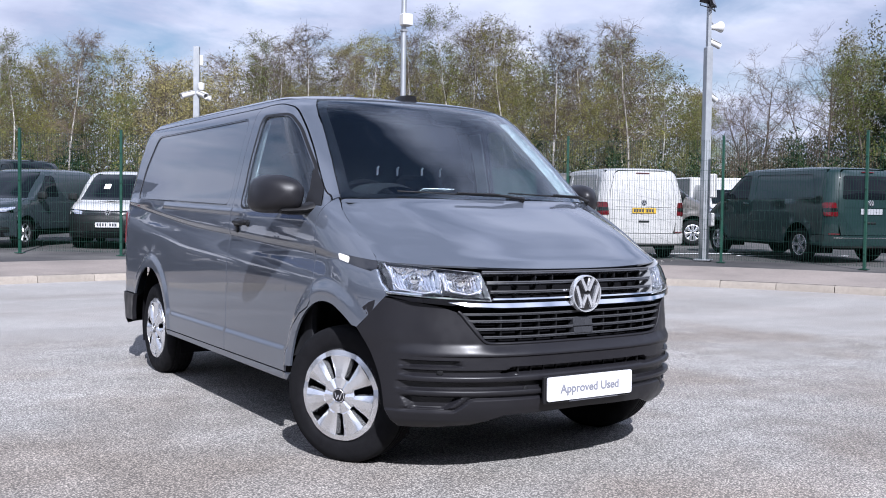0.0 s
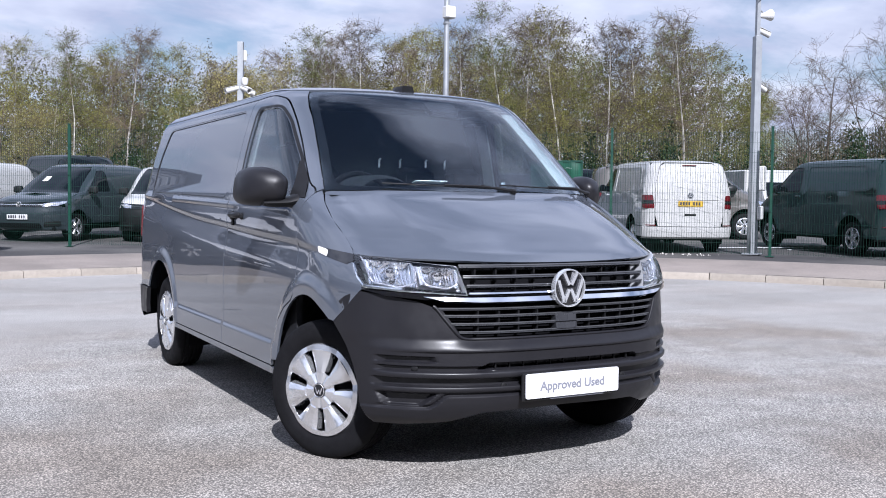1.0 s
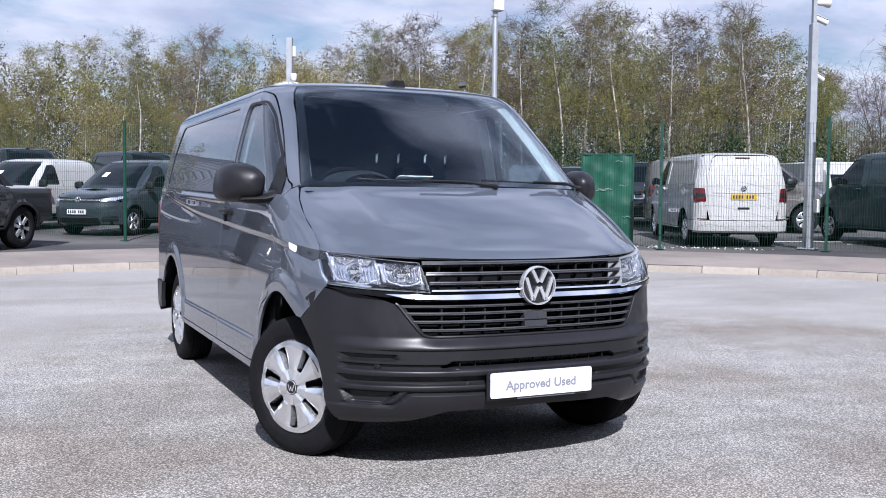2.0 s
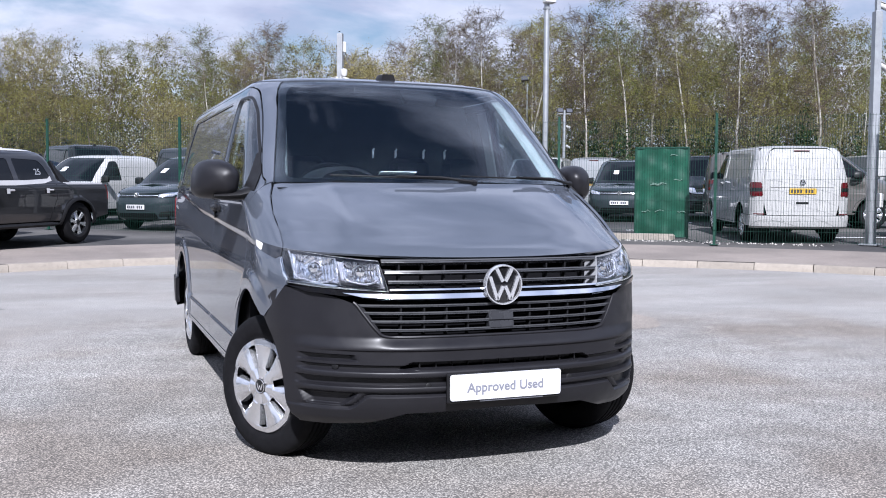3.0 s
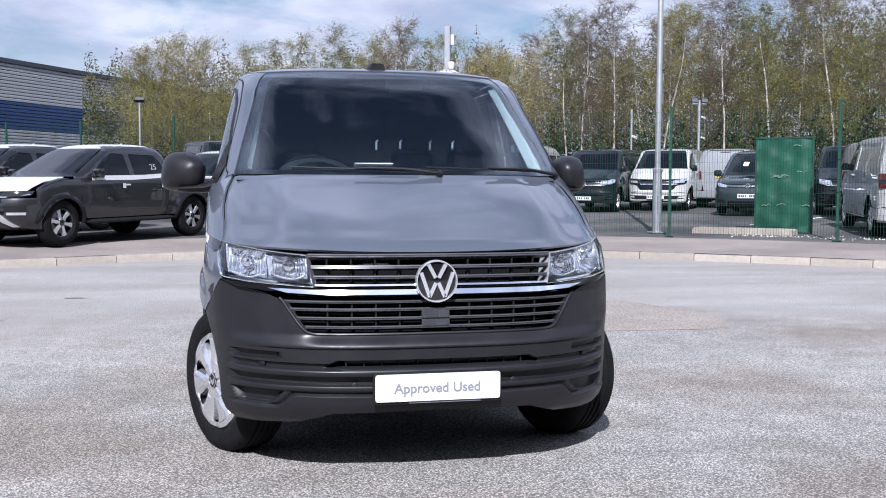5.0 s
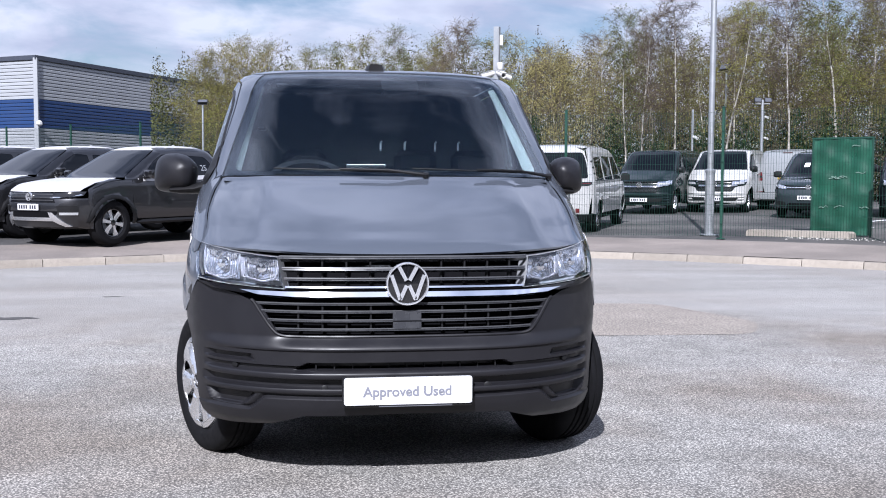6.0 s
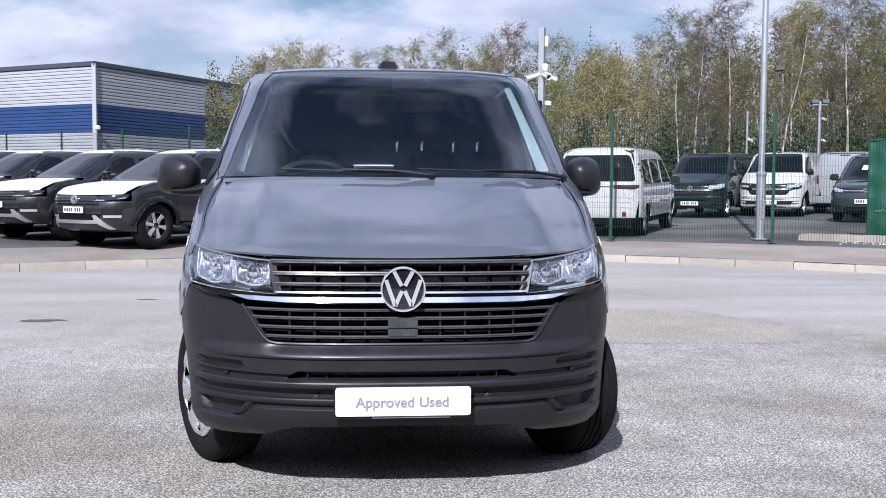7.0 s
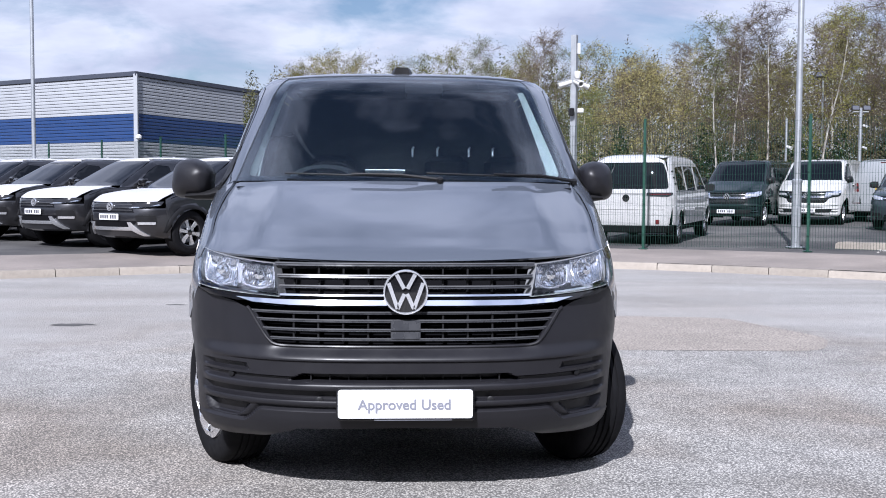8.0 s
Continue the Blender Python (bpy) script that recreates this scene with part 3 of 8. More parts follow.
# ---- vehicle bodies ----
class Shape:
    """A body as level rings: at height z half width a, front f with corner depth D, rear r with corner depth E."""

    def __init__(self, rows, relief=None):
        zs = [r[0] for r in rows]
        self.z0, self.z1 = zs[0], zs[-1]
        self.N = 600
        grid = np.linspace(zs[0], zs[-1], self.N + 1)
        self.tab = []
        for k in range(1, 6):
            vs = [r[k] for r in rows]
            # monotone cubic through the rows
            h = np.diff(zs)
            d = np.diff(vs) / h
            m = np.zeros(len(zs))
            m[0], m[-1] = d[0], d[-1]
            for i in range(1, len(zs) - 1):
                m[i] = 0 if d[i - 1] * d[i] <= 0 else 2 * d[i - 1] * d[i] / (d[i - 1] + d[i])
            out = []
            for g in grid:
                i = min(max(int(np.searchsorted(zs, g)) - 1, 0), len(h) - 1)
                t = (g - zs[i]) / h[i]
                out.append((1 + 2 * t) * (1 - t) ** 2 * vs[i] + t * (1 - t) ** 2 * h[i] * m[i] + t * t * (3 - 2 * t) * vs[i + 1] + t * t * (t - 1) * h[i] * m[i + 1])
            self.tab.append(out)
        self.relief = relief

    def level(self, z):
        q = min(max((z - self.z0) / (self.z1 - self.z0), 0), 1) * self.N
        i = min(int(q), self.N - 1)
        t = q - i
        return [c[i] * (1 - t) + c[i + 1] * t for c in self.tab]

    def front(self, x, z):
        a, f, D, r, E = self.level(z)
        q = min(abs(x) / a, 1.0)
        return f + D * (1 - math.sqrt(max(1 - q ** 3, 0)))

    def rear(self, x, z):
        a, f, D, r, E = self.level(z)
        q = min(abs(x) / a, 1.0)
        return r - E * (1 - math.sqrt(max(1 - q ** 4, 0)))

    def side(self, y, z):
        a, f, D, r, E = self.level(z)
        w = a
        if y < f + D:
            w = a * max(1 - min((f + D - y) / D, 1.0) ** 2, 0) ** (1 / 3)
        elif y > r - E:
            w = a * max(1 - min((y - r + E) / E, 1.0) ** 2, 0) ** 0.25
        if self.relief:
            w += self.relief(y, z)
        return w

    def top(self, x, y):
        lo, hi = self.z0 + 0.6 * (self.z1 - self.z0) if y > 1.2 else self.z0 + 0.3, self.z1
        for _ in range(22):
            mid = (lo + hi) / 2
            a, f, D, r, E = self.level(mid)
            q = abs(x) / max(a, 1e-4)
            ok = q < 1 and f + D * (1 - math.sqrt(1 - q ** 3)) <= y <= r - E * (1 - math.sqrt(1 - q ** 4))
            lo, hi = (mid, hi) if ok else (lo, mid)
        return lo

    def on_front(self):
        return lambda x, z: (x, self.front(x, z), z)

    def on_rear(self):
        return lambda x, z: (x, self.rear(x, z), z)

    def on_side(self, s):
        return lambda y, z: (s * self.side(y, z), y, z)

    def on_top(self):
        return lambda x, y: (x, y, self.top(x, y))


def arch(cy, cz, r, a0=0, a1=180, n=18, rz=None):
    rz = rz or r
    return [(cy + r * math.cos(radians(a0 + (a1 - a0) * i / n)), cz + rz * math.sin(radians(a0 + (a1 - a0) * i / n))) for i in range(n + 1)]


def inset(poly, d):
    """The polygon drawn in by d (counter-clockwise outline)."""
    out, n = [], len(poly)
    for i in range(n):
        a, b, c = (np.array(poly[j % n], float) for j in (i - 1, i, i + 1))
        u, w = (b - a) / np.linalg.norm(b - a), (c - b) / np.linalg.norm(c - b)
        nu, nw = np.array((-u[1], u[0])), np.array((-w[1], w[0]))
        m = (nu + nw) / np.linalg.norm(nu + nw)
        out.append(tuple(b + m * d / max(m @ nu, 0.4)))
    return out


def bump(x, a, b, soft):
    """1 between a and b, falling to 0 over soft."""
    return max(0.0, min(1.0, (x - a) / soft + 0.5)) * max(0.0, min(1.0, (b - x) / soft + 0.5))


def ease(t):
    t = max(0.0, min(1.0, t))
    return t * t * (3 - 2 * t)


def wheel(parent, x, y, r, s, turn=0, kind="cover", detail=1, width=0.215, rim=0.675):
    """A wheel at (x, y) with its outer face towards s; turn: degrees of steering."""
    n = 56 if detail > 1 else 28
    w = width / 2
    hub = new("wheel")
    hub.parent = parent
    hub.matrix_local = pose(x, y, r - 0.008, 0, 0, turn) @ Matrix.Diagonal((s, 1, 1, 1))
    q = r * rim
    prof = [(q - 0.012, -w * 0.8), (q + 0.005, -w * 0.93), (q + 0.04, -w), (r - 0.05, -w * 1.02), (r - 0.018, -w * 0.92), (r - 0.003, -w * 0.74), (r, -w * 0.5)]
    if detail > 1:
        for c in (-0.42, -0.14, 0.14, 0.42):
            prof += [(r, w * (c - 0.06)), (r - 0.008, w * (c - 0.04)), (r - 0.008, w * (c + 0.04)), (r, w * (c + 0.06))]
    prof += [(r, w * 0.5), (r - 0.003, w * 0.74), (r - 0.018, w * 0.92), (r - 0.05, w * 1.02), (q + 0.045, w), (q + 0.03, w * 1.03), (q + 0.005, w * 0.93), (q - 0.012, w * 0.8)]
    tyre = part("tyre", lathe(prof, n), "rubber", hub, "black road tyre")
    f = w * 0.86
    barrel = lathe([(q - 0.004, w * 0.84), (q - 0.012, w * 0.5), (q - 0.03, -w * 0.3), (0.02, -w * 0.3)], n)
    part("barrel", barrel, "black_plastic", hub)
    if kind == "cover":
        # plastic wheel trim: dished disc with seven slots, three facets a field
        k = 7
        disc = []
        for i in range(k):
            mid = -math.pi / 2 + 2 * math.pi * (i + 0.5) / k
            half = math.pi / k
            rows = [(q * 0.995, f * 0.93, 0.0), (q * 0.975, f * 1.08, 0.0), (q * 0.87, f * 1.13, 0.0), (q * 0.86, f * 1.12, 0.135), (q * 0.72, f * 1.10, 0.140), (q * 0.55, f * 1.13, 0.150), (q * 0.40, f * 1.16, 0.165), (q * 0.38, f * 1.17, 0.0), (q * 0.12, f * 1.20, 0.0)]
            rings = []
            for rr, xx, gp in rows:
                ring = []
                for j in range(9):
                    u = -1 + 2 * j / 8
                    an = mid + u * (half - gp)
                    lift = 0.012 * min(1.0, 2.2 * (1 - abs(u))) if 0 < gp else 0.007 * min(1.0, 2.2 * (1 - abs(u)))
                    ring.append((xx + lift, rr * math.cos(an), rr * math.sin(an)))
                rings.append(ring)
            disc.append(loft(rings, closed=False))
            # inner lips of the slot
            for u in (-1, 1):
                lip = []
                for rr, xx, gp in rows[3:7]:
                    an = mid + u * (half - gp)
                    lip.append([(xx, rr * math.cos(an), rr * math.sin(an)), (xx - 0.03, rr * math.cos(an + u * 0.03), rr * math.sin(an + u * 0.03))])
                disc.append(loft(lip if u > 0 else lip[::-1], closed=False))
        part("wheel_trim", join(*disc), "silver_trim", hub, "silver plastic wheel trim with seven slots", 22)
        # near-black disc paints the shade seen through the slots
        part("slot_backing", lathe([(q * 0.9, f * 0.55), (0.01, f * 0.62)], 32), "shade_black", hub)
        part("centre_cap", lathe([(q * 0.165, f * 1.16), (q * 0.16, f * 1.28), (q * 0.14, f * 1.30), (0.001, f * 1.305)], 32), "black_plastic", hub, "black centre cap with a silver mark")
        zig = [(-0.7, 0.5), (-0.3, -0.6), (0.0, 0.15), (0.3, -0.6), (0.7, 0.5)]
        bars = [tube([(f * 1.31, q * 0.125 * p[0], q * 0.125 * p[1]) for p in (zig[i], zig[i + 1])], 0.0025, 5) for i in range(4)]
        ring = tube([(f * 1.305, q * 0.14 * math.cos(t), q * 0.14 * math.sin(t)) for t in np.linspace(0, 2 * math.pi, 25)], 0.002, 5)
        part("cap_mark", join(ring, *bars), "silver_trim", hub)
    else:
        spokes = 5 if kind == "five" else 6
        sp = [lathe([(q * 0.99, f * 0.9), (q * 0.95, f * 1.02), (q * 0.89, f * 0.98), (q * 0.88, f * 0.5)], n), lathe([(q * 0.26, f * 0.6), (q * 0.25, f * 1.0), (0.001, f * 1.02)], 20)]
        part("rim", join(*sp), "silver_trim" if kind == "five" else "gloss_black", hub)
        for i in range(spokes):
            a = 2 * math.pi * i / spokes + 0.3
            rings = []
            for rr, ww, xx in ((q * 0.2, 0.030, f * 1.02), (q * 0.55, 0.034, f * 0.96), (q * 0.92, 0.052, f * 0.98)):
                rings.append([(xx - 0.03, -ww, rr), (xx, -ww * 0.75, rr), (xx, ww * 0.75, rr), (xx - 0.03, ww, rr)])
            part("spoke", moved(loft(rings, True, True), Matrix.Rotation(a, 4, "X")), "silver_trim", hub)
        part("brake_disc", lathe([(q * 0.75, 0), (q * 0.3, 0.005)], 24), "galvanised", hub)
    return hub


def plate(parent, fn_pose, bars=True, colour="plate_white", w=0.52, h=0.111, words=""):
    """A number plate: a rounded board; its characters are plain bars, or the readable words."""
    p = new("number_plate")
    p.parent = parent
    p.matrix_local = fn_pose
    board = prism(rounded([(-w / 2, -h / 2), (w / 2, -h / 2), (w / 2, h / 2), (-w / 2, h / 2)], 0.012), 0.0, 0.006, lambda u, v, d: (u, -d, v))
    part("board", (board[0], [f[::-1] for f in board[1]]), colour, p, "white sales plate" if words else "")
    if words:
        first, second = words.split()
        for word, at in ((first, -0.070), (second, 0.118)):
            ob = part("lettering", text_mesh(word, 0.056), "ink_grey", p)
            ob.matrix_local = pose(at, -0.0075, -0.004, 90, 0, 0)
    elif bars:
        x = -w * 0.40
        for k, c in enumerate((0.7, 0.7, 0.7, 0.7, 0, 0.7, 0.7, 0.7)):
            if c:
                part("bar", box((x, -0.0075, 0), (0.036, 0.003, 0.066)), "ink", p)
            x += 0.058 if c else 0.04
    return p


def badge(parent, m, r, mat="badge_silver"):
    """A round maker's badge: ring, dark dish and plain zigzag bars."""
    b = new("badge")
    b.parent = parent
    b.matrix_local = m @ pose(0, 0, 0, 0, 0, -90)
    # lathe axis x points outwards
    part("badge_ring", lathe([(r, -0.012), (r, 0.008), (r * 0.975, 0.015), (r * 0.925, 0.015), (r * 0.90, 0.008), (r * 0.89, 0.0)], 48), mat, b)
    part("dish", lathe([(r * 0.91, 0.003), (r * 0.4, 0.007), (0.001, 0.008)], 40), "gloss_black", b)

    def stroke(a, c, wd):
        a, c = np.array(a) * r, np.array(c) * r
        d = (c - a) / np.linalg.norm(c - a)
        nrm = np.array((-d[1], d[0])) * wd * r / 2
        q = [a + nrm, c + nrm, c - nrm, a - nrm]
        outer = [(0.004, p[0], p[1]) for p in q]
        inner = [(0.018, p[0] * 0.995, p[1] * 0.995) for p in q]
        return loft([outer, inner], False, True)
    v = [((-0.41, 0.80), (-0.075, 0.17)), ((0.41, 0.80), (0.075, 0.17))]
    w = [((-0.76, 0.42), (-0.36, -0.72)), ((-0.36, -0.72), (-0.06, -0.06)), ((0.36, -0.72), (0.06, -0.06)), ((0.76, 0.42), (0.36, -0.72))]
    for a, c in v + w:
        part("bar", stroke(a, c, 0.17), mat, b)
    return b


T6_ROWS = [  # z, half width, front, front corner, rear, rear corner
    (0.24, 0.938, 0.13, 0.66, 4.73, 0.3), (0.29, 0.950, 0.065, 0.70, 4.77, 0.3), (0.36, 0.955, 0.03, 0.73, 4.8, 0.32),
    (0.46, 0.956, 0.016, 0.75, 4.82, 0.32), (0.58, 0.958, 0.014, 0.75, 4.825, 0.32), (0.66, 0.958, 0.024, 0.71, 4.825, 0.32),
    (0.76, 0.957, 0.04, 0.69, 4.83, 0.32), (0.86, 0.956, 0.052, 0.68, 4.83, 0.32), (0.95, 0.953, 0.085, 0.7, 4.83, 0.32),
    (1.0, 0.951, 0.13, 0.735, 4.83, 0.32), (1.06, 0.949, 0.235, 0.7, 4.825, 0.32), (1.12, 0.946, 0.345, 0.66, 4.82, 0.32),
    (1.18, 0.943, 0.475, 0.62, 4.815, 0.32), (1.24, 0.937, 0.62, 0.57, 4.81, 0.32), (1.29, 0.928, 0.748, 0.52, 4.805, 0.32),
    (1.34, 0.915, 0.815, 0.5, 4.80, 0.32), (1.5, 0.882, 1.01, 0.46, 4.77, 0.32), (1.65, 0.848, 1.205, 0.42, 4.735, 0.32),
    (1.8, 0.805, 1.41, 0.37, 4.68, 0.32), (1.86, 0.772, 1.51, 0.36, 4.62, 0.34), (1.893, 0.73, 1.615, 0.4, 4.54, 0.4),
    (1.915, 0.66, 1.79, 0.5, 4.40, 0.5), (1.929, 0.56, 2.05, 0.6, 4.2, 0.6), (1.94, 0.38, 2.45, 0.6, 3.8, 0.55), (1.945, 0.05, 3.0, 0.2, 3.23, 0.15)]
T6_AXLES, T6_R = (0.83, 3.83), 0.338


T6_CREASE = np.array(smooth_line([(-0.3, 0.93), (0.74, 1.009), (1.07, 1.036), (1.64, 1.061), (2.27, 1.093), (3.03, 1.134), (4.16, 1.235), (4.9, 1.32)], 10))


def t6_relief(y, z):
    """Flared wheel arches, shoulder crease and lower swage of the side."""
    w = 0.0
    for cy in T6_AXLES:
        d = math.hypot((y - cy) / 0.415, (z - 0.335) / 0.455)
        w += 0.015 * ease((1.24 - d) / 0.14) * ease((z - 0.25) / 0.2) * ease((y - 0.46) / 0.22)
    line = float(np.interp(y, T6_CREASE[:, 0], T6_CREASE[:, 1]))
    w -= 0.013 * ease((line - z) / 0.034 + 0.5) * (1 - ease((line - z) / 0.20)) * ease((y - 0.6) / 0.3)
    w += 0.012 * (1 - ease((z - 0.497) / 0.02 + 0.5)) * ease((y - 1.2) / 0.1) * ease((3.45 - y) / 0.1)
    belt = 1.222 + 0.0235 * (y - 2.26)
    w += 0.009 * ease((z - belt + 0.03) / 0.03) * (1 - ease((z - belt) / 0.02)) * ease((y - 1.9) / 0.3)
    return w


def t6_lines():
    """Points along the crease and round the arches, to carry a clean highlight."""
    out = []
    for y in np.arange(0.4, 4.7, 0.04):
        line = float(np.interp(y, T6_CREASE[:, 0], T6_CREASE[:, 1]))
        out += [(float(y), line + k) for k in (-0.055, -0.038, -0.024, -0.016, -0.008, 0.0, 0.008, 0.016, 0.026)]
        belt = 1.222 + 0.0235 * (y - 2.26)
        if y > 1.9 and belt - 0.036 > line + 0.036:
            out += [(float(y), belt + k) for k in (-0.030, -0.020, -0.010, 0.0, 0.007, 0.014, 0.021)]
    for cy in T6_AXLES:
        for k in range(0, 61):
            a = math.pi * k / 60
            for d in (1.03, 1.065, 1.095, 1.115, 1.135, 1.155, 1.175, 1.195, 1.215, 1.235, 1.26):
                out.append((cy + 0.415 * d * math.cos(a), 0.335 + 0.455 * d * math.sin(a)))
    return out


def t6_free(y, z):
    line = float(np.interp(y, T6_CREASE[:, 0], T6_CREASE[:, 1]))
    if -0.068 < z - line < 0.038 or y > 1.9 and -0.04 < z - 1.222 - 0.0235 * (y - 2.26) < 0.028:
        return False
    return all(not 1.0 < math.hypot((y - cy) / 0.415, (z - 0.335) / 0.455) < 1.28 for cy in T6_AXLES)


def t6_windscreen(z):
    return float(np.interp(z, (1.27, 1.30, 1.50, 1.80, 1.875), (0.835, 0.815, 0.762, 0.683, 0.640)))


def bumper_relief(x, z):
    """Depth of the mouldings of the front bumper (metres inwards)."""
    ax = abs(x)
    e = 0.006
    d = 0.036 * ease((z - 0.588) / 0.055) * (1 - 0.5 * ease((ax - 0.46) / 0.10)) * (1 - ease((ax - 0.78) / 0.13))
    under = ease((0.588 - z) / 0.010)
    d += 0.010 * under * (1 - ease((ax - 0.60) / 0.25))
    # intake slot over the number plate, running out into the corner recess
    d += 0.060 * bump(z, 0.507, 0.533, e) * bump(ax, -1, 0.40 + (0.533 - z) * 2.0, 0.02)
    d += 0.016 * bump(z, 0.497, 0.519, e) * bump(ax, 0.395, 0.825, 0.03)
    # upper corner recess with a slanting inner end
    d += 0.024 * bump(z, 0.537, 0.562, e) * bump(ax, 0.62 + (z - 0.50) * 0.5, 0.825, 0.03)
    # recess between the two long fins
    d += 0.024 * bump(z, 0.432, 0.466, e) * bump(ax, -1, 0.832, 0.03)
    # fins stand a little proud with rounded noses
    for z0, z1 in ((0.466, 0.497), (0.403, 0.432)):
        t = (z - (z0 + z1) / 2) / ((z1 - z0) / 2)
        if abs(t) < 1:
            d -= 0.010 * math.sqrt(1 - t * t) * (1 - ease((ax - 0.79) / 0.06))
    # lower pocket
    d += 0.032 * bump(z, 0.345, 0.398, e) * bump(ax, 0.63 + (0.40 - z) * 1.0, 0.825 - (0.40 - z) * 0.4, 0.02)
    # valance stands forward below a stepped line
    step = 0.394 - 0.058 * ease((ax - 0.575) / 0.085)
    d += 0.010 * bump(z, step - 0.005, step + 0.009, 0.010) * (1 - ease((ax - 0.80) / 0.04))
    d -= 0.006 * ease((step - z) / 0.014)
    return d


def t6(paint_name, label, m, hero=False, group="", body_bumpers=False, alloy=False, plate_mat="plate_white", high=1.0, glazed=False):
    """A mid-size panel van, front at y = 0 facing -y."""
    S, plain = Shape(T6_ROWS, t6_relief), Shape(T6_ROWS)
    st = 0.035 if hero else 0.11
    v = empty("panel_van", label, "van", group)
    v.matrix_world = m @ Matrix.Diagonal((1, 1, high, 1))
    F, R, TOP = S.on_front(), S.on_rear(), S.on_top()
    bump_mat = paint_name if body_bumpers else "bumper_plastic"
    g = 0.003
    fine = (0.05, 0.02) if hero else None
    more = dict(lines=t6_lines(), free=t6_free) if hero else {}
    ay0, ay1 = T6_AXLES
    # --- sides ---
    for s in (-1, 1):
        SD, fl = S.on_side(s), s < 0
        nose = [(0.395, 0.845), (0.47, 0.765), (0.548, 0.69)]
        fender = [(0.520, 1.018), (0.405, 0.865)] + [(p[0] + g, p[1] + g) for p in nose] + arch(ay0, 0.335, 0.410, 127, 10, rz=0.455) + [(1.29, 0.41), (1.31, 0.44), (1.245, 0.60), (1.12, 0.70), (1.03, 0.74), (1.006 - g, 0.77), (1.006 - g, 1.28), (0.990, 1.294), (0.895, 1.237), (0.75, 1.155), (0.61, 1.078)]
        sheet_part("front_wing", paint_name, v, fender, SD, st * 0.6, flip=fl, steps=fine, **more)
        pillar_edge = [tuple(p) for p in smooth_line([(2.08, 1.838), (1.90, 1.842), (1.74, 1.830), (1.60, 1.776), (1.343, 1.571), (1.11, 1.352), (1.035, 1.303), (1.006 + g, 1.28)], 6)]
        pillar_out = []
        for i, p in enumerate(pillar_edge):
            q0, q1 = pillar_edge[max(i - 1, 0)], pillar_edge[min(i + 1, len(pillar_edge) - 1)]
            d = math.hypot(q1[0] - q0[0], q1[1] - q0[1])
            pillar_out.append((p[0] + (q1[1] - q0[1]) / d * 0.006, p[1] - (q1[0] - q0[0]) / d * 0.006))
        dw = rounded([(1.075, 1.262), (2.04, 1.245), (2.035, 1.50), (2.00, 1.775), (1.65, 1.765), (1.515, 1.683), (1.23, 1.449)], 0.06)
        lower = [(1.006 + g, 0.775), (1.035, 0.746), (1.125, 0.706), (1.25, 0.606), (1.316, 0.44), (1.325, 0.375), (2.235 - g, 0.375), (2.235 - g, 0.9), (2.222, 1.05), (2.18, 1.24), (2.16, 1.506), (2.125, 1.80), (2.08, 1.838)] + pillar_edge[1:]
        door = sheet_part("front_door", paint_name, v, lower, SD, st, holes=[dw], flip=fl, steps=fine, **more)
        seal = [(1.050, 1.250), (2.058, 1.232), (2.052, 1.50), (2.016, 1.790), (1.645, 1.780), (1.507, 1.697), (1.217, 1.458)]
        part("window_seal", sheet(rounded(seal, 0.06), SD, st * 1.5, holes=[rounded(inset(seal, 0.013), 0.05)], flip=fl, off=0.002, thick=0.012), "black_plastic", door)
        pane = part("window_pane", sheet(rounded([(1.06, 1.255), (2.05, 1.238), (2.045, 1.50), (2.008, 1.784), (1.648, 1.774), (1.51, 1.69), (1.222, 1.453)], 0.06), SD, st * 0.8, flip=fl, off=-0.010, thick=0.004), "windscreen_glass" if hero else "privacy_glass", door, "clear door glass" if hero else "")
        pane.visible_shadow = not hero
        # door pull and lock
        hx = s * (S.side(1.98, 1.14))
        part("door_handle", join(box((hx + s * 0.022, 1.99, 1.155), (0.026, 0.20, 0.034), 0.012), box((hx + s * 0.006, 2.07, 1.15), (0.03, 0.05, 0.055), 0.012), box((hx + s * 0.006, 1.90, 1.15), (0.03, 0.035, 0.04), 0.012)), "black_plastic" if hero else paint_name, door, "black door handle" if hero else "")
        part("lock_barrel", moved(lathe([(0.016, 0.0), (0.016, 0.016), (0.001, 0.017)], 16), pose(hx - s * 0.004, 2.065, 1.108) @ Matrix.Diagonal((s, 1, 1, 1))), "black_plastic", door)
        # rear flank with its window-shaped pressing
        flank = [(2.235 + g, 0.375), (3.40, 0.375)] + arch(ay1, 0.335, 0.430, 173, 30, rz=0.455) + [(4.60, 0.562), (4.605, 0.9), (4.60, 1.1), (4.58, 1.3), (4.525, 1.6), (4.455, 1.79), (4.43, 1.838), (2.086, 1.838), (2.131, 1.80), (2.166, 1.506), (2.186, 1.24), (2.228, 1.05), (2.235 + g, 0.9)]
        bumper_side = arch(ay1, 0.335, 0.432, 28.5, 5, 6, rz=0.455) + [(4.27, 0.35), (4.60, 0.34), (4.61, 0.553)]
        sheet_part("bumper_end", bump_mat, v, bumper_side, SD, st, off=0.010, thick=0.03, flip=fl)
        press = rounded([(2.26, 1.252), (4.30, 1.300), (4.26, 1.52), (4.10, 1.782), (2.215, 1.788), (2.245, 1.52)], 0.06)
        rear_side = sheet_part("side_panel", paint_name, v, flank, SD, st, holes=[press], flip=fl, steps=fine, **more)
        part("pressed_panel", sheet(press, SD, st * 1.5, flip=fl, off=-0.007, thick=0.006), paint_name, rear_side, "window-shaped pressing in body colour" if hero else "")
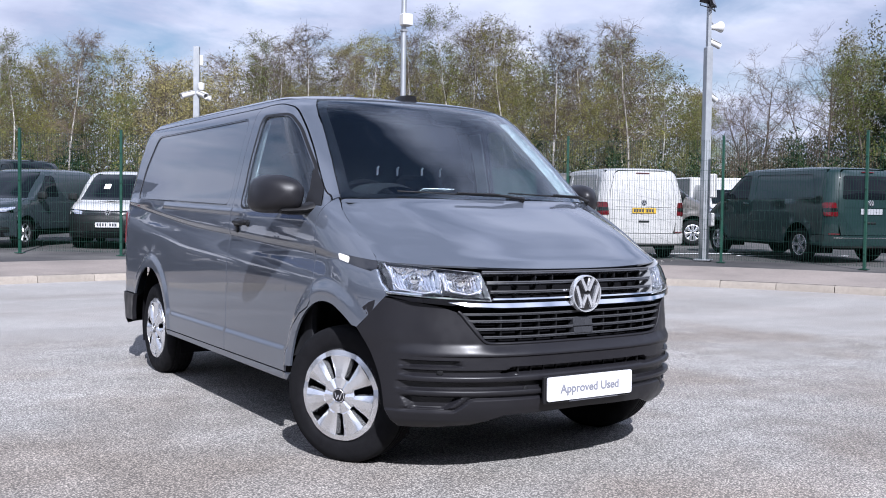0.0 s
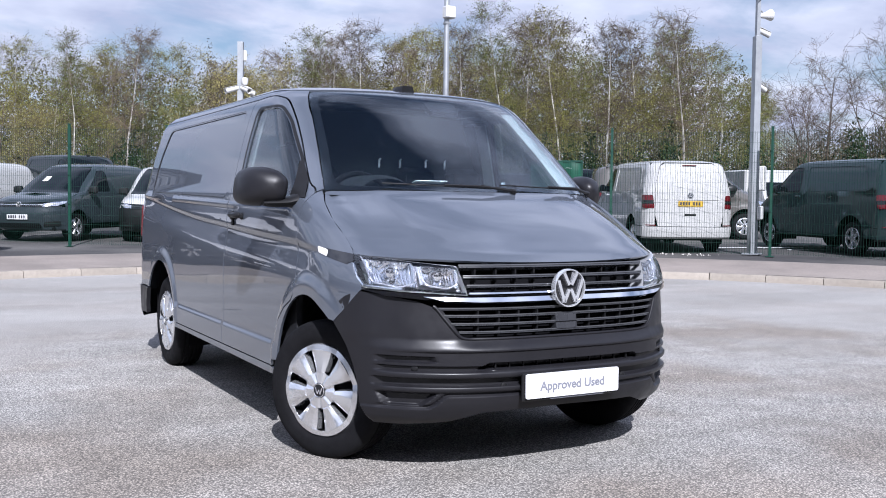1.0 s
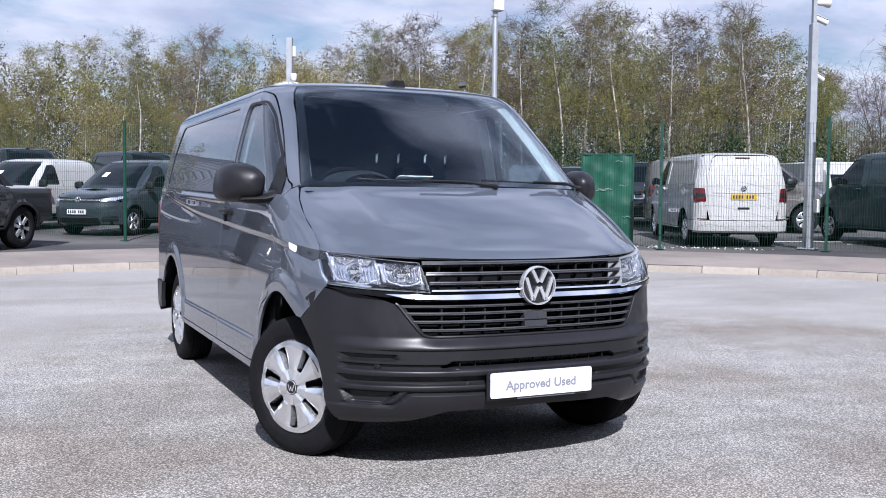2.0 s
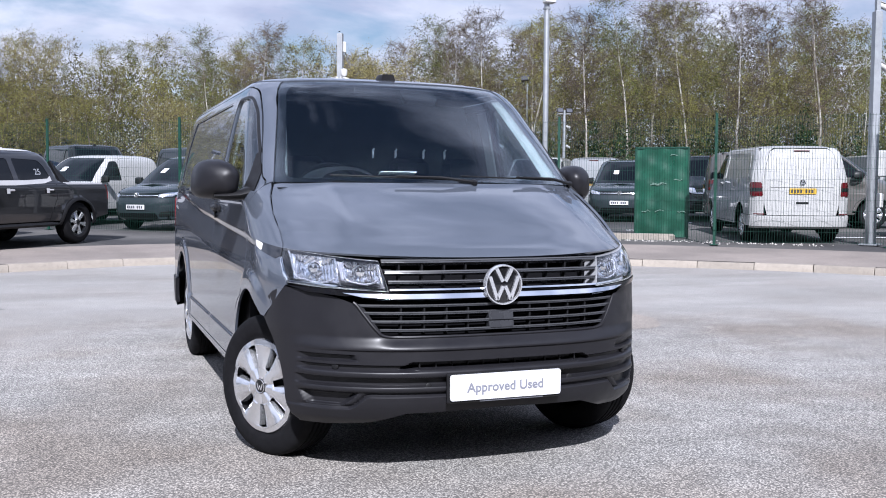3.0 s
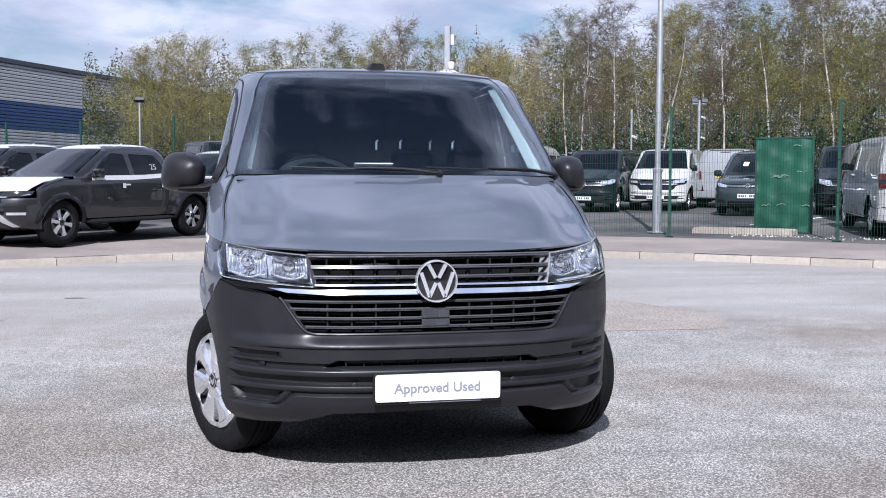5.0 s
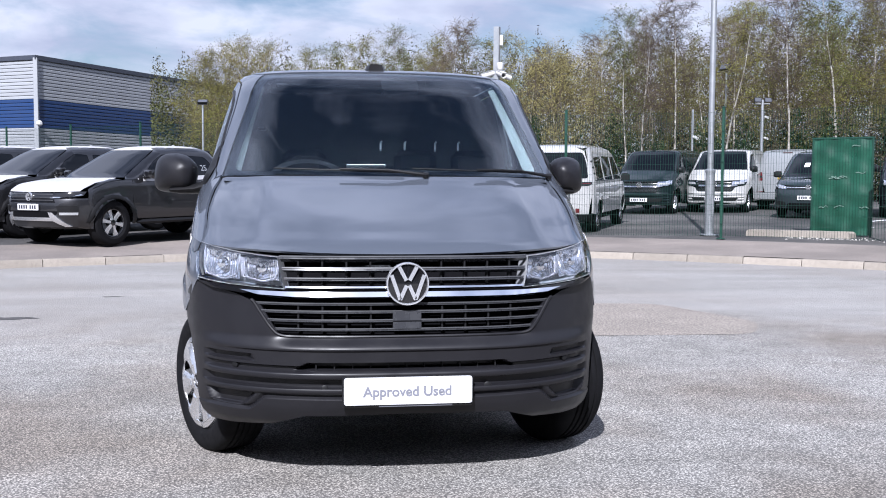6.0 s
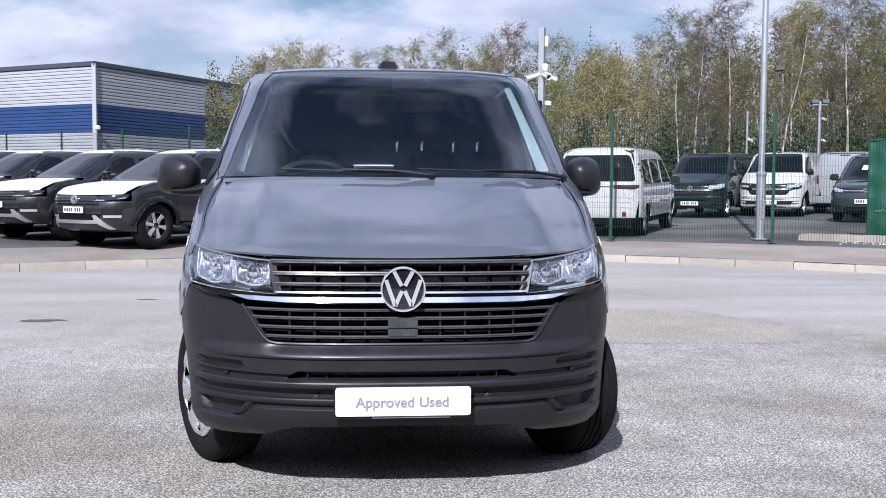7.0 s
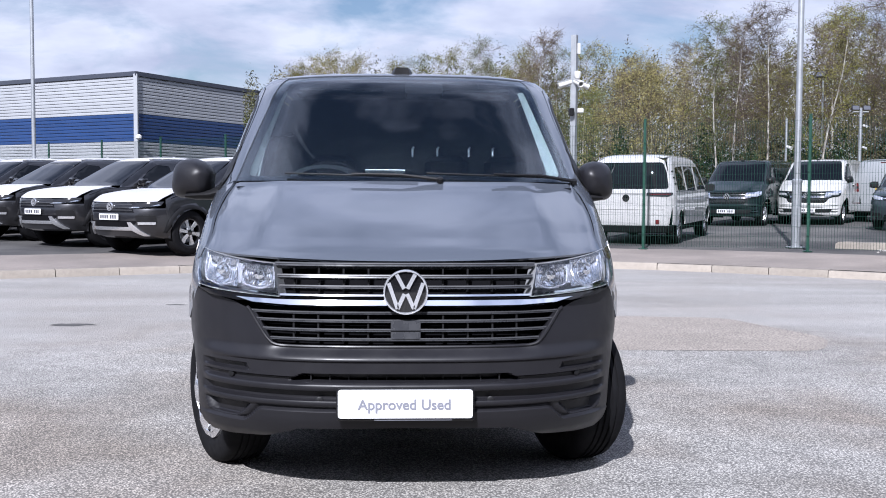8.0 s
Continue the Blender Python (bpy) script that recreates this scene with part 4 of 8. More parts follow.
        # on the hero, gloss black paints the dark shading of the body-coloured press edge
        part("pressing_edge", sheet(rounded([(2.254, 1.2575), (4.307, 1.3045), (4.267, 1.523), (4.104, 1.788), (2.209, 1.794), (2.239, 1.52)], 0.06), SD, st, holes=[rounded([(2.268, 1.260), (4.290, 1.307), (4.250, 1.516), (4.094, 1.774), (2.224, 1.780), (2.253, 1.52)], 0.06)], flip=fl, off=-0.002 if hero else 0.003, thick=0.012), "gloss_black" if hero else paint_name, rear_side)
        part("pillar_post", sheet([(2.06, 1.25), (2.22, 1.25), (2.2, 1.5), (2.16, 1.8), (2.03, 1.8), (2.06, 1.5)], SD, st * 2, flip=fl, off=-0.02, thick=0.02), "black_plastic", rear_side)
        # sill under door and flank
        sill = [(1.25, 0.368), (3.40, 0.368), (3.40, 0.350), (3.37, 0.340), (1.36, 0.330), (1.28, 0.335)]
        sheet_part("sill", paint_name, v, sill, SD, st, flip=fl, thick=0.03)
        # roof rail and A pillar
        scr = [(S.front(t6_windscreen(z), z), z) for z in (1.30, 1.40, 1.50, 1.60, 1.70, 1.80, 1.845)] + [(S.front(0.638, 1.864), 1.864)]
        rail = [(0.995, 1.300)] + scr + [(1.72, 1.868), (2.0, 1.874), (2.4, 1.876), (4.28, 1.878), (4.40, 1.86), (4.43, 1.844), (2.086, 1.844)] + pillar_out[1:-2]
        sheet_part("roof_rail", paint_name, v, rail, SD, st, flip=fl)
        # corner triangle between pillar and glass, mirror
        part("quarter_trim", sheet([(1.03, 1.255), (1.16, 1.258), (1.18, 1.34), (1.235, 1.445), (1.22, 1.452), (1.10, 1.345)], SD, st * 1.5, flip=fl, off=0.004, thick=0.02), "black_plastic", door)
        t6_mirror(v, s, hero)
        # wheel housing, its inner shade put into the near-black colour
        for cy in T6_AXLES:
            part("wheel_housing", moved(lathe([(0.02, -0.44), (0.455 if cy < 2 else 0.50, -0.44), (0.455 if cy < 2 else 0.50, -0.10 if cy < 2 else -0.02)], 30, -0.35, math.pi + (-0.12 if cy < 2 else 0.3)), pose(s * 0.90, cy, 0.348) @ Matrix.Diagonal((s, 1, 1, 1))), "shade_black", v)
        # wheels
        turn = 28 if hero else 0
        kind = "five" if alloy else "cover"
        wheel(v, -0.815 if s < 0 else 0.795, ay0, T6_R, s, turn if s < 0 else turn * 0.70, kind, 2 if hero else 1)
        wheel(v, s * 0.815, ay1, T6_R, s, 0, kind, 2 if hero else 1)
        # side lamp blade behind the headlamp
        if hero:
            part("lamp_blade", sheet([(0.50, 1.000), (0.475, 0.968), (0.505, 0.955), (0.70, 0.990), (0.735, 1.012), (0.72, 1.024)], SD, 0.03, flip=fl, off=0.003, thick=0.014), "gloss_black", v, "gloss black trim blade")
            part("side_repeater", sheet(rounded([(0.655, 0.982), (0.74, 0.998), (0.748, 1.028), (0.665, 1.014)], 0.01), SD, 0.03, flip=fl, off=0.005, thick=0.012), "amber_lens", v, "clear side repeater lens")
    # --- roof ---
    def rail_top(y):
        return float(np.interp(y, (1.72, 2.0, 2.4, 4.3), (1.872, 1.878, 1.880, 1.882)))
    edge = [(S.side(y, rail_top(y)) - 0.002, y) for y in np.linspace(1.76, 4.30, 14)]
    nosel = [(x, S.front(x, 1.879 - 0.010 * (abs(x) / 0.64) ** 2) + 0.003) for x in np.linspace(0.64, -0.64, 17)]
    roof = [(-x, y) for x, y in edge] + [(x, S.rear(x, 1.882) - 0.01) for x in np.linspace(-0.55, 0.55, 9)] + [(x, y) for x, y in edge[::-1]] + nosel
    sheet_part("roof", paint_name, v, roof, TOP, 0.07 if hero else 0.2)
    # --- bonnet ---
    hood = [(x, 0.972 + 0.030 * (abs(x) / 0.87) ** 2) for x in np.linspace(-0.868, 0.868, 25)]
    he = [(S.side(y, z) - 0.004, z) for y, z in ((0.524, 1.024), (0.61, 1.083), (0.75, 1.160), (0.895, 1.242), (0.975, 1.292))]
    hood += he + [(x, 1.297) for x in np.linspace(0.79, -0.79, 17)] + [(-x, z) for x, z in he[::-1]]

    def crowned(x, z):
        ax = abs(x)
        k = 0.030 * ease((ax - 0.56 - 0.10 * (1.29 - z)) / 0.16) * bump(z, 1.02, 1.30, 0.12)
        return (x, S.front(x, z) + k * 0.7, z - k * 0.35)
    sheet_part("bonnet", paint_name, v, hood, crowned, st, steps=(st, 0.013 if hero else 0.04))
    # --- windscreen ---
    zs = (1.30, 1.40, 1.50, 1.60, 1.70, 1.80, 1.845, 1.872)
    scr = [(t6_windscreen(z) - 0.004, z) for z in zs]
    top_line = [(x, 1.872 - 0.012 * (abs(x) / 0.64) ** 2) for x in np.linspace(0.632, -0.632, 13)]
    low_line = [(x, 1.302) for x in np.linspace(-0.76, 0.76, 13)]
    screen = low_line + scr[:-1] + top_line + [(-x, z) for x, z in scr[:-1][::-1]]
    inner = rounded([(-0.765, 1.325), (0.765, 1.325), (0.64, 1.80), (0.61, 1.84), (0, 1.848), (-0.61, 1.84), (-0.64, 1.80)], 0.05)
    ws = part("windscreen", sheet(screen, F, st, off=-0.004, thick=0.005), "windscreen_glass" if hero else "privacy_glass", v, "windscreen tinted dark for a dim cab, reflecting clouds" if hero else "")
    ws.visible_shadow = not hero
    part("windscreen_border", sheet(screen, F, st, holes=[inner], off=-0.0105, thick=0.004), "gloss_black", ws)
    part("cowl", sheet([(-0.80, 1.288), (0.80, 1.288), (0.80, 1.31), (-0.80, 1.31)], F, 0.05, off=-0.02, thick=0.02), "black_plastic", v)
    # --- front end ---
    nx = 250 if hero else 50
    nz = 172 if hero else 30
    xs = [math.copysign(0.9575 * (1 - (1 - abs(u)) ** 2.0), u) for u in np.linspace(-1, 1, nx)]

    def bumper_top(x):
        ax = abs(x)
        t = float(np.interp(ax, (0, 0.50, 0.53, 0.60, 0.655, 0.70, 0.86, 0.885, 0.915, 0.94, 0.9575), (0.640, 0.640, 0.652, 0.762, 0.785, 0.803, 0.836, 0.840, 0.812, 0.76, 0.70)))
        return t

    def bumper_low(x):
        ax = abs(x)
        return float(np.interp(ax, (0, 0.42, 0.56, 0.72, 0.86, 0.925, 0.9575), (0.318, 0.310, 0.264, 0.248, 0.248, 0.262, 0.29)))
    def arch_cap(z):
        return 0.825 - 0.415 * math.sqrt(max(1 - ((max(z, 0.335) - 0.335) / 0.46) ** 2, 0.02)) - 0.3 * max(0.335 - z, 0)
    rows = []
    for j in range(nz):
        zj = 0.245 + (0.846 - 0.245) * j / (nz - 1)
        row = []
        for x in xs:
            z = min(max(zj, bumper_low(x)), bumper_top(x))
            d = bumper_relief(x, z)
            slope = (S.front(min(abs(x) + 0.001, 0.9574), z) - S.front(abs(x) - 0.001, z)) / (min(abs(x) + 0.001, 0.9574) - abs(x) + 0.001)
            slope = math.copysign(min(max(slope, 0), 6.0), x)
            k = d / math.hypot(1, slope)
            y = S.front(x, z) + k
            cap = arch_cap(z)
            if y > cap:
                row.append((math.copysign(plain.side(cap, z), x), cap, z))
            else:
                row.append((x - slope * k, y, z))
        rows.append(row)
    topin = [(p[0] * 0.99, p[1] + 0.05, p[2] - 0.004) for p in rows[-1]]
    lip = [(p[0] * 0.985, max(p[1], min(p[1] + 0.08, arch_cap(p[2]) - 0.01)), p[2] + 0.012) for p in rows[0]]
    part("front_bumper", loft([lip] + rows + [topin], closed=False), bump_mat, v, "dark grey moulded plastic bumper" if hero else "", 30)
    # near-black sheet that paints the shade behind the front openings
    part("nose_backing", sheet([(-0.66, 0.62), (0.66, 0.62), (0.85, 0.86), (0.85, 0.97), (-0.85, 0.97), (-0.85, 0.86)], F, 0.1, off=-0.085, thick=0.01), "shade_black", v)
    part("underbody", join(box((0, 2.5, 0.31), (1.05, 4.2, 0.10), 0.02), box((0, 2.33, 0.33), (1.64, 2.0, 0.08), 0.02)), "shade_black", v)
    if body_bumpers:
        part("lower_intake", sheet(rounded([(-0.62, 0.37), (0.62, 0.37), (0.70, 0.47), (-0.70, 0.47)], 0.03), F, 0.1, off=0.006, thick=0.01), "black_plastic", v)
    t6_grille(v, S, hero)
    for s in (-1, 1):
        t6_headlamp(v, S, s, hero)
    if hero or body_bumpers:
        plate(v, pose(0, -0.012, 0.428), not hero, plate_mat, words="Approved Used" if hero else "")
        if hero:
            part("plate_holder", box((0, 0.006, 0.422), (0.535, 0.022, 0.128), 0.006), "black_plastic", v)
            part("dealer_strip", box((0.03, -0.006, 0.365), (0.30, 0.004, 0.006)), "ink_grey", v)
    badge(v, pose(0, 0.034, 0.856, 0, 0, 0), 0.088 if hero else 0.085)
    # --- tail ---
    t6_tail(v, S, paint_name, bump_mat, glazed)
    if hero:
        t6_hero_cab(v, S)
    else:
        # dark sheet close behind the windscreen stands in for the shaded cab
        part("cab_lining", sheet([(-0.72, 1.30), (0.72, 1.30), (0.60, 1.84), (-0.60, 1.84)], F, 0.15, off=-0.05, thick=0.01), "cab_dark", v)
    part("roof_pod", moved(loft([[(x * w, y, z) for x, y in ((-0.085, 0.0), (-0.06, -0.075), (0.06, -0.075), (0.085, 0.0), (0.06, 0.09), (-0.06, 0.09))] for w, z in ((1.0, -0.02), (0.95, 0.012), (0.76, 0.052), (0.72, 0.057), (0.40, 0.059))], False, True), pose(-0.016, 1.70, 1.895) @ Matrix.Diagonal((0.74, 0.78, 0.66, 1))), "black_plastic", v, "small black roof aerial pod" if hero else "")
    return v


def t6_mirror(v, s, hero):
    """Door mirror: egg-shaped shell, glass and foot."""
    mir = new("door_mirror")
    mir.parent = v
    mid = 1.062 if s < 0 else 0.972
    rings = []
    n = 28 if hero else 12
    prof = ((-0.125, 0.16), (-0.112, 0.50), (-0.085, 0.76), (-0.045, 0.92), (0.0, 0.99), (0.05, 1.0), (0.085, 0.98), (0.10, 0.93))
    for d, k in prof:
        ring = []
        for i in range(n):
            a = 2 * math.pi * i / n
            c, t = math.cos(a), math.sin(a)
            e = 0.62
            x = (0.111 if s < 0 else 0.093) * k * math.copysign(abs(c) ** e, c)
            z = 0.100 * k * math.copysign(abs(t) ** e, t)
            inner = max(0.0, -x / 0.111)
            if t > 0:
                z *= 1 - 0.50 * inner ** 1.6
            else:
                z = z * (1 - 0.12 * inner) - 0.012 * inner
            x -= 0.012 * (z / 0.10)
            ring.append((s * (mid + x), 1.15 + d + 0.10 * (0.106 + x) / 0.212, 1.312 + z))
        rings.append(ring if s < 0 else ring[::-1])
    part("mirror_shell", loft([r[::-1] for r in rings], True, False), "bumper_plastic" if hero else "black_plastic", mir, "dark grey grained mirror shell" if hero else "")
    gl = rings[-1]
    part("mirror_glass", loft([[(p[0], p[1] - 0.008, p[2]) for p in gl]], False, True), "reflector", mir)
    ring_ = [(math.cos(2 * math.pi * i / 12), math.sin(2 * math.pi * i / 12)) for i in range(12)]
    neck = [[(s * x, y0 + dy * c, z0 + dz * t) for c, t in ring_] for x, y0, dy, z0, dz in ((0.845, 1.13, 0.085, 1.262, 0.050), (0.90, 1.135, 0.075, 1.248, 0.036), (mid - 0.10, 1.14, 0.062, 1.232, 0.026), (mid - 0.03, 1.15, 0.060, 1.228, 0.022), (mid + 0.02, 1.155, 0.05, 1.226, 0.012))]
    part("mirror_foot", loft(neck if s < 0 else [r[::-1] for r in neck], True, True), "black_plastic", mir, "black mirror foot" if hero else "")
    return mir


def t6_grille(v, S, hero):
    F = S.on_front()
    st = 0.05 if hero else 0.2

    def slat(name, z0, z1, half, mat, off, thick, parent, step=st):
        return part(name, sheet([(-half, z0), (half, z0), (half, z1), (-half, z1)], F, step, off=off, thick=thick), mat, parent)
    gr = new("grille")
    gr.parent = v
    # upper mouth
    for i, (z0, z1) in enumerate(((0.952, 0.963), (0.909, 0.920), (0.868, 0.879))):
        hw = 0.49 + (z0 - 0.83) * 0.22
        slat("slat", z0, z1, hw, "grille_plastic", -0.004 if i else 0.002, 0.03, gr)
        if hero:
            slat("slat_edge", z1 - 0.0045, z1 + 0.0005, hw, "slat_edge", 0.0 if i else 0.005, 0.012, gr)
    def leaning(x, z):
        p = F(x, z)
        return (p[0], p[1] + (z - 0.80) * 0.36, z)
    part("chrome_line", sheet([(-0.488, 0.830), (0.488, 0.830), (0.488, 0.837), (-0.488, 0.837)], leaning, st, off=0.020, thick=0.02), "chrome", gr)
    bow = [(-0.672, 0.822), (-0.60, 0.805), (-0.45, 0.798), (0.45, 0.798), (0.60, 0.805), (0.672, 0.822), (0.50, 0.818), (-0.50, 0.818)]
    part("chrome_bar", sheet(bow, leaning, st * 0.6, off=0.014, thick=0.03), "chrome", gr, "bright chrome grille bar")
    # recessed near-black sheet paints the shade between chrome line and bar
    part("chrome_bar_upper", sheet([(-0.52, 0.815), (0.52, 0.815), (0.50, 0.832), (-0.50, 0.832)], F, st, off=-0.025, thick=0.02), "shade_black", gr)
    # lower mouth
    for z0, z1 in ((0.768, 0.778), (0.737, 0.748), (0.702, 0.713), (0.666, 0.677)):
        hw = 0.525 + (z0 - 0.65) * 0.90
        slat("slat", z0, z1, hw, "grille_plastic", -0.020, 0.03, gr)
        if hero:
            slat("slat_edge", z1 - 0.0045, z1 + 0.0005, hw, "slat_edge", -0.017, 0.012, gr)
    if hero:
        for za, zb, hw in ((0.85, 0.96, 0.49), (0.655, 0.76, 0.53)):
            for k in range(-5, 6):
                x = k * 0.098 + 0.049
                if abs(x) < hw - 0.01 and abs(x) > 0.085:
                    part("grille_web", box((x, F(x, (za + zb) / 2)[1] + 0.048, (za + zb) / 2), (0.007, 0.03, zb - za)), "black_plastic", gr)
        part("sensor_block", sheet(rounded([(-0.058, 0.674), (0.058, 0.674), (0.058, 0.746), (-0.058, 0.746)], 0.008), F, 0.05, off=-0.015, thick=0.04), "grille_plastic", gr, "plain sensor cover")
        part("sensor_split", sheet([(-0.058, 0.703), (0.058, 0.703), (0.058, 0.707), (-0.058, 0.707)], F, 0.05, off=-0.013, thick=0.004), "shade_black", gr)
        # lips round the lower mouth
        half_lip = [(0.30, 0.6385), (0.44, 0.6385), (0.505, 0.642), (0.54, 0.662), (0.59, 0.73), (0.618, 0.772), (0.632, 0.785)]
        pts = [(-x, z) for x, z in half_lip[::-1]] + [(0.0, 0.6385)] + half_lip
        part("mouth_lip", tube([Vector(F(*p)) + Vector((0, 0.034 - 0.018 * ease((abs(p[0]) - 0.46) / 0.1), 0)) for p in smooth_line(pts, 5)], 0.0065, 8), "bumper_plastic", gr)
        for k in range(-5, 6):
            part("intake_bar", box((0.074 * k, 0.066, 0.520), (0.005, 0.01, 0.026)), "black_plastic", gr)
        for x, z in ((-0.70, 0.512), (0.70, 0.512), (-0.335, 0.43), (0.335, 0.43)):
            p = F(x, z)
            part("park_sensor", moved(lathe([(0.015, 0.0), (0.015, 0.006), (0.011, 0.008), (0.001, 0.008)], 18), pose(p[0], p[1] + (0.024 if abs(x) > 0.5 else 0.016), p[2], 0, 0, -90 + (38 if x > 0.5 else -38 if x < -0.5 else 0))), "black_plastic", v)
    return gr


def t6_headlamp(v, S, s, hero):
    """Twin-bowl headlamp behind a clear lens."""
    def FN(x, z):
        return (s * x, S.front(x, z), z)
    hl = new("headlamp")
    hl.parent = v
    fl = s < 0
    outline = [(0.497, 0.832), (0.60, 0.838), (0.75, 0.846), (0.870, 0.858), (0.885, 0.90), (0.884, 0.95), (0.872, 1.004), (0.80, 0.990), (0.70, 0.975), (0.60, 0.964), (0.527, 0.958)]
    st = 0.03 if hero else 0.12
    part("housing", sheet(outline, FN, st, off=-0.075, thick=0.008, flip=fl), "lamp_dark", hl)
    if hero:
        # side walls of the lamp
        front_ = [Vector(FN(*p)) for p in dense(outline, 0.03)]
        back_ = [p + Vector((0, 0.085, 0)) - Vector((s * 0.02, 0, 0)) for p in front_]
        part("bezel", loft([front_, back_] if s < 0 else [front_[::-1], back_[::-1]]), "lamp_grey", hl)
        cups = ([(0.848, 0.988), (0.840, 0.890), (0.805, 0.874), (0.760, 0.863), (0.722, 0.872), (0.694, 0.893), (0.690, 0.952)],
                [(0.668, 0.950), (0.662, 0.884), (0.632, 0.869), (0.588, 0.861), (0.550, 0.870), (0.530, 0.888), (0.530, 0.940)])
        for k, cup in enumerate(cups):
            x0, x1 = cup[-1][0], cup[0][0]
            cx, hw = (x0 + x1) / 2, (x1 - x0) / 2
            z0, z1 = 0.868, (0.972 if k == 0 else 0.950)
            cz, hh = (z0 + z1) / 2, (z1 - z0) / 2
            grid = []
            for j in range(25):
                z = z0 + (z1 - z0) * j / 24
                row = []
                for i in range(61):
                    x = x0 + (x1 - x0) * i / 60
                    deep = (1 - ((x - cx) / hw) ** 2) * (1 - ((z - cz) / hh) ** 2)
                    flute = 0.0035 * abs(math.sin(math.pi * i / 4)) * 1.7 if abs(x - cx) > hw * 0.38 else 0.006 * abs(math.sin(math.pi * j / 5 + i * 0.25))
                    q = FN(x, z)
                    row.append((q[0] - s * 0.010, q[1] + 0.030 + 0.060 * max(deep, 0) ** 0.7 - flute, z + 0.006 * (x - cx) / hw))
                grid.append(row if s > 0 else row[::-1])
            part("reflector_bowl", loft(grid[::-1], closed=False), "reflector", hl, "", 30)
            c = Vector(FN(cx, cz)) + Vector((-s * 0.010, 0.060, 0))
            mt = pose(c.x, c.y, c.z, 0, 0, -90 + s * (22 if k == 0 else 10))
            part("bulb_shield", moved(lathe([(0.004, -0.03), (0.021, -0.028), (0.023, 0.0), (0.018, 0.014), (0.001, 0.018)], 18), mt), "chrome", hl)
            part("bulb_ring", moved(lathe([(0.027, -0.02), (0.030, -0.012), (0.027, -0.004)], 18), mt), "lamp_dark", hl)
            line = [Vector(FN(*q)) + Vector((-s * 0.006, 0.022, 0)) for q in smooth_line(cup, 4)]
            part("light_guide", tube(line, 0.0045, 6), "guide_white", hl, "clear white light guide")
        part("outer_bezel", tube([Vector(FN(*q)) + Vector((-s * 0.004, 0.014, 0)) for q in ((0.874, 0.995), (0.879, 0.95), (0.877, 0.90), (0.864, 0.866))], 0.008, 6), "chrome", hl)
        part("divider", sheet([(0.672, 0.882), (0.684, 0.882), (0.690, 0.966), (0.670, 0.962)], FN, 0.03, off=-0.018, thick=0.03, flip=fl), "guide_white", hl)
        part("shelf", sheet([(0.503, 0.836), (0.866, 0.861), (0.872, 0.870), (0.505, 0.845)], FN, 0.04, off=-0.006, thick=0.02, flip=fl), "chrome", hl, "chrome lower lamp strip")
    lens = part("lens", sheet(outline, FN, st, off=0.001, thick=0.004, flip=fl), "clear" if hero else "reflector", hl, "clear headlamp lens" if hero else "")
    lens.visible_shadow = not hero
    if not hero:
        part("lamp_mask", sheet([(0.56, 0.860), (0.83, 0.872), (0.83, 0.93), (0.60, 0.925)], FN, 0.1, off=0.006, thick=0.004, flip=fl), "lamp_grey", hl)
    part("lower_trim", sheet([(0.665, 0.812), (0.80, 0.826), (0.872, 0.848), (0.75, 0.841), (0.56, 0.832), (0.53, 0.828)], FN, st, off=0.004, thick=0.03, flip=fl), "gloss_black", hl, "gloss black strip below the lamp" if hero else "")
    return hl


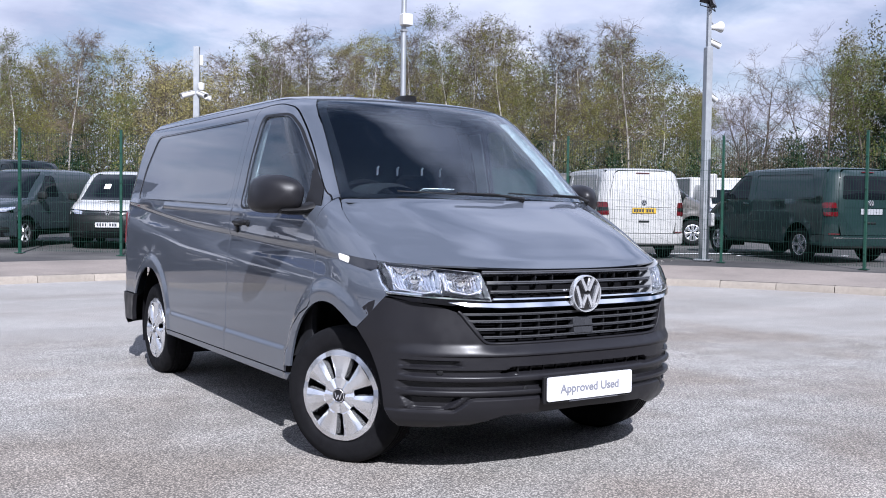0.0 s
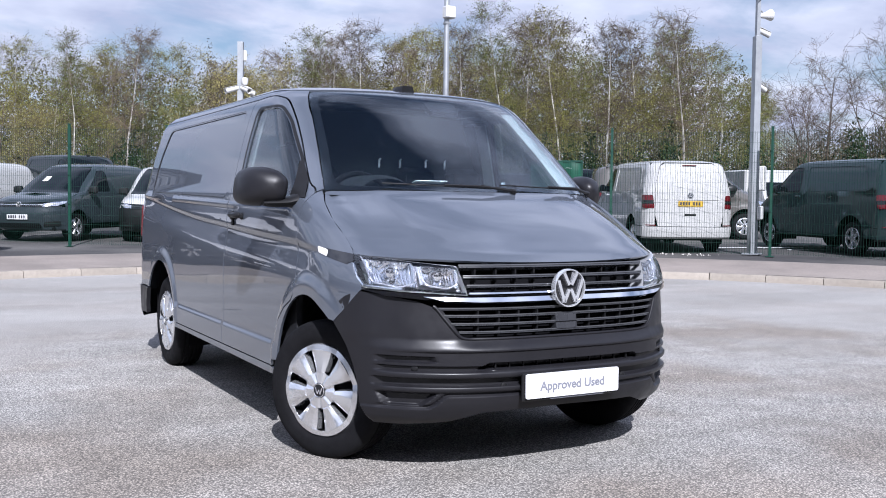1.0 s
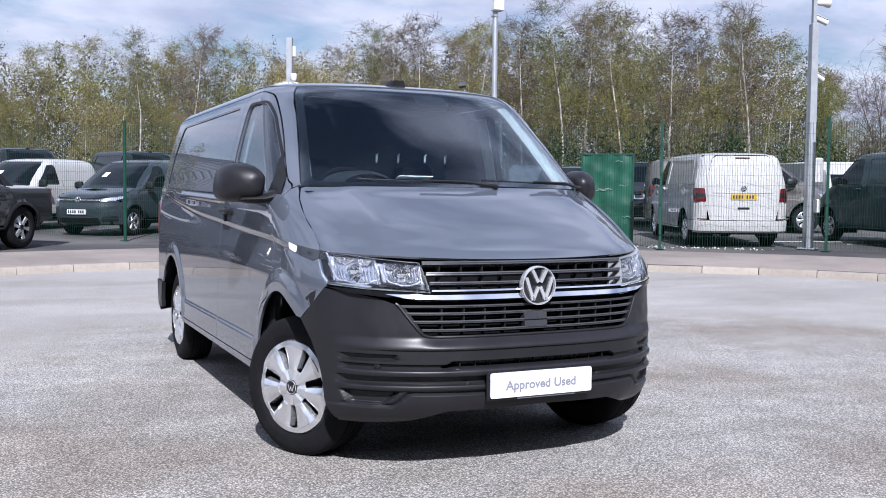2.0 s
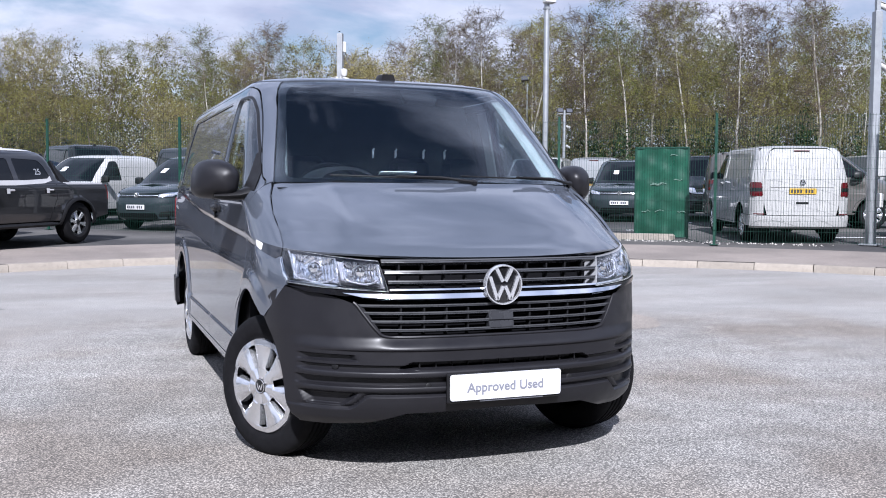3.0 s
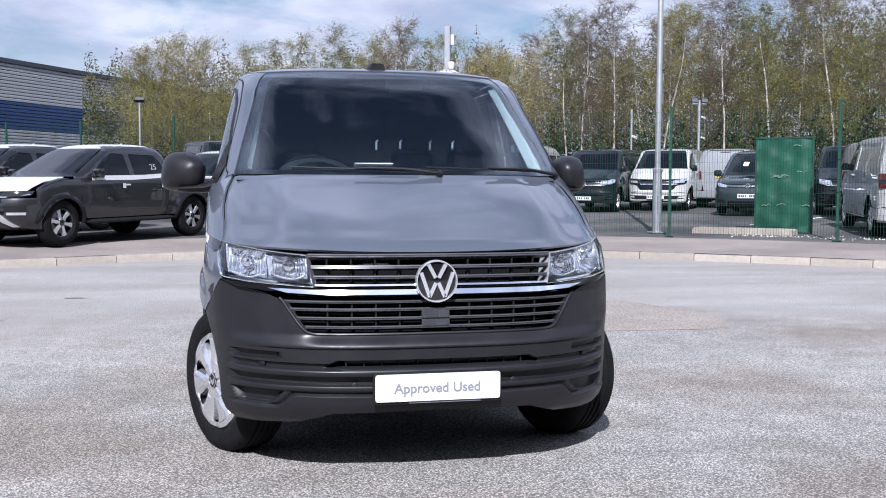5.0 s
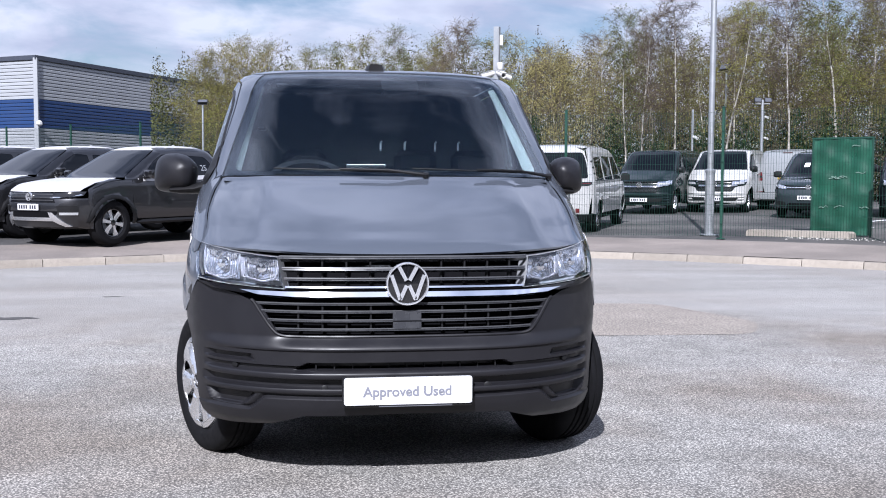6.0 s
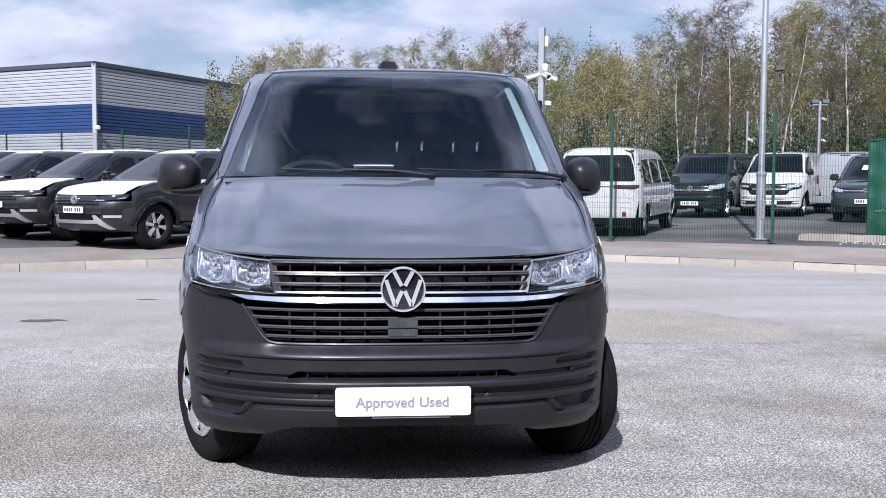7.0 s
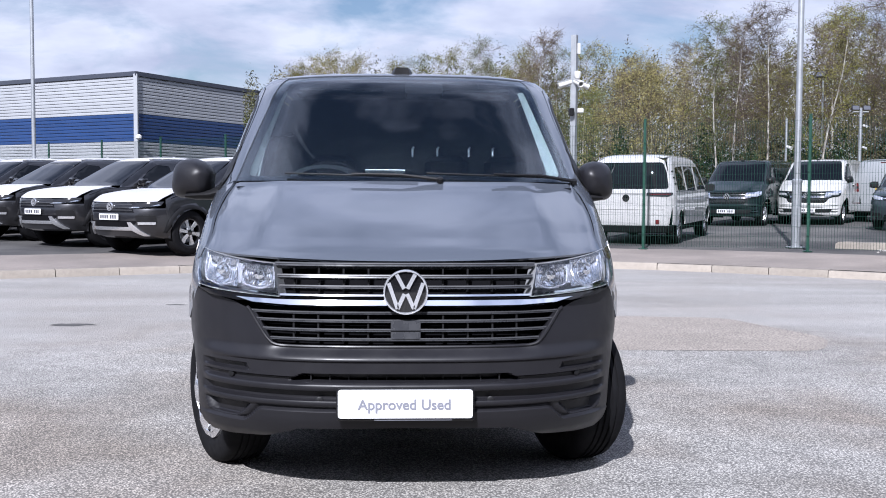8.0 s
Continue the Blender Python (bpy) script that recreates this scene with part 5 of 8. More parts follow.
def t6_tail(v, S, paint_name, bump_mat, glazed):
    R = S.on_rear()
    st = 0.1
    gate = [(-0.66, 0.56), (0.66, 0.56), (0.72, 0.80), (0.72, 1.20), (0.70, 1.45), (0.60, 1.80), (0.50, 1.855), (-0.50, 1.855), (-0.60, 1.80), (-0.70, 1.45), (-0.72, 1.20), (-0.72, 0.80)]
    t = sheet_part("tailgate", paint_name, v, gate, R, st, flip=True)
    for s in (-1, 1):
        fn = (lambda sg: (lambda x, z: (sg * x, S.rear(x, z), z)))(s)
        post = [(0.722, 0.56), (0.80, 0.50), (0.93, 0.50), (0.945, 0.90), (0.940, 1.15), (0.90, 1.40), (0.80, 1.78), (0.70, 1.87), (0.52, 1.875), (0.61, 1.80), (0.705, 1.45), (0.727, 1.20)]
        part("rear_post", sheet(post, fn, st, flip=s > 0), paint_name, v)
        part("tail_lamp", sheet(rounded([(0.735, 0.93), (0.935, 0.93), (0.937, 1.20), (0.76, 1.20)], 0.03), fn, st, off=0.012, thick=0.02, flip=s > 0), "red_lens", v, "red tail lamp")
        part("tail_lamp_band", sheet(rounded([(0.745, 1.02), (0.936, 1.02), (0.937, 1.09), (0.75, 1.09)], 0.01), fn, st, off=0.016, thick=0.01, flip=s > 0), "gloss_black", v)
        part("bumper_reflector", sheet(rounded([(0.70, 0.57), (0.88, 0.57), (0.88, 0.59), (0.70, 0.59)], 0.008), fn, st, off=0.03, thick=0.01, flip=s > 0), "red_lens", v)
    part("rear_bumper", loft([[(x, S.rear(x * 0.99, z) + 0.02 + k, z) for x in np.linspace(-0.945, 0.945, 25)] for z, k in ((0.30, -0.06), (0.34, 0.0), (0.50, 0.012), (0.545, 0.008), (0.552, -0.05))][::-1], closed=False), bump_mat, v, "", 30)
    part("gate_crease", sheet([(-0.60, 1.105), (0.60, 1.105), (0.60, 1.122), (-0.60, 1.122)], R, st, off=0.012, thick=0.014, flip=True), paint_name, t)
    part("plate_recess", sheet(rounded([(-0.30, 0.96), (0.30, 0.96), (0.30, 1.10), (-0.30, 1.10)], 0.02), R, st, off=0.001, thick=0.004, flip=True), paint_name, t)
    y = S.rear(0, 1.03)
    plate(v, pose(0, y + 0.012, 1.03, 0, 0, 180), not glazed, "lamp_grey" if glazed else "plate_yellow")
    if glazed:
        win = rounded([(-0.64, 1.27), (0.64, 1.27), (0.57, 1.74), (-0.57, 1.74)], 0.06)
        part("rear_glass", sheet(win, R, st, off=0.004, thick=0.006, flip=True), "privacy_glass", t, "dark tailgate glass")
        part("bumper_trim", sheet([(-0.80, 0.50), (0.80, 0.50), (0.80, 0.512), (-0.80, 0.512)], R, st, off=0.036, thick=0.01, flip=True), "chrome", v)
    badge(v, pose(0, S.rear(0, 1.20) - 0.002, 1.20, -8, 0, 180), 0.062)
    part("gate_handle", box((0, S.rear(0, 0.80) + 0.004, 0.80), (0.24, 0.02, 0.045), 0.01), "black_plastic", t)
    part("brake_light", box((0, S.rear(0, 1.80) + 0.0, 1.815), (0.30, 0.03, 0.022), 0.006), "red_lens", t)


def t6_hero_cab(v, S):
    """What shows through the glass: dash, wheel, seats, bulkhead, light pillar trims."""
    dash = []
    for y, z, h in ((0.80, 1.285, 0.80), (1.00, 1.300, 0.82), (1.22, 1.315, 0.82), (1.36, 1.30, 0.82), (1.42, 1.20, 0.82), (1.40, 0.80, 0.80)):
        dash.append([(x, y + 0.12 * (abs(x) / 0.8) ** 2 * (1 if y < 1.1 else 0.2), z + 0.02 * math.cos(x * 3.0)) for x in np.linspace(-h, h, 21)])
    dd = part("dashboard", loft(dash, closed=False), "cab_dark", v, "black dashboard")
    part("binnacle", loft([[(-0.40 + 0.19 * math.cos(a) * k, y, 1.30 + 0.085 * math.sin(a) * k) for a in np.linspace(0, math.pi, 13)] for y, k in ((1.12, 0.75), (1.22, 1.0), (1.36, 1.0))], closed=False), "cab_dark", dd)
    part("dash_paper", moved(box((0, 0, 0), (0.20, 0.05, 0.003)), pose(-0.10, 1.20, 1.352, -16)), "paper", dd, "white paper on the dashboard")
    part("dash_vent", box((0.02, 0.95, 1.318), (0.9, 0.05, 0.008), 0.003), "black_plastic", dd)
    sw = part("steering_wheel", moved(join(tube([(0.19 * math.cos(a), 0.19 * math.sin(a), 0) for a in np.linspace(0, 2 * math.pi, 33)], 0.016, 8), box((0, -0.02, -0.01), (0.13, 0.10, 0.04), 0.015), box((-0.11, 0, 0), (0.13, 0.03, 0.02), 0.008), box((0.11, 0, 0), (0.13, 0.03, 0.02), 0.008), box((0, -0.11, 0), (0.04, 0.13, 0.02), 0.008)), pose(-0.40, 1.42, 1.23, 62, 0, 0)), "seat_cloth", v, "black steering wheel")
    for sx in (-0.42, 0.25, 0.60):
        seat = new("seat")
        seat.parent = v
        part("seat_back", moved(box((0, 0, 0), (0.48 if sx < 0 else 0.34, 0.13, 0.62), 0.05), pose(sx, 1.96, 1.04, -12)), "seat_cloth", seat)
        part("seat_cushion", box((sx, 1.76, 0.86), (0.48 if sx < 0 else 0.34, 0.5, 0.14), 0.05), "seat_cloth", seat)
        part("headrest", moved(box((0, 0, 0), (0.26, 0.09, 0.20), 0.04), pose(sx, 2.03, 1.365, -8)), "seat_cloth", seat)
    part("bulkhead", prism([(-0.86, 0.45), (0.86, 0.45), (0.86, 1.20), (0.68, 1.80), (0.5, 1.84), (-0.5, 1.84), (-0.68, 1.80), (-0.86, 1.20)], 0, 0.03, lambda u, z, d: (u, 2.19 + d, z)), "cab_dark", v, "dark steel bulkhead")
    part("load_floor", box((0, 3.4, 0.42), (1.6, 2.4, 0.04)), "shade_black", v)
    for x in (0.05, 0.20, 0.39, 0.535):
        part("load_hook", tube([(x + 0.008, 2.16, 1.525), (x, 2.165, 1.515), (x, 2.165, 1.475), (x, 2.17, 1.468)], 0.0068, 6), "paper", v, "small white bulkhead hook")
    arm_ = part("phone_holder", tube([(-0.78, 1.80, 1.535), (-0.74, 1.83, 1.556), (-0.69, 1.87, 1.56), (-0.665, 1.89, 1.575)], 0.006, 6), "black_plastic", v, "thin black holder arm behind the door glass")
    part("holder_clip", box((-0.66, 1.89, 1.577), (0.05, 0.05, 0.022), 0.008), "black_plastic", arm_)
    part("headlining", sheet([(-0.60, 1.75), (0.60, 1.75), (0.62, 2.2), (-0.62, 2.2)], lambda x, y: (x, y, 1.83 + 0.02 * (y - 1.75) - 0.03 * x * x), 0.2, thick=0.02), "cab_dark", v)
    part("sun_visor", join(box((-0.34, 1.62, 1.80), (0.46, 0.10, 0.02), 0.008), box((0.34, 1.62, 1.80), (0.46, 0.10, 0.02), 0.008)), "cab_dark", v)
    part("screen_sensor", sheet(rounded([(0.0, 1.78), (0.20, 1.78), (0.20, 1.845), (0.0, 1.845)], 0.02), S.on_front(), 0.1, off=-0.02, thick=0.03), "seat_cloth", v)
    for s in (-1, 1):
        fn = (lambda sg: (lambda x, z: (sg * x, S.front(x, z), z)))(s)
        edge_in, edge_back = [], []
        for k in range(9):
            z = 1.315 + (1.79 - 1.315) * k / 8
            wdt = (0.030 if s > 0 else 0.012) + 0.030 * (1 - k / 8)
            x0, x1 = t6_windscreen(z) - 0.042, t6_windscreen(z) - 0.042 - wdt
            edge_in.append(Vector((s * x0, S.front(x0, z) + 0.03, z)))
            edge_back.append(Vector((s * x1, S.front(x0, z) + 0.09, z)))
        part("pillar_trim", loft([edge_in, [a.lerp(b, 0.5) - Vector((0, 0.008, 0)) for a, b in zip(edge_in, edge_back)], edge_back], closed=False), "cab_trim", v, "pale grey inner pillar trim")
        part("post_trim", sheet([(2.05, 1.25), (2.17, 1.25), (2.14, 1.78), (2.02, 1.78)], S.on_side(s), 0.1, off=-0.05, thick=0.012, flip=s < 0), "cab_trim", v, "pale grey inner post trim")
        part("door_lining", sheet([(1.10, 0.50), (2.10, 0.50), (2.08, 1.28), (1.10, 1.29)], S.on_side(s), 0.2, off=-0.06, thick=0.03, flip=s < 0), "cab_dark", v)
        # wipers
    for base, tip in (((0.06, 1.312), (-0.56, 1.330)), ((0.72, 1.315), (0.10, 1.332))):
        pts = []
        for k in range(9):
            t = k / 8
            x, z = base[0] + (tip[0] - base[0]) * t, base[1] + (tip[1] - base[1]) * t
            pts.append(Vector((x, S.front(x, z) - 0.016, z + 0.004)))
        wp = new("wiper")
        wp.parent = v
        part("wiper_blade", tube(pts, [0.0042] * 9, 6), "black_plastic", wp)
        arm = [Vector((base[0] + 0.10, S.front(base[0] + 0.1, 1.30) - 0.02, 1.305)), pts[1] + Vector((0, -0.02, 0.008)), pts[4] + Vector((0, -0.018, 0.006))]
        part("wiper_arm", tube(arm, [0.010, 0.007, 0.005], 6), "black_plastic", wp)
        part("wiper_pivot", moved(lathe([(0.016, -0.01), (0.0145, 0.009), (0.001, 0.011)], 14), pose(arm[0].x, arm[0].y, arm[0].z, 0, -60, -90)), "black_plastic", wp)


def placed(x, y, fx, fy, wb=3.0, lead=0.9):
    """The pose of a vehicle whose front centre is at (x, y) and which faces (fx, fy), on the sloping ground."""
    d = Vector((fx, fy)).normalized()
    zf = ground_z(x - d.x * lead, y - d.y * lead)
    zr = ground_z(x - d.x * (lead + wb), y - d.y * (lead + wb))
    tilt = math.degrees(math.atan2(zf - zr, wb))
    z = zf + (zf - zr) / wb * lead
    return pose(x, y, z, -tilt, 0, math.degrees(math.atan2(d.x, -d.y)))


HERO = t6("grey_paint", "mid grey panel van with dark plastic bumper parked in the yard", pose(0, 0, 0), hero=True)

# ---- other vehicles ----
CADDY_ROWS = [
    (0.22, 0.86, 0.14, 0.62, 4.40, 0.25), (0.30, 0.90, 0.05, 0.66, 4.45, 0.28), (0.45, 0.922, 0.015, 0.68, 4.49, 0.30), (0.60, 0.927, 0.010, 0.66, 4.50, 0.32),
    (0.75, 0.926, 0.030, 0.64, 4.49, 0.36), (0.86, 0.922, 0.075, 0.66, 4.48, 0.40), (0.94, 0.918, 0.170, 0.66, 4.47, 0.40), (1.00, 0.914, 0.360, 0.62, 4.46, 0.40),
    (1.05, 0.908, 0.620, 0.56, 4.45, 0.40), (1.09, 0.900, 0.860, 0.50, 4.44, 0.40), (1.14, 0.885, 0.960, 0.48, 4.43, 0.40), (1.30, 0.850, 1.200, 0.44, 4.39, 0.40),
    (1.50, 0.805, 1.510, 0.40, 4.33, 0.40), (1.66, 0.755, 1.780, 0.38, 4.26, 0.40), (1.73, 0.710, 1.930, 0.42, 4.20, 0.45), (1.77, 0.640, 2.100, 0.5, 4.1, 0.5), (1.80, 0.46, 2.45, 0.55, 3.8, 0.5), (1.812, 0.05, 3.0, 0.2, 3.3, 0.15)]
BUZZ_ROWS = [
    (0.22, 0.90, 0.20, 0.60, 4.60, 0.25), (0.32, 0.95, 0.06, 0.66, 4.66, 0.30), (0.50, 0.985, 0.010, 0.68, 4.70, 0.34), (0.75, 0.992, 0.020, 0.68, 4.71, 0.38),
    (0.95, 0.990, 0.080, 0.68, 4.71, 0.42), (1.05, 0.982, 0.190, 0.62, 4.70, 0.42), (1.12, 0.970, 0.330, 0.58, 4.69, 0.42), (1.30, 0.925, 0.560, 0.52, 4.64, 0.42), (1.50, 0.880, 0.820, 0.50, 4.58, 0.42),
    (1.70, 0.830, 1.080, 0.48, 4.50, 0.42), (1.80, 0.785, 1.250, 0.50, 4.45, 0.45), (1.86, 0.72, 1.45, 0.55, 4.35, 0.5), (1.90, 0.60, 1.75, 0.6, 4.15, 0.6), (1.925, 0.35, 2.3, 0.6, 3.7, 0.5), (1.93, 0.05, 2.8, 0.2, 3.2, 0.15)]
PICK_ROWS = [
    (0.36, 0.86, 0.16, 0.60, 5.20, 0.20), (0.46, 0.92, 0.05, 0.64, 5.28, 0.22), (0.60, 0.950, 0.010, 0.62, 5.30, 0.24), (0.80, 0.955, 0.005, 0.56, 5.31, 0.26),
    (0.98, 0.952, 0.020, 0.52, 5.31, 0.26), (1.08, 0.946, 0.060, 0.52, 5.31, 0.26), (1.14, 0.938, 0.180, 0.56, 5.30, 0.26), (1.18, 0.925, 0.560, 0.56, 5.29, 0.26), (1.22, 0.905, 1.120, 0.42, 3.86, 0.22),
    (1.30, 0.880, 1.270, 0.40, 3.84, 0.22), (1.50, 0.805, 1.640, 0.36, 3.78, 0.22), (1.68, 0.735, 1.960, 0.36, 3.70, 0.24), (1.76, 0.69, 2.12, 0.42, 3.62, 0.3), (1.81, 0.61, 2.30, 0.5, 3.5, 0.35), (1.84, 0.45, 2.6, 0.5, 3.3, 0.35), (1.85, 0.05, 2.95, 0.2, 3.1, 0.1)]


def arches(cys, r, amount):
    def f(y, z):
        w = 0.0
        for cy in cys:
            w += amount * bump(math.hypot(y - cy, z - 0.34), r - 0.06, r + 0.07, 0.05)
        return w
    return f


def body_side(v, S, paint_name, sill_z, belt, axles, ar, y0, y1, top, st, doors, glass_poly, pillar, rear):
    """Both flanks: lower skin with arches, upper skin with glazing, door gaps as dark grooves."""
    for s in (-1, 1):
        SD, fl = S.on_side(s), s < 0
        lo = [(y0, belt), (y0, 0.42)] + arch(axles[0], 0.34, ar, 172, 8, 14) + arch(axles[1], 0.34, ar, 172, 8, 14) + [(y1, 0.42), (y1, belt)]
        lo = [(p[0], max(p[1], sill_z)) for p in lo]
        flank = sheet_part("side_panel", paint_name, v, lo, SD, st, flip=fl, thick=0.02)
        up = [(pillar[0], belt + 0.004)] + [p for p in pillar[1]] + rear
        sheet_part("upper_side", paint_name, v, up, SD, st, holes=[rounded(gp, 0.05) for gp in glass_poly], flip=fl, thick=0.02)
        for gp in glass_poly:
            part("side_glass", sheet(rounded([(p[0], p[1]) for p in gp], 0.05), SD, st * 1.5, flip=fl, off=-0.006, thick=0.006), "privacy_glass", v)
        for d in doors:
            part("door_gap", tube([Vector((s * (S.side(y, z) + 0.001), y, z)) for y, z in d], 0.005, 4), "shade_black", flank)
        for cy in axles:
            part("wheel_housing", moved(lathe([(0.02, -0.34), (ar + 0.01, -0.34), (ar + 0.02, 0.0)], 20, 0.0, math.pi), pose(s * (S.tab[0][200] - 0.05), cy, 0.34) @ Matrix.Diagonal((s, 1, 1, 1))), "shade_black", v)


def simple_mirror(v, s, x, y, z, mat):
    mm = part("door_mirror", moved(loft([[(dx * kx, dy, dz * kx) for dx, dz in ((-0.11, -0.07), (-0.04, -0.09), (0.09, -0.085), (0.115, 0.0), (0.09, 0.085), (-0.05, 0.09), (-0.11, 0.06))] for dy, kx in ((-0.06, 0.55), (-0.03, 0.92), (0.04, 1.0), (0.06, 0.9))], True, True), pose(s * (x + 0.12), y, z)), mat, v)
    part("mirror_foot", box((s * (x + 0.02), y, z - 0.07), (0.10, 0.06, 0.04), 0.01), "black_plastic", mm)
    return mm


def caddy(paint_name, label, m, nose="black_plastic", group="parked vans", tall=1.0):
    """A small van, front at y = 0 facing -y."""
    ax = (0.88, 3.635)
    S = Shape(CADDY_ROWS, arches(ax, 0.38, 0.015))
    v = empty("small_van", label, "van", group)
    v.matrix_world = m @ Matrix.Diagonal((1, 1, tall, 1))
    F, R, TOP = S.on_front(), S.on_rear(), S.on_top()
    st = 0.09
    ws = [(S.front(xx, z), z) for xx, z in ((0.80, 1.10), (0.72, 1.30), (0.66, 1.50), (0.59, 1.68))]
    body_side(v, S, paint_name, 0.28, 1.08, ax, 0.375, 0.60, 4.30, 1.70, st,
              [[(1.12, 1.06), (1.10, 0.8), (1.24, 0.5), (1.30, 0.32)], [(2.32, 1.70), (2.40, 1.08), (2.40, 0.32)]],
              [[(1.33, 1.12), (2.26, 1.12), (2.20, 1.56), (2.12, 1.63), (1.92, 1.62)]], (1.02, ws + [(2.05, 1.73), (3.95, 1.72)]), [(4.05, 1.68), (4.13, 1.5), (4.20, 1.3), (4.27, 1.084)])
    for s in (-1, 1):
        part("front_wing", sheet([(0.50, 0.60), (0.60, 0.60), (0.605, 1.085), (1.02, 1.085), (0.78, 1.02), (0.62, 0.985), (0.45, 0.93)], S.on_side(s), st, flip=s < 0), paint_name, v)
        wheel(v, s * 0.79, ax[0], 0.325, s, 0, "five", 1, 0.205)
        wheel(v, s * 0.79, ax[1], 0.325, s, 0, "five", 1, 0.205)
        simple_mirror(v, s, S.side(1.35, 1.12), 1.36, 1.16, "black_plastic")
        fn = (lambda sg: (lambda x, z: (sg * x, S.front(x, z), z)))(s)
        hl = part("headlamp", sheet([(0.56, 0.775), (0.80, 0.80), (0.885, 0.86), (0.88, 0.90), (0.74, 0.885), (0.56, 0.845)], fn, 0.06, off=0.006, thick=0.02, flip=s < 0), "reflector", v, "clear headlamp")
        part("lamp_mask", sheet([(0.60, 0.80), (0.80, 0.822), (0.84, 0.855), (0.74, 0.86), (0.60, 0.832)], fn, 0.06, off=0.010, thick=0.006, flip=s < 0), "lamp_grey", hl)
        part("fog_recess", sheet(rounded([(0.56, 0.34), (0.84, 0.36), (0.84, 0.46), (0.60, 0.44)], 0.03), fn, 0.1, off=0.006, thick=0.01, flip=s < 0), "black_plastic", v)
        rf = (lambda sg: (lambda x, z: (sg * x, S.rear(x, z), z)))(s)
        part("tail_lamp", sheet([(0.80, 0.85), (0.91, 0.85), (0.88, 1.35), (0.80, 1.35)], rf, 0.1, off=0.006, thick=0.02, flip=s > 0), "red_lens", v)
    hood = [(x, 0.868 + 0.03 * (abs(x) / 0.85) ** 2) for x in np.linspace(-0.85, 0.85, 13)] + [(0.86, 0.95), (0.85, 1.02), (0.80, 1.09)] + [(x, 1.096) for x in np.linspace(0.7, -0.7, 9)] + [(-0.80, 1.09), (-0.85, 1.02), (-0.86, 0.95)]
    sheet_part("bonnet", paint_name, v, hood, F, st, steps=(st, 0.025))
    scr = [(-0.79, 1.105), (0.79, 1.105), (0.72, 1.30), (0.655, 1.50), (0.58, 1.69), (0.3, 1.71), (-0.3, 1.71), (-0.58, 1.69), (-0.655, 1.50), (-0.72, 1.30)]
    sheet_part("windscreen", "privacy_glass", v, scr, F, st, off=-0.004, thick=0.008)
    part("screen_label", sheet([(-0.30, 1.36), (-0.16, 1.36), (-0.15, 1.47), (-0.29, 1.47)], F, 0.1, off=0.002, thick=0.003), "paper", v, "paper label in the windscreen")
    edge = [(S.side(y, 1.715), y) for y in np.linspace(1.98, 4.15, 8)]
    sheet_part("roof", paint_name, v, [(-x, y) for x, y in edge] + [(x, y) for x, y in edge[::-1]] + [(x, S.front(x, 1.71) + 0.01) for x in np.linspace(0.55, -0.55, 7)], TOP, 0.18)
    part("front_bumper", loft([[(x, min(S.front(x, z) - k, 0.52), z) for x in np.linspace(-0.922, 0.922, 33)] for z, k in ((0.24, -0.05), (0.27, 0.0), (0.50, 0.006), (0.66, 0.004), (0.70, -0.004), (0.77, -0.006))], closed=False), nose, v, "", 30)
    part("grille_panel", sheet([(-0.86, 0.775), (-0.55, 0.768), (0.55, 0.768), (0.86, 0.775), (0.84, 0.80), (0.55, 0.862), (-0.55, 0.862), (-0.84, 0.80)], F, st, off=0.003, thick=0.03), "gloss_black", v)
    part("grille_slat", sheet([(-0.55, 0.81), (0.55, 0.81), (0.55, 0.822), (-0.55, 0.822)], F, st, off=0.010, thick=0.012), "silver_trim" if nose != "black_plastic" else "grille_plastic", v)
    # near-black panel paints the shaded opening of the lower grille
    part("lower_grille", sheet(rounded([(-0.55, 0.31), (0.55, 0.31), (0.50, 0.41), (-0.50, 0.41)], 0.02), F, st, off=0.012, thick=0.01), "shade_black", v)
    plate(v, pose(0, -0.012, 0.55), True, "plate_white")
    badge(v, pose(0, S.front(0, 0.82) - 0.006, 0.825), 0.065)
    part("tailgate", sheet([(-0.86, 0.40), (0.86, 0.40), (0.88, 0.9), (0.80, 1.4), (0.68, 1.69), (-0.68, 1.69), (-0.80, 1.4), (-0.88, 0.9)], R, 0.15, flip=True), paint_name, v)
    part("underbody", box((0, 2.2, 0.30), (1.5, 3.9, 0.12), 0.02), "shade_black", v)
    # dark board inside stands in for the cab's shade
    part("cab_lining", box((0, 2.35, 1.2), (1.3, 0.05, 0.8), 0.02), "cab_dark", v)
    return v


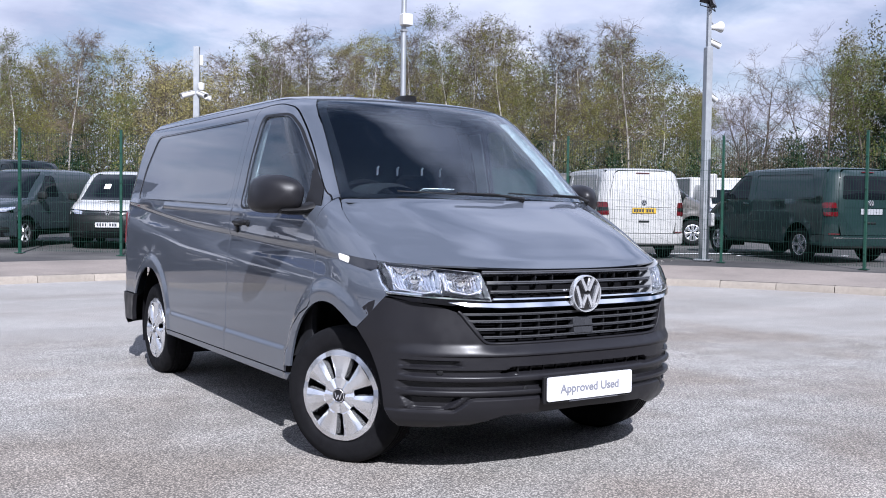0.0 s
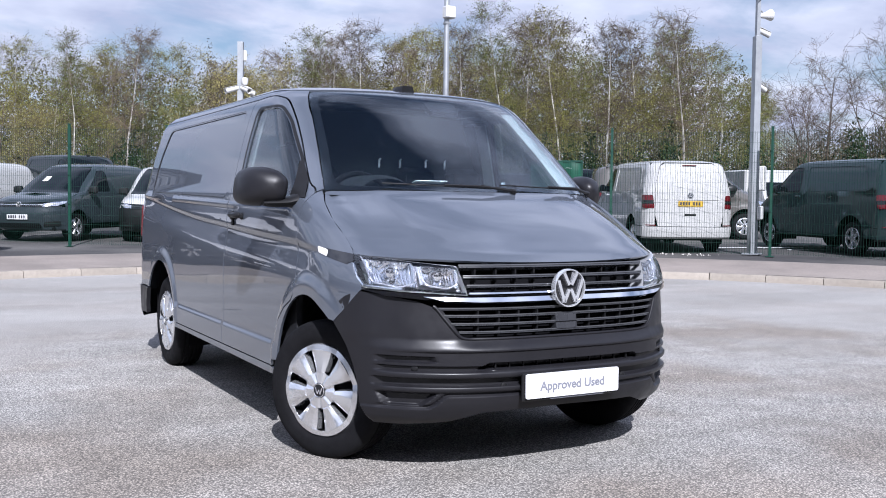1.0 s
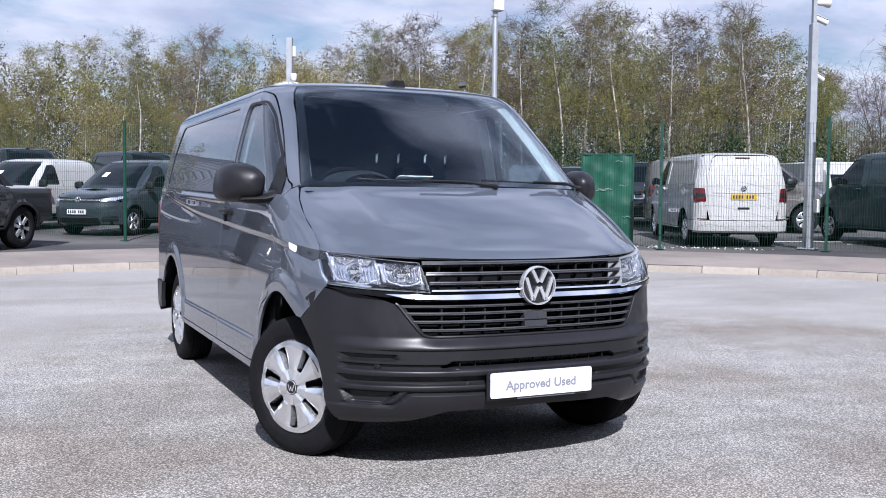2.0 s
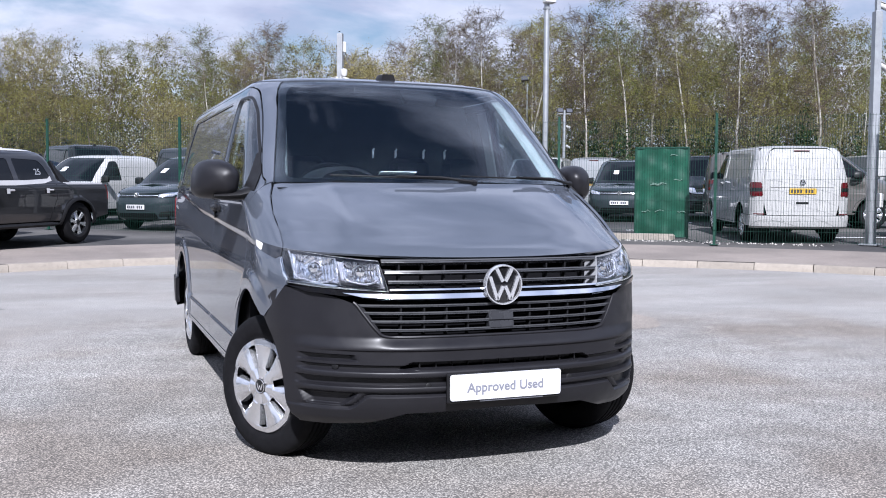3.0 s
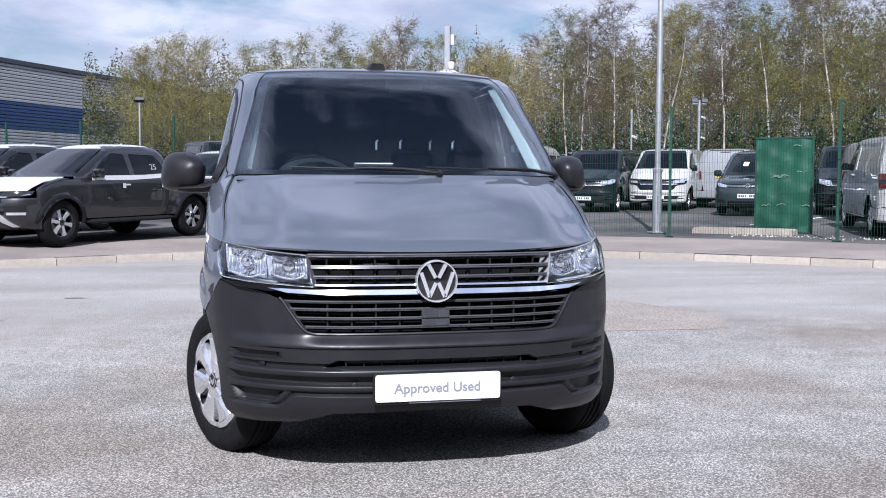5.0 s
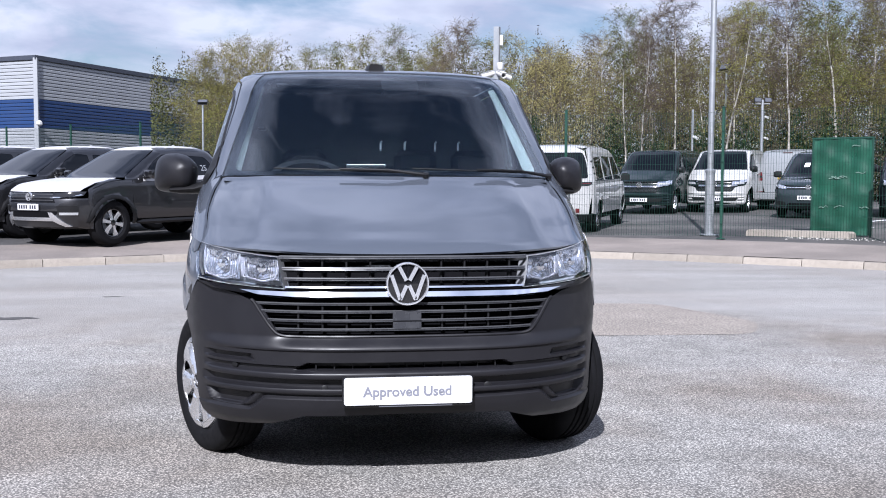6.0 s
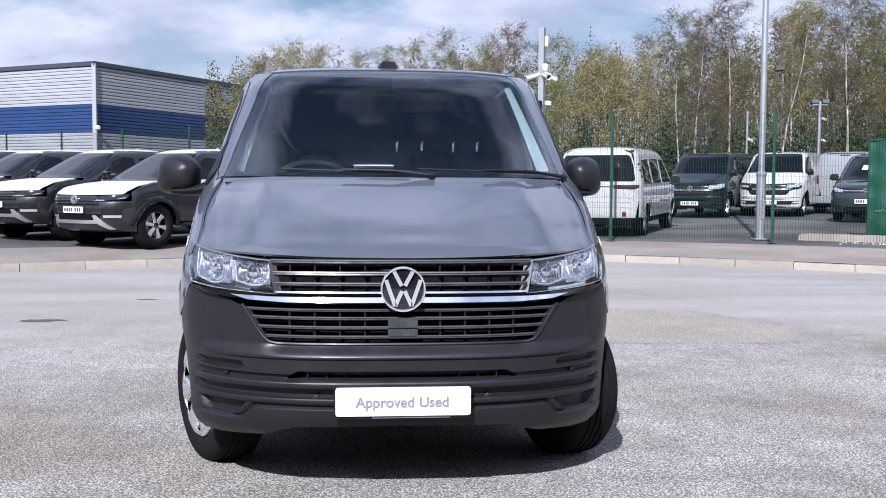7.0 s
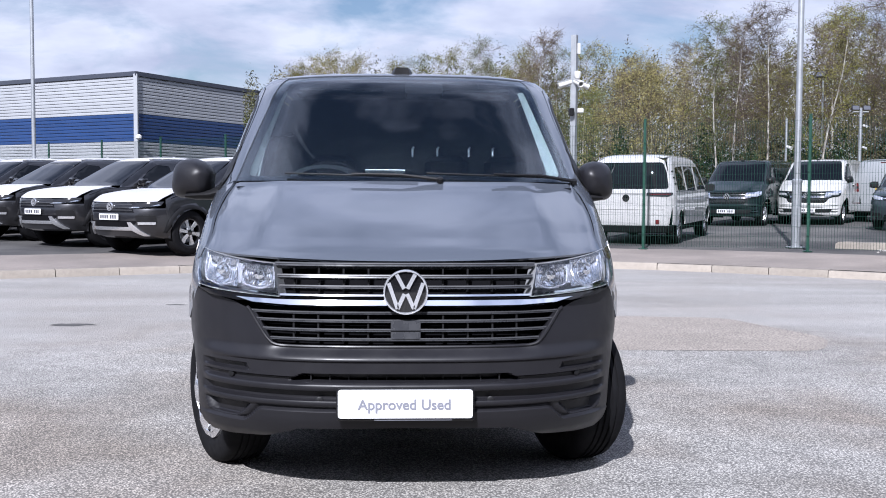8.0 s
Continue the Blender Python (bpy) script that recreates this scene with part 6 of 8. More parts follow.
def buzz(m):
    """A rounded white people carrier, seen from behind."""
    ax = (0.83, 3.82)
    S = Shape(BUZZ_ROWS, arches(ax, 0.40, 0.012))
    v = empty("people_carrier", "white rounded people carrier with dark tailgate glass behind the fence", "car", "parked vans")
    v.matrix_world = m
    F, R, TOP = S.on_front(), S.on_rear(), S.on_top()
    st = 0.08
    ws = [(S.front(xx, z), z) for xx, z in ((0.88, 1.10), (0.80, 1.30), (0.72, 1.55), (0.62, 1.78))]
    body_side(v, S, "white_paint", 0.28, 1.08, ax, 0.40, 0.55, 4.48, 1.80, st,
              [[(0.95, 1.06), (1.0, 0.7), (1.28, 0.5), (1.30, 0.32)], [(2.12, 1.78), (2.10, 1.08), (2.10, 0.32)], [(3.2, 1.78), (3.25, 1.0), (3.3, 0.75)], [(2.15, 1.12), (4.3, 1.12)]],
              [[(1.0, 1.13), (2.05, 1.13), (2.02, 1.66), (1.55, 1.66)], [(2.14, 1.13), (3.14, 1.13), (3.10, 1.66), (2.12, 1.66)], [(3.24, 1.13), (4.10, 1.13), (4.00, 1.62), (3.20, 1.66)]], (0.70, ws + [(1.5, 1.83), (4.1, 1.83)]), [(4.20, 1.79), (4.28, 1.7), (4.36, 1.5), (4.42, 1.3), (4.47, 1.084)])
    for s in (-1, 1):
        wheel(v, s * 0.83, ax[0], 0.36, s, 0, "six", 1, 0.235, 0.70)
        wheel(v, s * 0.83, ax[1], 0.36, s, 0, "six", 1, 0.235, 0.70)
        simple_mirror(v, s, S.side(1.05, 1.15), 1.05, 1.18, "black_plastic")
        for k in range(3):
            part("air_fin", moved(box((0, 0, 0), (0.02, 0.14, 0.035), 0.006), pose(s * (S.side(4.24, 1.28 + k * 0.13) + 0.004), 4.22, 1.28 + k * 0.13)), "black_plastic", v)
        rf = (lambda sg: (lambda x, z: (sg * x, S.rear(x, z), z)))(s)
        tl = part("tail_lamp", sheet(rounded([(0.44, 1.02), (0.86, 1.01), (0.93, 1.05), (0.93, 1.095), (0.44, 1.095)], 0.02), rf, 0.06, off=0.008, thick=0.02, flip=s > 0), "gloss_black", v, "slim dark tail lamp")
        part("lamp_strip", sheet([(0.48, 1.048), (0.90, 1.055), (0.90, 1.07), (0.48, 1.066)], rf, 0.06, off=0.011, thick=0.005, flip=s > 0), "red_lens", tl)
        part("reflector", sheet(rounded([(0.62, 0.44), (0.70, 0.44), (0.70, 0.53), (0.62, 0.53)], 0.015), rf, 0.06, off=0.008, thick=0.02, flip=s > 0), "red_lens", v)
    gate = [(-0.88, 0.40), (0.88, 0.40), (0.94, 0.8), (0.92, 1.10), (0.85, 1.40), (0.72, 1.76), (0.55, 1.84), (-0.55, 1.84), (-0.72, 1.76), (-0.85, 1.40), (-0.92, 1.10), (-0.94, 0.8)]
    win = rounded([(-0.86, 1.17), (0.86, 1.17), (0.79, 1.52), (0.70, 1.73), (-0.70, 1.73), (-0.79, 1.52)], 0.06)
    t = sheet_part("tailgate", "white_paint", v, gate, R, st, holes=[win], flip=True)
    part("rear_glass", sheet(win, R, 0.12, flip=True, off=-0.004, thick=0.01), "privacy_glass", t)
    part("rear_wiper", tube([Vector(R(x, 1.27)) + Vector((0, 0.02, 0)) for x in (-0.02, 0.16, 0.34)], 0.008, 5), "black_plastic", t)
    part("lamp_line", sheet([(-0.44, 1.062), (0.44, 1.062), (0.44, 1.074), (-0.44, 1.074)], R, 0.1, off=0.006, thick=0.01, flip=True), "gloss_black", t)
    part("gate_crease", sheet([(-0.80, 0.74), (0.80, 0.74), (0.78, 0.755), (-0.78, 0.755)], R, 0.1, off=0.010, thick=0.012, flip=True), "white_paint", t)
    part("rear_bumper", loft([[(x, S.rear(x * 0.99, z) + k, z) for x in np.linspace(-0.95, 0.95, 21)] for z, k in ((0.24, -0.06), (0.27, 0.0), (0.40, 0.012), (0.41, -0.03))][::-1], closed=False), "black_plastic", v, "", 30)
    badge(v, pose(0, S.rear(0, 0.98), 0.98, 0, 0, 180), 0.075, "gloss_black")
    edge = [(S.side(y, 1.825), y) for y in np.linspace(1.45, 4.25, 9)]
    sheet_part("roof", "white_paint", v, [(-x, y) for x, y in edge] + [(x, S.rear(x, 1.838) - 0.006) for x in np.linspace(-0.62, 0.62, 9)] + [(x, y) for x, y in edge[::-1]], TOP, 0.12)
    sheet_part("windscreen", "privacy_glass", v, [(-0.86, 1.10), (0.86, 1.10), (0.80, 1.30), (0.62, 1.79), (-0.62, 1.79), (-0.80, 1.30)], F, 0.15, thick=0.008)
    sheet_part("front_panel", "white_paint", v, [(-0.97, 0.34), (0.97, 0.34), (0.95, 1.09), (-0.95, 1.09)], F, 0.15, off=0.002)
    part("underbody", box((0, 2.3, 0.30), (1.6, 4.0, 0.12), 0.02), "shade_black", v)
    return v


def pickup(m, bar_label):
    """A double-cab pick-up with white transit film, front at y = 0 facing -y."""
    ax = (0.92, 4.19)
    S = Shape(PICK_ROWS, arches(ax, 0.47, 0.035))
    v = empty("pickup_truck", bar_label, "pick-up truck", "parked pick-ups")
    low = 0.945
    v.matrix_world = m @ Matrix.Diagonal((1, 1, low, 1))
    R, TOP = S.on_rear(), S.on_top()

    def drop(z):
        return 0.085 * ease((1.215 - z) / 0.13)

    def F(x, z):
        return (x, S.front(x, z), z - drop(z))
    st = 0.085
    P = "pickup_paint"
    for s in (-1, 1):
        SD, fl = S.on_side(s), s < 0
        WING = (lambda sg: (lambda y, z: (sg * S.side(y, z), y, z - drop(z) * (1 - ease((y - 0.5) / 0.65)))))(s)
        lo = [(0.52, 1.10), (0.52, 0.62), (0.46, 0.52)] + arch(ax[0], 0.40, 0.45, 165, 8, 14) + [(1.55, 0.46), (3.55, 0.46)] + arch(ax[1], 0.40, 0.45, 172, 8, 14) + [(5.19, 0.56), (5.19, 1.165), (3.90, 1.165), (3.88, 1.185), (1.30, 1.175), (0.80, 1.15)]
        flank = sheet_part("side_panel", P, v, lo, WING, st, flip=fl, thick=0.02)
        for d in ([(1.38, 1.17), (1.36, 0.8), (1.46, 0.47)], [(2.62, 1.17), (2.62, 0.47)], [(3.62, 1.17), (3.60, 0.9), (3.45, 0.6), (3.42, 0.47)], [(3.90, 1.16), (3.90, 0.6)]):
            part("door_gap", tube([Vector((s * (S.side(y, z) + 0.001), y, z)) for y, z in d], 0.006, 4), "shade_black", flank)
        for y in (2.42, 3.42):
            part("door_handle", box((s * (S.side(y, 1.06) + 0.012), y, 1.06), (0.03, 0.17, 0.035), 0.01), "film" , flank, "door handle wrapped in film")
        ws = [(S.front(xx, z), z) for xx, z in ((0.80, 1.225), (0.73, 1.40), (0.66, 1.58), (0.57, 1.745))]
        g1 = [(1.62, 1.225), (2.56, 1.225), (2.54, 1.64), (2.24, 1.66), (1.98, 1.52)]
        g2 = [(2.68, 1.225), (3.52, 1.24), (3.42, 1.52), (3.30, 1.63), (2.66, 1.65)]
        up = [(1.20, 1.18)] + ws + [(2.3, 1.80), (3.3, 1.80), (3.62, 1.70), (3.84, 1.30), (3.87, 1.19)]
        cabs = sheet_part("cab_side", P, v, up, SD, st, holes=[rounded(g1, 0.05), rounded(g2, 0.05)], flip=fl, thick=0.02)
        for gp in (g1, g2):
            part("side_glass", sheet(rounded(gp, 0.05), SD, 0.12, flip=fl, off=-0.006, thick=0.006), "privacy_glass", cabs)
        part("belt_film", sheet([(1.62, 1.150), (2.55, 1.150), (3.30, 1.185), (3.52, 1.235), (3.50, 1.33), (3.42, 1.275), (2.9, 1.245), (1.64, 1.232)], SD, st, off=0.006, thick=0.004, flip=fl), "film", v, "white film strip along the belt")
        for cy in ax:
            lipring = arch(cy, 0.40, 0.505, -2, 182, 18) + arch(cy, 0.40, 0.448, 182, -2, 18)
            part("arch_trim", sheet(lipring, SD, 0.09, off=0.018, thick=0.03, flip=fl), "black_plastic", v)
            part("wheel_housing", moved(lathe([(0.02, -0.36), (0.46, -0.36), (0.47, 0.0)], 20, 0.0, math.pi), pose(s * 0.90, cy, 0.40) @ Matrix.Diagonal((s, 1, 1, 1))), "shade_black", v)
            hub = wheel(v, s * 0.83, cy, 0.392, s, 0, "six", 1, 0.255, 0.64)
            hub.matrix_basis = Matrix.Diagonal((1, 1, 1 / low, 1)) @ hub.matrix_basis
        part("side_step", join(tube([(s * 0.93, y, 0.40) for y in (1.45, 1.6, 3.5, 3.66)], [0.02, 0.042, 0.042, 0.02], 8), box((s * 0.80, 1.8, 0.42), (0.25, 0.05, 0.05)), box((s * 0.80, 3.3, 0.42), (0.25, 0.05, 0.05))), "black_plastic", v, "black tubular side step")
        simple_mirror(v, s, S.side(1.66, 1.22) + 0.01, 1.66, 1.28, "gloss_black")
        fn = (lambda sg: (lambda x, z: (sg * x, S.front(x, z), z - drop(z))))(s)
        hl = part("headlamp", sheet([(0.46, 0.945), (0.80, 0.945), (0.905, 0.99), (0.915, 1.06), (0.80, 1.055), (0.46, 1.03)], fn, 0.06, off=0.006, thick=0.02, flip=s < 0), "gloss_black", v, "slim dark headlamp")
        part("lamp_mask", sheet([(0.46, 0.948), (0.80, 0.952), (0.90, 1.0), (0.88, 1.012), (0.78, 0.972), (0.46, 0.968)], fn, 0.06, off=0.010, thick=0.006, flip=s < 0), "reflector", hl)
        part("fog_recess", sheet(rounded([(0.60, 0.70), (0.86, 0.70), (0.86, 0.82), (0.58, 0.82)], 0.03), fn, 0.05, off=0.022, thick=0.02, flip=s < 0), "black_plastic", v)
        part("fog_blade", sheet([(0.62, 0.655), (0.84, 0.655), (0.85, 0.70), (0.62, 0.70)], fn, 0.05, off=0.024, thick=0.02, flip=s < 0), "silver_trim", v)
        part("bumper_blade", sheet([(0.50, 0.56), (0.66, 0.46), (0.74, 0.46), (0.60, 0.60), (0.50, 0.70), (0.43, 0.70), (0.46, 0.62)], fn, 0.06, off=0.030, thick=0.03, flip=s < 0), "silver_trim", v, "satin silver bumper blade")
        rf = (lambda sg: (lambda x, z: (sg * x, S.rear(x, z), z)))(s)
        part("tail_lamp", sheet([(0.80, 0.86), (0.945, 0.86), (0.945, 1.16), (0.80, 1.16)], rf, 0.08, off=0.006, thick=0.03, flip=s > 0), "red_lens", v, "red tail lamp")
        part("sports_bar", sheet([(3.90, 1.20), (4.22, 1.19), (4.08, 1.25), (3.90, 1.46), (3.80, 1.62), (3.75, 1.62)], lambda y, z: (s * (0.80 - 0.30 * (z - 1.2)), y, z), 0.12, off=0.0, thick=0.05, flip=fl), "black_plastic", v, "swept black sports bar")
        part("bed_film", sheet([(3.92, 1.155), (5.05, 1.155), (5.05, 1.185), (4.4, 1.20), (3.92, 1.21)], lambda y, z: (s * (0.86 - 0.2 * (z - 1.15)), y, z), 0.12, thick=0.02, flip=fl), "film", v, "white film along the bed rail")
        for y in (2.30, 3.30):
            part("handle_tag", sheet([(y, 1.00), (y + 0.07, 1.00), (y + 0.07, 1.09), (y, 1.09)], SD, 0.1, off=0.032, thick=0.004, flip=fl), "film", flank, "white tag taped to the door handle")
        # nose corner between bumper and wing
        part("front_wing", sheet([(0.50, 0.66), (0.53, 0.66), (0.53, 1.11), (0.80, 1.155), (1.15, 1.175), (1.0, 1.195), (0.62, 1.15), (0.44, 1.10), (0.42, 0.9)], WING, st, flip=fl), P, v)
    hood = [(x, 1.055 + 0.012 * (abs(x) / 0.86) ** 2) for x in np.linspace(-0.86, 0.86, 13)] + [(0.87, 1.11), (0.86, 1.16), (0.80, 1.20)] + [(x, 1.216) for x in np.linspace(0.7, -0.7, 9)] + [(-0.80, 1.20), (-0.86, 1.16), (-0.87, 1.11)]
    sheet_part("bonnet", "film", v, hood, F, st, "white protective film over the bonnet", steps=(st, 0.012))
    sheet_part("windscreen", "privacy_glass", v, [(-0.79, 1.225), (0.79, 1.225), (0.72, 1.40), (0.65, 1.58), (0.56, 1.745), (-0.56, 1.745), (-0.65, 1.58), (-0.72, 1.40)], F, st, off=-0.003, thick=0.008)
    edge = [(S.side(y, 1.795), y) for y in np.linspace(2.30, 3.35, 6)]
    sheet_part("roof", "film", v, [(-x, y) for x, y in edge] + [(x, y) for x, y in edge[::-1]] + [(x, S.front(x, 1.75) + 0.01) for x in np.linspace(0.55, -0.55, 7)], TOP, 0.15, "roof covered with white film")
    part("front_bumper", loft([[(x, min(S.front(x, z) - k, 0.50), z - drop(z)) for x in np.linspace(-0.948, 0.948, 33)] for z, k in ((0.40, -0.08), (0.44, 0.0), (0.60, 0.006), (0.74, 0.010), (0.90, 0.006), (0.94, -0.01))], closed=False), P, v, "", 30)
    part("grille", sheet([(-0.56, 0.87), (0.56, 0.87), (0.47, 1.04), (-0.47, 1.04)], F, 0.1, off=0.010, thick=0.03), "gloss_black", v)
    for z in (0.905, 0.955, 1.005):
        part("grille_slat", sheet([(-0.52, z), (0.52, z), (0.51, z + 0.012), (-0.51, z + 0.012)], F, 0.1, off=0.018, thick=0.012), "slat_edge", v)
    # opening painted as a near-black panel, shade included
    part("lower_grille", sheet([(-0.52, 0.60), (0.52, 0.60), (0.60, 0.72), (-0.60, 0.72)], F, 0.1, off=0.014, thick=0.02), "shade_black", v)
    part("skid_plate", sheet([(-0.52, 0.55), (0.52, 0.55), (0.50, 0.61), (-0.50, 0.61)], F, 0.1, off=0.016, thick=0.03), "silver_trim", v)
    plate(v, pose(0, -0.03, 0.705), True, "plate_white")
    badge(v, pose(0, S.front(0, 0.965) - 0.02, 0.885), 0.075)
    part("tailgate", sheet([(-0.92, 0.56), (0.92, 0.56), (0.92, 1.165), (-0.92, 1.165)], R, 0.15, flip=True), P, v)
    part("bed_cover", box((0, 4.58, 1.14), (1.70, 1.38, 0.05), 0.02), "black_plastic", v)
    part("cab_back", sheet([(-0.80, 1.16), (0.80, 1.16), (0.60, 1.76), (-0.60, 1.76)], lambda x, z: (x, 3.82 - 0.3 * (z - 1.16), z), 0.2, flip=True), P, v)
    part("underbody", box((0, 2.65, 0.48), (1.45, 4.4, 0.16), 0.02), "shade_black", v)
    part("roof_aerial", moved(loft([[(-0.02, -0.05, 0), (0.02, -0.05, 0), (0.02, 0.06, 0), (-0.02, 0.06, 0)], [(-0.005, 0.03, 0.05), (0.005, 0.03, 0.05), (0.005, 0.06, 0.05), (-0.005, 0.06, 0.05)]], False, True), pose(0, 3.25, 1.83)), "film", v)
    return v


G = "parked vans"
t6("white_paint", "white panel van seen from the rear behind the green mesh fence", placed(13.55, 15.8, 0.42, 0.907), group=G, body_bumpers=True)
t6("green_black_paint", "very dark green panel van with alloy wheels behind the fence", placed(15.88, 12.86, 0.27, 0.963), group=G, body_bumpers=True, alloy=True, glazed=True)
t6("white_paint", "white camper van with chrome grille in the compound", placed(11.75, 24.0, -0.57, -0.82), group=G, body_bumpers=True, alloy=True)
t6("deep_green_paint", "dark green camper van parked beside a white one", placed(9.4, 24.0, -0.58, -0.81), group=G, body_bumpers=True, alloy=True)
t6("silver_paint", "mid grey panel van with a yellow rear plate", placed(17.5, 28.9, 0.60, 0.80), group=G, body_bumpers=True)
t6("taupe_paint", "warm grey panel van standing beyond the white van", placed(17.9, 15.2, 0.85, -0.53), group=G, body_bumpers=True)
t6("black_paint", "black panel van deep in the compound", placed(15.2, 19.2, -0.55, -0.83), group=G, body_bumpers=True)
for hx, hy in ((3.07, 27.7), (-0.63, 27.7)):
    t6("black_paint", "black high-roof panel van near the trees", placed(hx, hy, 0.28, -0.96), group=G, high=1.15)
caddy("slate_paint", "slate grey small van with alloy wheels behind the fence", placed(-0.40, 19.9, -0.68, -0.733, 2.75), "slate_paint")
caddy("white_paint", "white small van with a black bumper behind the fence", placed(2.4, 18.95, -0.40, -0.92, 2.75))
caddy("white_paint", "white small van beside the slate grey one", placed(-2.6, 22.0, -0.60, -0.80, 2.75))
caddy("slate_paint", "dark small van with a silver grille line behind the green screen", placed(12.65, 20.1, -0.60, -0.80, 2.75), "slate_paint")
buzz(placed(6.95, 20.75, 0.47, 0.883, 2.99, 0.83))
for k in range(5):
    truck = pickup(placed(-4.97 - 1.9 * k, 13.1 + 1.68 * k, -0.61, -0.792, 3.27, 0.92), "dark grey double-cab pick-up with white protective film")
    if k == 0:
        chalk = part("chalk_number", text_mesh("25", 0.17, 0.0), "lamp_grey", truck, "stock number chalked on the rear door glass")
        chalk.matrix_local = Matrix(((0, -0.34, 0.94, 0.84), (1, 0, 0, 3.22), (0, 0.94, 0.34, 1.40), (0, 0, 0, 1)))


def luton(m):
    """A white box-bodied van deep in the compound."""
    v = empty("box_van", "white box-bodied van beyond the other vans", "van", G)
    v.matrix_world = m
    part("box_body", box((0, 3.6, 1.28), (2.0, 3.4, 1.36), 0.04), "white_paint", v)
    for k in range(14):
        part("body_rib", box((1.005, 1.98 + k * 0.25, 1.28), (0.012, 0.03, 1.22)), "white_paint", v)
    cab = loft([[(x * w, y, z) for x, y in ((-0.9, yf), (0.9, yf), (0.95, yf + 0.3), (0.95, 1.9), (-0.95, 1.9), (-0.95, yf + 0.3))] for z, yf, w in ((0.35, 0.05, 1), (0.85, 0.0, 1), (1.05, 0.5, 1), (1.6, 1.0, 0.9), (1.70, 1.2, 0.85))], False, True)
    part("cab", cab, "white_paint", v)
    part("windscreen", prism([(-0.78, 1.1), (0.78, 1.1), (0.70, 1.55), (-0.70, 1.55)], 0, 0.02, lambda u, z, d: (u, 0.55 + (z - 1.1) * 0.9 - d - 0.02, z)), "privacy_glass", v)
    for s in (-1, 1):
        wheel(v, s * 0.88, 0.95, 0.34, s, 0, "cover")
        wheel(v, s * 0.88, 4.2, 0.34, s, 0, "cover")
    return v


luton(placed(21.74, 17.47, -0.43, -0.90, 3.2))

# ---- fence, posts, lamps ----
POSTS = [(-15.6, 34.8), (-12.7, 32.0), (-10.0, 29.3), (-7.3, 26.2), (-4.9, 23.7), (-2.3, 20.6), (0.42, 18.0), (2.15, 16.8), (4.78, 15.25), (7.6, 14.1), (9.92, 12.0), (12.3, 10.0), (13.2, 7.4), (14.1, 4.3), (15.0, 1.2)]
FENCE_H = 2.42


def fence():
    f = empty("mesh_fence", "dark green welded mesh security fence on steel posts", "fence")
    post_geo = to_mesh("post", join(box((0, 0, FENCE_H / 2 + 0.06), (0.05, 0.05, FENCE_H + 0.12), 0.006), box((0, 0, FENCE_H + 0.13), (0.06, 0.06, 0.025), 0.006), box((0, 0, 0.006), (0.16, 0.16, 0.014), 0.004)))
    clip = to_mesh("clip", box((0, 0.058, 0), (0.04, 0.02, 0.04), 0.004))
    for i, (x, y) in enumerate(POSTS):
        z = ground_z(x, y)
        n = POSTS[min(i + 1, len(POSTS) - 1)]
        o = POSTS[max(i - 1, 0)]
        a = math.degrees(math.atan2(n[1] - o[1], n[0] - o[0]))
        p = part("post", post_geo, "post_green", f)
        p.matrix_local = pose(x, y, z, 0, 0, a)
        for h in (0.3, 0.9, 1.5, 2.1):
            c = part("clip", clip, "post_green", p)
            c.matrix_local = pose(0, -0.09, h)
    for (x0, y0), (x1, y1) in zip(POSTS, POSTS[1:]):
        a, b = Vector((x0, y0, ground_z(x0, y0) + 0.05)), Vector((x1, y1, ground_z(x1, y1) + 0.05))
        L = (b - a).length
        d = (b - a).normalized()
        w = 0.0027
        side = Vector((-d.y, d.x, 0)).normalized() * w
        n = int(L / 0.05)
        V, Fc = [], []
        for k in range(n + 1):
            p = a + d * (0.04 + (L - 0.08) * k / n)
            q = len(V)
            for zz in (0.0, FENCE_H):
                V += [p + side + Vector((0, 0, zz)), p - side * 0.5 + d * w + Vector((0, 0, zz)), p - side * 0.5 - d * w + Vector((0, 0, zz))]
            Fc += [(q, q + 1, q + 4, q + 3), (q + 1, q + 2, q + 5, q + 4), (q + 2, q, q + 3, q + 5)]
        for k in range(13):
            z = 0.02 + (FENCE_H - 0.04) * k / 12
            q = len(V)
            for p in (a, b):
                V += [p + side * 2.0 + Vector((0, 0, z + w * 0.7)), p + side * 2.6 + Vector((0, 0, z - w * 0.5)), p + side * 1.4 + Vector((0, 0, z - w * 0.5))]
            Fc += [(q, q + 1, q + 4, q + 3), (q + 1, q + 2, q + 5, q + 4), (q + 2, q, q + 3, q + 5)]
        tagged(part("wire_panel", (V, Fc), "wire_green", f), kind="stuff")
    return f


fence()


def cctv(parent, m):
    c = new("camera_unit")
    c.parent = parent
    c.matrix_local = m
    part("bracket", join(box((0, 0.06, 0), (0.04, 0.14, 0.04), 0.008), box((0, 0.13, -0.02), (0.06, 0.05, 0.09), 0.01)), "fixture_white", c)
    part("shroud", moved(join(lathe([(0.001, -0.16), (0.05, -0.15), (0.055, 0.10), (0.06, 0.14), (0.05, 0.14), (0.045, 0.10)], 16), box((0, 0, 0.058), (0.30, 0.10, 0.008), 0.003)), pose(0, 0.20, -0.05, 0, 18, 90)), "fixture_white", c, "white bullet camera")
    return c


